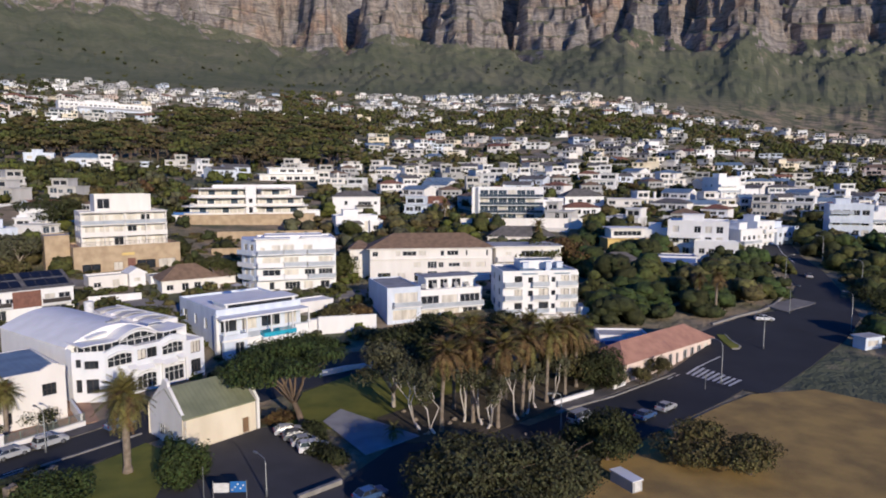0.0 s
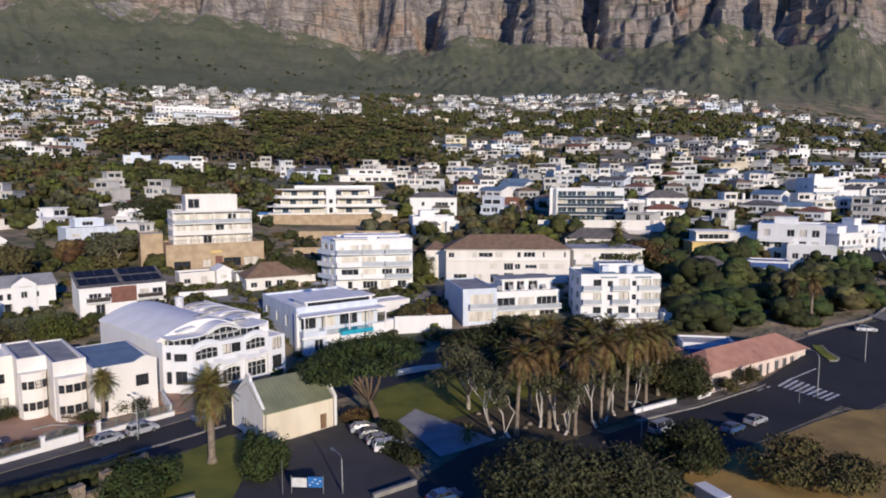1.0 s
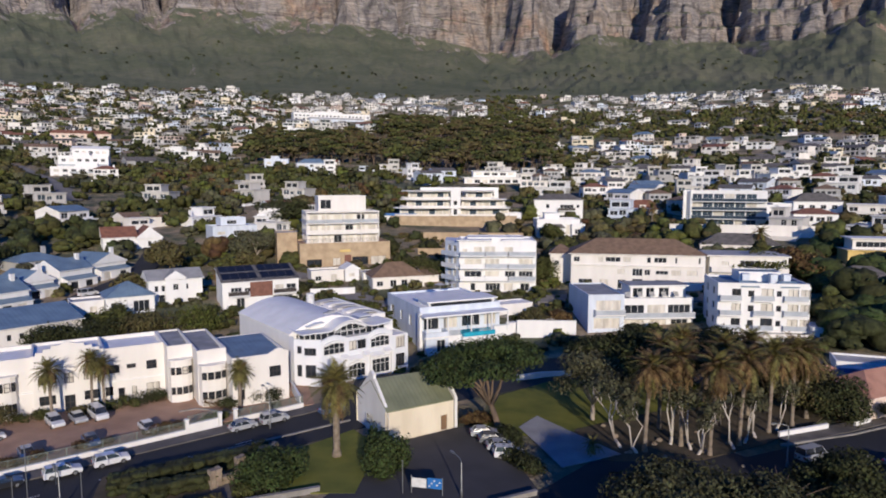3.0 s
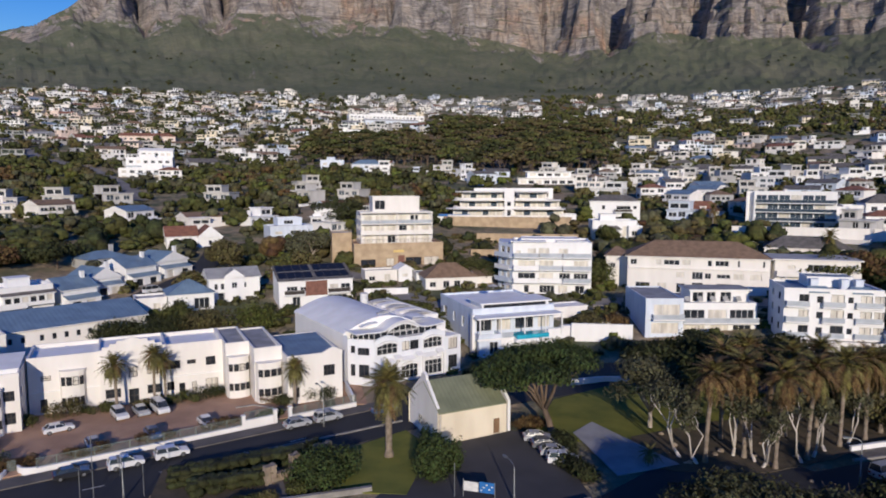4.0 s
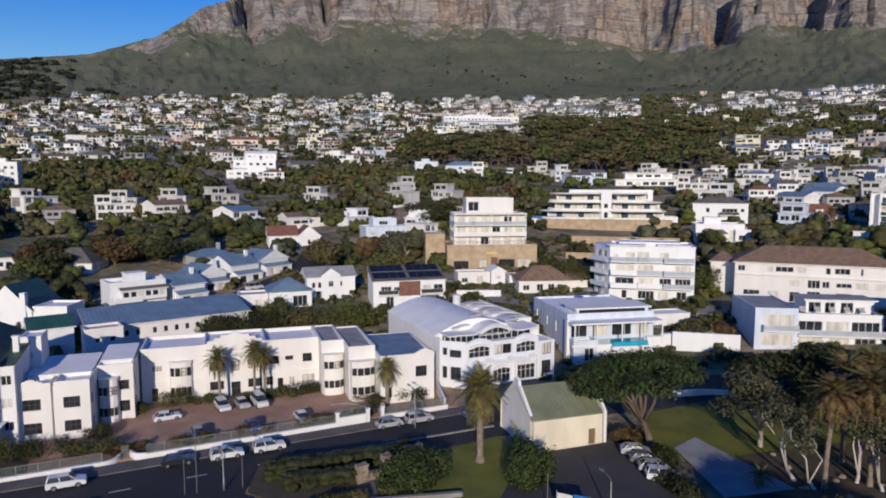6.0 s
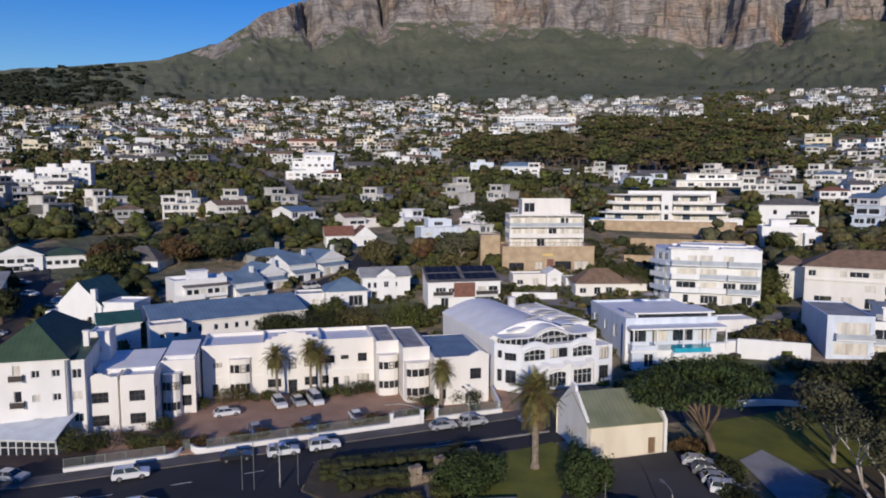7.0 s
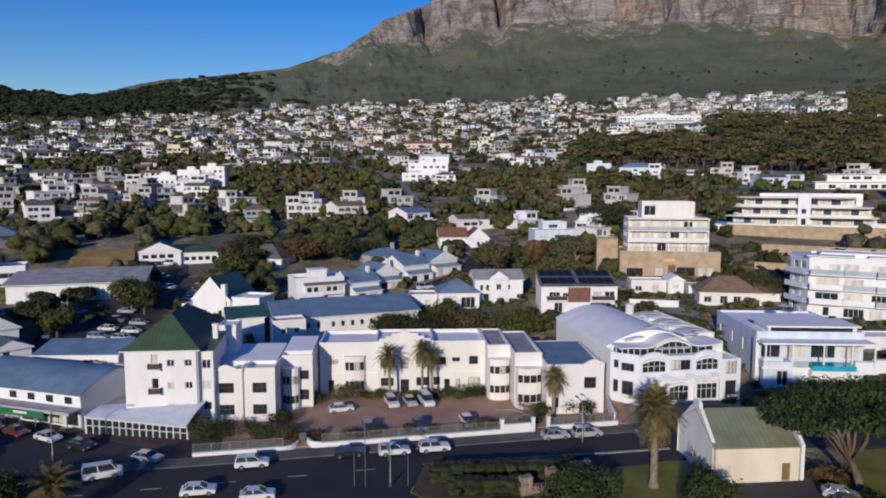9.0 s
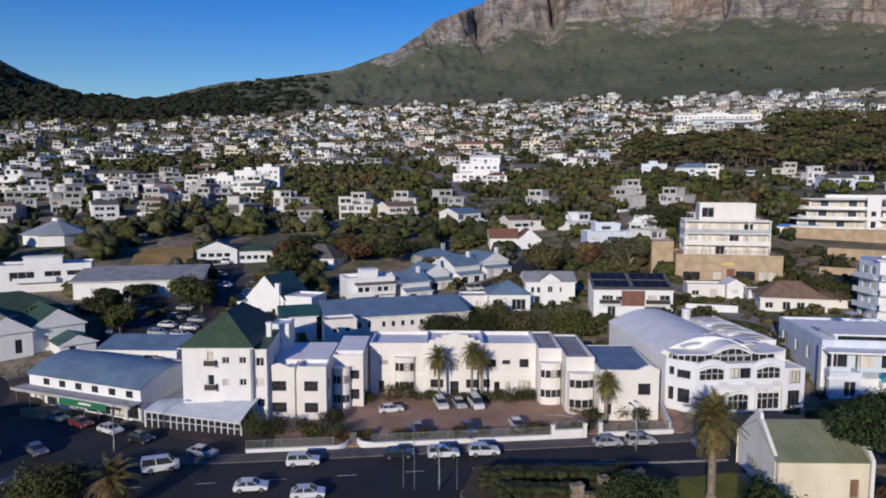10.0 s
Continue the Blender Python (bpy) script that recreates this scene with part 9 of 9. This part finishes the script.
    for _ in range(2700):
        az, d = r.uniform(30, 88), math.sqrt(r.uniform(440 ** 2, 980 ** 2))
        x, y = polar(az, d)
        if clear_of_lines(x, y, -3):
            put(x, y, r.uniform(0.45, 1.15), r.choice(["dark", "dark", "mid", "olive"]), r.uniform(0.8, 1.3))
    for _ in range(900):
        az, d = r.uniform(-37, 8), math.sqrt(r.uniform(200 ** 2, 480 ** 2))
        x, y = polar(az, d)
        if clear_of_lines(x, y, -3) and all((x - a) ** 2 + (y - b) ** 2 > (c * 0.8) ** 2 for a, b, c in BACKGROUND_TAKEN):
            put(x, y, r.uniform(0.45, 1.0), r.choice(["dark", "dark", "mid", "olive", "rustgreen"]), r.uniform(0.7, 1.2))
    # hedges and shrubs in the yards of the second row
    for _ in range(1500):
        az, d = r.uniform(-14, 72), math.sqrt(r.uniform(112 ** 2, 182 ** 2))
        x, y = polar(az, d)
        if not clear_of_lines(x, y, -3) or any((x - a) ** 2 + (y - b) ** 2 < (c * 0.8) ** 2 for a, b, c in BACKGROUND_TAKEN) or noise.noise((x * 0.06, y * 0.06, 2)) < -0.4:
            continue
        put(x, y, r.uniform(0.2, 0.5), r.choice(["mid", "mid", "olive", "bright", "dark", "grey"]), r.uniform(0.6, 1.1))
    # flowering banks below the terraced villa
    for _ in range(420):
        az, d = r.uniform(8, 30), math.sqrt(r.uniform(178 ** 2, 226 ** 2))
        x, y = polar(az, d)
        if all((x - a) ** 2 + (y - b) ** 2 > (c * 0.72) ** 2 for a, b, c in BACKGROUND_TAKEN):
            put(x, y, r.uniform(0.15, 0.42), r.choice(["mid", "olive", "rust", "dark", "rustgreen", "olive"]), r.uniform(0.6, 1.0))
    # scrub patches on the open slope above the houses
    for _ in range(900):
        az, d = r.uniform(-38, 86), r.uniform(1080, 1750)
        x, y = polar(az, d)
        if noise.noise((az * 0.35, d * 0.006, 9)) < 0.12:
            continue
        s = r.uniform(0.5, 1.3)
        chunks[r.choice(["dark", "dark", "mid"])].append(placed(shapes[r.randrange(10)][3], s, (x, y, land_height(az, d) - 1.0)))
    # the dark pine forest on the shoulder beyond the town
    for _ in range(3400):
        az, d = r.uniform(56, 89), r.uniform(960, 2080)
        if r.random() > (az - 57) / 15 + 0.5 * noise.noise((az * 0.5, d * 0.004, 4)):
            continue
        x, y = polar(az, d)
        s = r.uniform(1.2, 2.6)
        chunks["pine"].append(placed(shapes[r.randrange(10)][3], s * np.array((1.3, 1.3, 0.8)), (x, y, land_height(az, d) - 1.5)))
    names = {"rustgreen": "brown-green pines of the wood above the houses", "pine": "dark pine forest on the far shoulder of the hill", "deep": "deep green trees of the wood by the coast road", "dark": "dark green trees and woods over the hillside", "mid": "green garden trees over the hillside", "olive": "olive-brown trees over the hillside", "grey": "grey-green trees over the hillside",
             "bright": "bright green shrubs over the hillside", "rust": "rust-brown trees over the hillside"}
    for k, parts in chunks.items():
        if parts:
            tagged(new("hillside_trees", joined_quads("hillside_trees", parts, [L[k]])), names[k], "trees", kind="stuff")
    tagged(part("pine_trunks", trunks, M["bark"]), "bare brown trunks of the pine wood", "tree trunks", kind="stuff")


woods()

# ---- vehicles ----
def car_mesh(kind):
    """Body, glass, wheel places and sizes of a car of a kind; it stands along x, nose towards +x."""
    if kind == "suv":
        lo = [(-2.2, 0.35), (2.15, 0.35), (2.25, 0.6), (2.15, 0.9), (1.15, 1.08), (-2.2, 1.12), (-2.28, 0.7)]
        cab, roof = [(-2.12, 1.1), (1.05, 1.07), (0.35, 1.68), (-1.9, 1.72)], 1.72
    elif kind == "van":
        lo = [(-2.4, 0.35), (2.25, 0.35), (2.35, 0.65), (2.2, 1.05), (1.6, 1.2), (-2.4, 1.2), (-2.45, 0.7)]
        cab, roof = [(-2.38, 1.18), (1.6, 1.18), (0.95, 2.05), (-2.3, 2.1)], 2.1
    else:
        lo = [(-2.05, 0.32), (2.0, 0.32), (2.1, 0.55), (1.98, 0.80), (0.95, 0.95), (-1.5, 0.98), (-2.05, 0.95), (-2.12, 0.6)]
        cab, roof = [(-1.75, 0.96), (1.0, 0.94), (0.25, 1.42), (-1.2, 1.45)], 1.45
    return lo, cab, roof


CARS = {}


def make_car(kind, paint, label, m, category="car"):
    if (kind, paint) in CARS:
        return copy_thing(CARS[(kind, paint)], m)
    root = thing("car" if kind != "van" else "van", label, category, m @ Matrix.Diagonal((0.9, 0.9, 0.88, 1)), "vehicles")
    lo, cab, roof = car_mesh(kind)
    hw = 0.9
    g = Geo()
    inner = [(x * 0.985, 0.35 + (z - 0.35) * 0.96) for x, z in lo]
    k = len(lo)
    rings = [(inner, -hw), (lo, -hw + 0.1), (lo, hw - 0.1), (inner, hw)]
    idx = []
    for ring, y in rings:
        idx.append(len(g.v))
        g.v.extend((x, y, z) for x, z in ring)
    for a, b in zip(idx, idx[1:]):
        for i in range(k):
            j = (i + 1) % k
            g.f.append((a + j, a + i, b + i, b + j)), g.s.append(0)
    g.f.append(tuple(idx[0] + i for i in range(k))), g.s.append(0)
    g.f.append(tuple(idx[-1] + k - 1 - i for i in range(k))), g.s.append(0)
    # roof and pillars
    t = 0.14
    (ax, az), (bx, bz), (cx, cz), (dx, dz) = cab
    g.face([(dx, -hw + 0.1 + t, dz), (cx, -hw + 0.1 + t, cz), (cx, hw - 0.1 - t, cz), (dx, hw - 0.1 - t, dz)])
    g.face([(dx - 0.03, -hw + 0.08 + t, dz - 0.06), (dx - 0.03, hw - 0.08 - t, dz - 0.06), (cx + 0.03, hw - 0.08 - t, cz - 0.06), (cx + 0.03, -hw + 0.08 + t, cz - 0.06)][::-1])
    mid = (ax + bx) / 2 - 0.1
    for s in (-1, 1):
        y0, y1 = s * (hw - 0.085), s * (hw - 0.09 - t)
        for x0, x1 in ((ax, dx), (mid, (dx + cx) / 2), (bx, cx)):
            g.face([(x0 - 0.05, y0, az), (x0 + 0.05, y0, az), (x1 + 0.05, y1, dz), (x1 - 0.05, y1, dz)])
    part("body", g, M[paint], root)
    w = Geo()
    y0, y1 = hw - 0.1, hw - 0.1 - t
    w.face([(bx, -y0, bz), (bx, y0, bz), (cx, y1, cz - 0.03), (cx, -y1, cz - 0.03)])
    windscreen = part("windscreen", w, M["glass"], root)
    w = Geo()
    w.face([(ax, y0, az), (ax, -y0, az), (dx, -y1, dz - 0.03), (dx, y1, dz - 0.03)])
    part("rear_window", w, M["glass"], root)
    for s in (-1, 1):
        w = Geo()
        q = [(ax, s * y0, az), (bx, s * y0, bz), (cx, s * y1, cz - 0.03), (dx, s * y1, dz - 0.03)]
        w.face(q if s < 0 else q[::-1])
        part("side_window", w, M["glass"], root)
    r = 0.33 if kind == "sedan" else 0.36
    for x in (-1.32, 1.32):
        for s in (-1, 1):
            ty = Geo()
            ty.tube([(x, s * (hw - 0.2), r), (x, s * (hw + 0.01), r)], [r, r], 14)
            tyre = part("tyre", ty, M["rubber"], root)
            ri = Geo()
            ri.tube([(x, s * (hw + 0.0), r), (x, s * (hw + 0.02), r)], [r * 0.66, r * 0.6], 12)
            part("rim", ri, M["alloy"], tyre)
    fx, rx = max(p[0] for p in lo), min(p[0] for p in lo)
    for s in (-1, 1):
        a, b = Geo(), Geo()
        a.box(fx - 0.18, s * 0.62 - 0.2, 0.62, fx - 0.03, s * 0.62 + 0.2, 0.78)
        b.box(rx + 0.0, s * 0.68 - 0.14, 0.72, rx + 0.1, s * 0.68 + 0.14, 0.92)
        part("headlight", a, M["lamp_clear"], root)
        part("tail_light", b, M["lamp_red"], root)
    CARS[(kind, paint)] = root
    return root


PAINT_WORD = {"carwhite": "white", "carsilver": "silver", "carblack": "black", "carblue": "blue", "carred": "dark red", "cargrey": "grey"}
KIND_WORD = {"sedan": "hatchback", "suv": "estate car", "van": "minibus"}
for x, y, rot, kind, paint in (
        (-72.6, 41.4, 56, "suv", "carwhite"), (-66.8, 51.6, 56, "sedan", "carblack"), (-63.1, 55.9, 56, "suv", "carwhite"), (-60.2, 60.2, 56, "suv", "carwhite"), (-51.6, 74.6, 56, "sedan", "carsilver"),
        (-48.9, 78.2, 56, "suv", "carsilver"), (-43.0, 84.2, 56, "sedan", "carblue"), (-83.4, 33.2, 30, "sedan", "carsilver"), (-82.3, 27.7, 70, "van", "carwhite"), (-99.5, 26.6, 20, "sedan", "carwhite"),
        (-105.0, 24.2, 20, "sedan", "carred"), (-109.8, 22.2, 20, "sedan", "cargrey"), (-70.4, 33.6, 56, "sedan", "carwhite"), (-64.8, 37.6, 56, "sedan", "carwhite"), (-93.5, 28.8, 25, "sedan", "carblack"),
        (-80.8, 60.9, 62, "sedan", "carwhite"), (-77.3, 67.9, -28, "suv", "carwhite"), (-75.6, 70.2, -28, "sedan", "carsilver"), (-73.8, 72.0, -28, "van", "carwhite"), (-63.6, 70.2, -32, "sedan", "carwhite"),
        (-71.6, 58.6, -32, "sedan", "carblue"), (-67.3, 64.2, -32, "sedan", "carblue"), (-19.4, 82.2, 22, "sedan", "carsilver"), (-17.8, 80.4, 22, "sedan", "cargrey"), (-16.3, 78.5, 22, "sedan", "carsilver"),
        (-14.8, 76.5, 22, "suv", "carwhite"), (-6.4, 64.2, 40, "sedan", "carblue"), (20.8, 86.6, 42, "van", "carsilver"), (30.3, 88.0, 42, "sedan", "carblue"), (34.4, 91.4, 42, "sedan", "carsilver"), (70.0, 135.5, -8, "sedan", "carwhite"),
        (101.5, 176.0, 70, "sedan", "carsilver"), (-98.0, 17.5, 10, "sedan", "cargrey"), (-101.5, 12.8, 10, "suv", "carsilver"), (-88.5, 14.0, 60, "sedan", "carblack"), (-107.0, 8.0, 10, "sedan", "carblack"),
        (-129.0, 41.5, 38, "sedan", "carwhite"), (-144.5, 39.5, 125, "sedan", "carblue"), (-147.5, 41.5, 125, "sedan", "cargrey"), (-150.5, 43.6, 125, "sedan", "carblack"), (-153.4, 45.6, 125, "sedan", "carblue"), (-156.5, 48.0, 125, "sedan", "carsilver"), (-151.5, 70.5, 38, "sedan", "carsilver"), (-155.0, 73.5, 38, "sedan", "carwhite"), (-161.0, 77.0, 38, "sedan", "carblack"), (-134.0, 42.6, 38, "sedan", "carblue"), (-138.0, 45.8, 38, "suv", "carsilver"), (-142.0, 49.0, 38, "sedan", "carwhite"), (-146.5, 52.4, 38, "sedan", "cargrey"), (-151.0, 56.0, 38, "sedan", "carsilver"),
        (-134.5, 49.0, 38, "suv", "carwhite"), (-138.0, 52.0, 38, "sedan", "carwhite"), (-141.8, 55.0, 38, "sedan", "carsilver"), (-158.0, 62.5, 38, "sedan", "carblack"), (-165.0, 71.5, 30, "sedan", "carwhite"), (-177.0, 75.0, 30, "sedan", "carsilver"), (-190.0, 82.0, 25, "van", "carwhite"), (-120.0, 116.5, 80, "van", "carwhite"), (-123.5, 133.0, 66, "sedan", "carsilver")):
    make_car(kind, paint, "%s %s on the asphalt" % (PAINT_WORD[paint], KIND_WORD[kind]), pose(x, y, ground(x, y) + 0.03 + (0.06 if -90 < x < -60 and y > 55 and rot < 0 else 0), 0, 0, rot))


# ---- street furniture ----
def street_lamp(x, y, h, rot, arm=1.6, z=None):
    root = thing("street_lamp", "grey steel street lamp with a curved arm", "street lamp", pose(x, y, ground(x, y) if z is None else z, 0, 0, rot), "street lamps")
    g = Geo()
    g.tube([(0, 0, -0.2), (0, 0, 0.9), (0, 0, 1.0), (0, 0, h * 0.86), (arm * 0.12, 0, h * 0.95), (arm * 0.5, 0, h), (arm, 0, h + 0.08)], [0.13, 0.13, 0.085, 0.07, 0.06, 0.055, 0.05], 8)
    part("pole", g, M["metal"], root, smooth=True)
    g = Geo()
    g.prism([(arm - 0.1, -0.12), (arm + 0.35, -0.16), (arm + 0.6, -0.08), (arm + 0.6, 0.08), (arm + 0.35, 0.16), (arm - 0.1, 0.12)], h, h + 0.16)
    head = part("lamp_head", g, M["metal"], root)
    g = Geo()
    g.box(arm + 0.05, -0.1, h - 0.03, arm + 0.5, 0.1, h - 0.002)
    part("diffuser", g, M["lamp_clear"], head)


for x, y, h, rot in ((-92.1, 25.1, 6.5, 40), (-48.2, 76.0, 5.6, 150), (-17.6, 64.6, 4.4, 140), (17.4, 83.2, 5.4, 200), (-56.6, 49.6, 4.2, 150), (47.6, 103.4, 7.4, 130), (62.0, 119.0, 6.5, 120), (84.0, 128.0, 8.0, 130), (90.0, 166.0, 8.0, 0), (106.0, 160.0, 8.0, 160), (116.0, 195.0, 8.0, 160), (78.0, 140.5, 6.5, 300), (-150.0, 44.0, 6.0, 120)):
    street_lamp(x, y, h, rot)


def sign_pole(x, y, h, board=None):
    root = thing("sign_pole", "slim grey road sign pole", "sign pole", pose(x, y, ground(x, y), 0, 0, 48))
    g = Geo()
    g.tube([(0, 0, -0.2), (0, 0, h)], [0.05, 0.05], 7)
    part("pole", g, M["metal"], root)
    if board:
        g = Geo()
        g.box(-board / 2, -0.06, h - 0.8, board / 2, -0.03, h - 0.1)
        part("board", g, M["metal"], root)


for x, y, h, b in ((-58.6, 47.6, 7.6, None), (-59.6, 46.8, 4.0, None), (-55.4, 51.2, 3.6, None), (-24.0, 63.6, 3.8, None), (-62.0, 54.0, 2.4, 0.4), (44.0, 101.0, 2.6, 0.5), (26.0, 84.5, 2.4, 0.4)):
    sign_pole(x, y, h, b)


def notice_board():
    root = thing("notice_board", "white and blue notice board on two posts", "notice board", pose(-23.2, 64.0, 0.02, 0, 0, 4))
    for x in (0.05, 3.55):
        g = Geo()
        g.tube([(x, 0.05, -0.2), (x, 0.05, 2.0)], [0.06, 0.06], 7)
        part("post", g, M["metal"], root)
    g = Geo()
    g.box(0.1, 0, 0.7, 1.75, 0.05, 1.75)
    a = part("panel", g, M["whitemetal"], root, "plain white panel")
    g = Geo()
    g.box(1.85, 0, 0.7, 3.5, 0.05, 1.9)
    part("panel", g, M["sign_blue"], root, "blue panel with pale shapes")
    for i in range(5):
        g = Geo()
        x, z = 1.98 + 0.29 * i, 0.9 + 0.16 * ((i * 2) % 5)
        g.box(x, -0.008, z, x + 0.2, -0.002, z + 0.14)
        part("panel_mark", g, M["whitemetal"], root)


notice_board()


def stone_monument():
    """Rough stone piers and walls in the street garden, each stone a piece."""
    root = thing("stone_monument", "rough stone garden monument with piers and low walls", "monument", pose(-44.5, 58.0, 0, 0, 0, 62))
    rng = random.Random(6)
    shapes = []
    for _ in range(5):
        g = Geo()
        a, b, c = 0.27, 0.2, 0.16
        pts = [(sx * a * rng.uniform(0.8, 1.1), sy * b * rng.uniform(0.8, 1.1), sz * c * rng.uniform(0.85, 1.05)) for sz in (-1, 1) for sy in (-1, 1) for sx in (-1, 1)]
        for q in ((0, 2, 3, 1), (4, 5, 7, 6), (0, 1, 5, 4), (1, 3, 7, 5), (3, 2, 6, 7), (2, 0, 4, 6)):
            g.face([pts[i] for i in q])
        g.weld()
        shapes.append(g.mesh("stone", [M["stone"]]))

    def stack(x, y, w, d, h):
        pier = Geo()
        pier.box(x + 0.05, y + 0.05, -0.2, x + w - 0.05, y + d - 0.05, h - 0.1)
        body = part("pier", pier, M["stone"], root)
        z = 0.15
        while z < h:
            n = max(1, round(w / 0.52))
            for i in range(n):
                part("stone", shapes[rng.randrange(5)], [], body, m=pose(x + (i + 0.5) * w / n, y + 0.05, z, 0, 0, rng.uniform(-6, 6)))
            m = max(1, round(d / 0.52))
            for i in range(m):
                part("stone", shapes[rng.randrange(5)], [], body, m=pose(x + w - 0.05, y + (i + 0.5) * d / m, z, 0, 0, 90 + rng.uniform(-6, 6)))
            z += 0.31

    stack(0.0, 0.0, 1.2, 0.9, 2.2), stack(3.4, 0.4, 1.0, 0.9, 2.5), stack(6.4, 0.2, 0.9, 0.9, 2.9), stack(1.2, 0.3, 2.2, 0.6, 1.0), stack(4.4, 0.6, 2.0, 0.6, 0.9), stack(8.2, 1.2, 0.9, 0.8, 2.4)


stone_monument()


def plain_wall(name, label, a, b, h, t, mat, category="wall", cap=True):
    ax, ay = a
    ln, rot = math.hypot(b[0] - ax, b[1] - ay), math.degrees(math.atan2(b[1] - ay, b[0] - ax))
    root = thing(name, label, category, pose(ax, ay, ground(ax, ay), 0, 0, rot))
    g = Geo()
    g.box(0, -t / 2, -1.0, ln, t / 2, h)
    part("wall", g, M[mat], root)
    if cap:
        g = Geo()
        g.box(-0.04, -t / 2 - 0.05, h, ln + 0.04, t / 2 + 0.05, h + 0.08)
        part("coping", g, M[mat], root)


plain_wall("park_wall", "low white curved park wall by the lawn", (-19.8, 107.6), (-16.0, 110.8), 0.9, 0.3, "white2")
plain_wall("park_wall", "low white curved park wall by the lawn", (-16.0, 110.8), (-11.0, 113.0), 0.9, 0.3, "white2")
plain_wall("road_wall", "low white roadside wall at the grove", (18.2, 93.2), (25.2, 98.6), 0.7, 0.3, "white2")
plain_wall("road_wall", "low white roadside wall at the shop", (29.0, 100.6), (31.5, 103.0), 0.8, 0.3, "white2")
plain_wall("car_park_wall", "low pale wall at the car park edge", (-10.0, 67.6), (-14.0, 63.8), 0.5, 0.35, "kerb")
plain_wall("garden_wall", "low stone-edged garden wall", (-41.0, 55.0), (-33.0, 61.5), 0.45, 0.4, "kerb")
plain_wall("alley_wall", "white wall along the brick alley", (-48.6, 85.0), (-53.4, 91.0), 1.6, 0.25, "white2")
plain_wall("yard_wall", "tall white garden wall below the flats", (-24.0, 129.0), (-12.5, 132.0), 3.4, 0.3, "white2")
plain_wall("yard_wall", "white yard wall between the houses", (-75.0, 137.0), (-66.0, 142.5), 1.8, 0.25, "white2")
plain_wall("hill_wall", "sandy retaining wall on the hillside", (-70.0, 205.0), (-38.0, 212.0), 2.6, 0.5, "tan")
plain_wall("hill_wall", "sandy retaining wall on the hillside", (-66.0, 188.0), (-42.0, 194.0), 1.6, 0.5, "tan")
sheet("alley", [(-51.0, 83.8), (-47.0, 86.5), (-55.0, 98.0), (-58.5, 95.0)], "paving", 0.10, label="brick-paved alley beside the white hall", category="alley")


def utility_box():
    root = thing("utility_hut", "small pale utility hut on dry grass", "hut", pose(20.4, 68.4, 0.03, 0, 0, -62))
    g = Geo()
    g.box(0, 0, 0, 3.5, 1.4, 1.25)
    part("body", g, M["greywall"], root)
    g = Geo()
    g.box(-0.1, -0.1, 1.25, 3.6, 1.5, 1.38)
    part("lid", g, M["white2"], root)
    g = Geo()
    g.box(3.5, 0.3, 0.1, 3.54, 1.1, 1.15)
    part("door", g, M["whitemetal"], root)


utility_box()


def kiosk():
    root = thing("kiosk", "pale flat-roofed roadside kiosk", "kiosk", pose(80.0, 117.0, 1.9, 0, 0, 20))
    block(root, 0, 0, 0, 4.2, 2.6, 2.5, "bluewhite", {"F": [(0.6, 0.9, 2.8, 1.1, 3)]}, roofmat="roofflat", parapet=0.0, over=0.3)


kiosk()
# cut boulders and litter on the grove floor
rng = random.Random(44)
for k in range(14):
    g = Geo()
    x, y = rng.uniform(-6, 16), rng.uniform(81.5, 92)
    s = rng.uniform(0.18, 0.4)
    g.tube([(0, 0, -0.1), (0.02, 0, s * 0.5), (0, 0.03, s)], [s * 1.1, s * 1.2, s * 0.5], 7)
    tagged(part("boulder", g, M["stone"], m=pose(x, y, 0.05, 0, 0, rng.uniform(0, 90))), "small pale boulder on the grove floor", "boulder", "grove boulders")
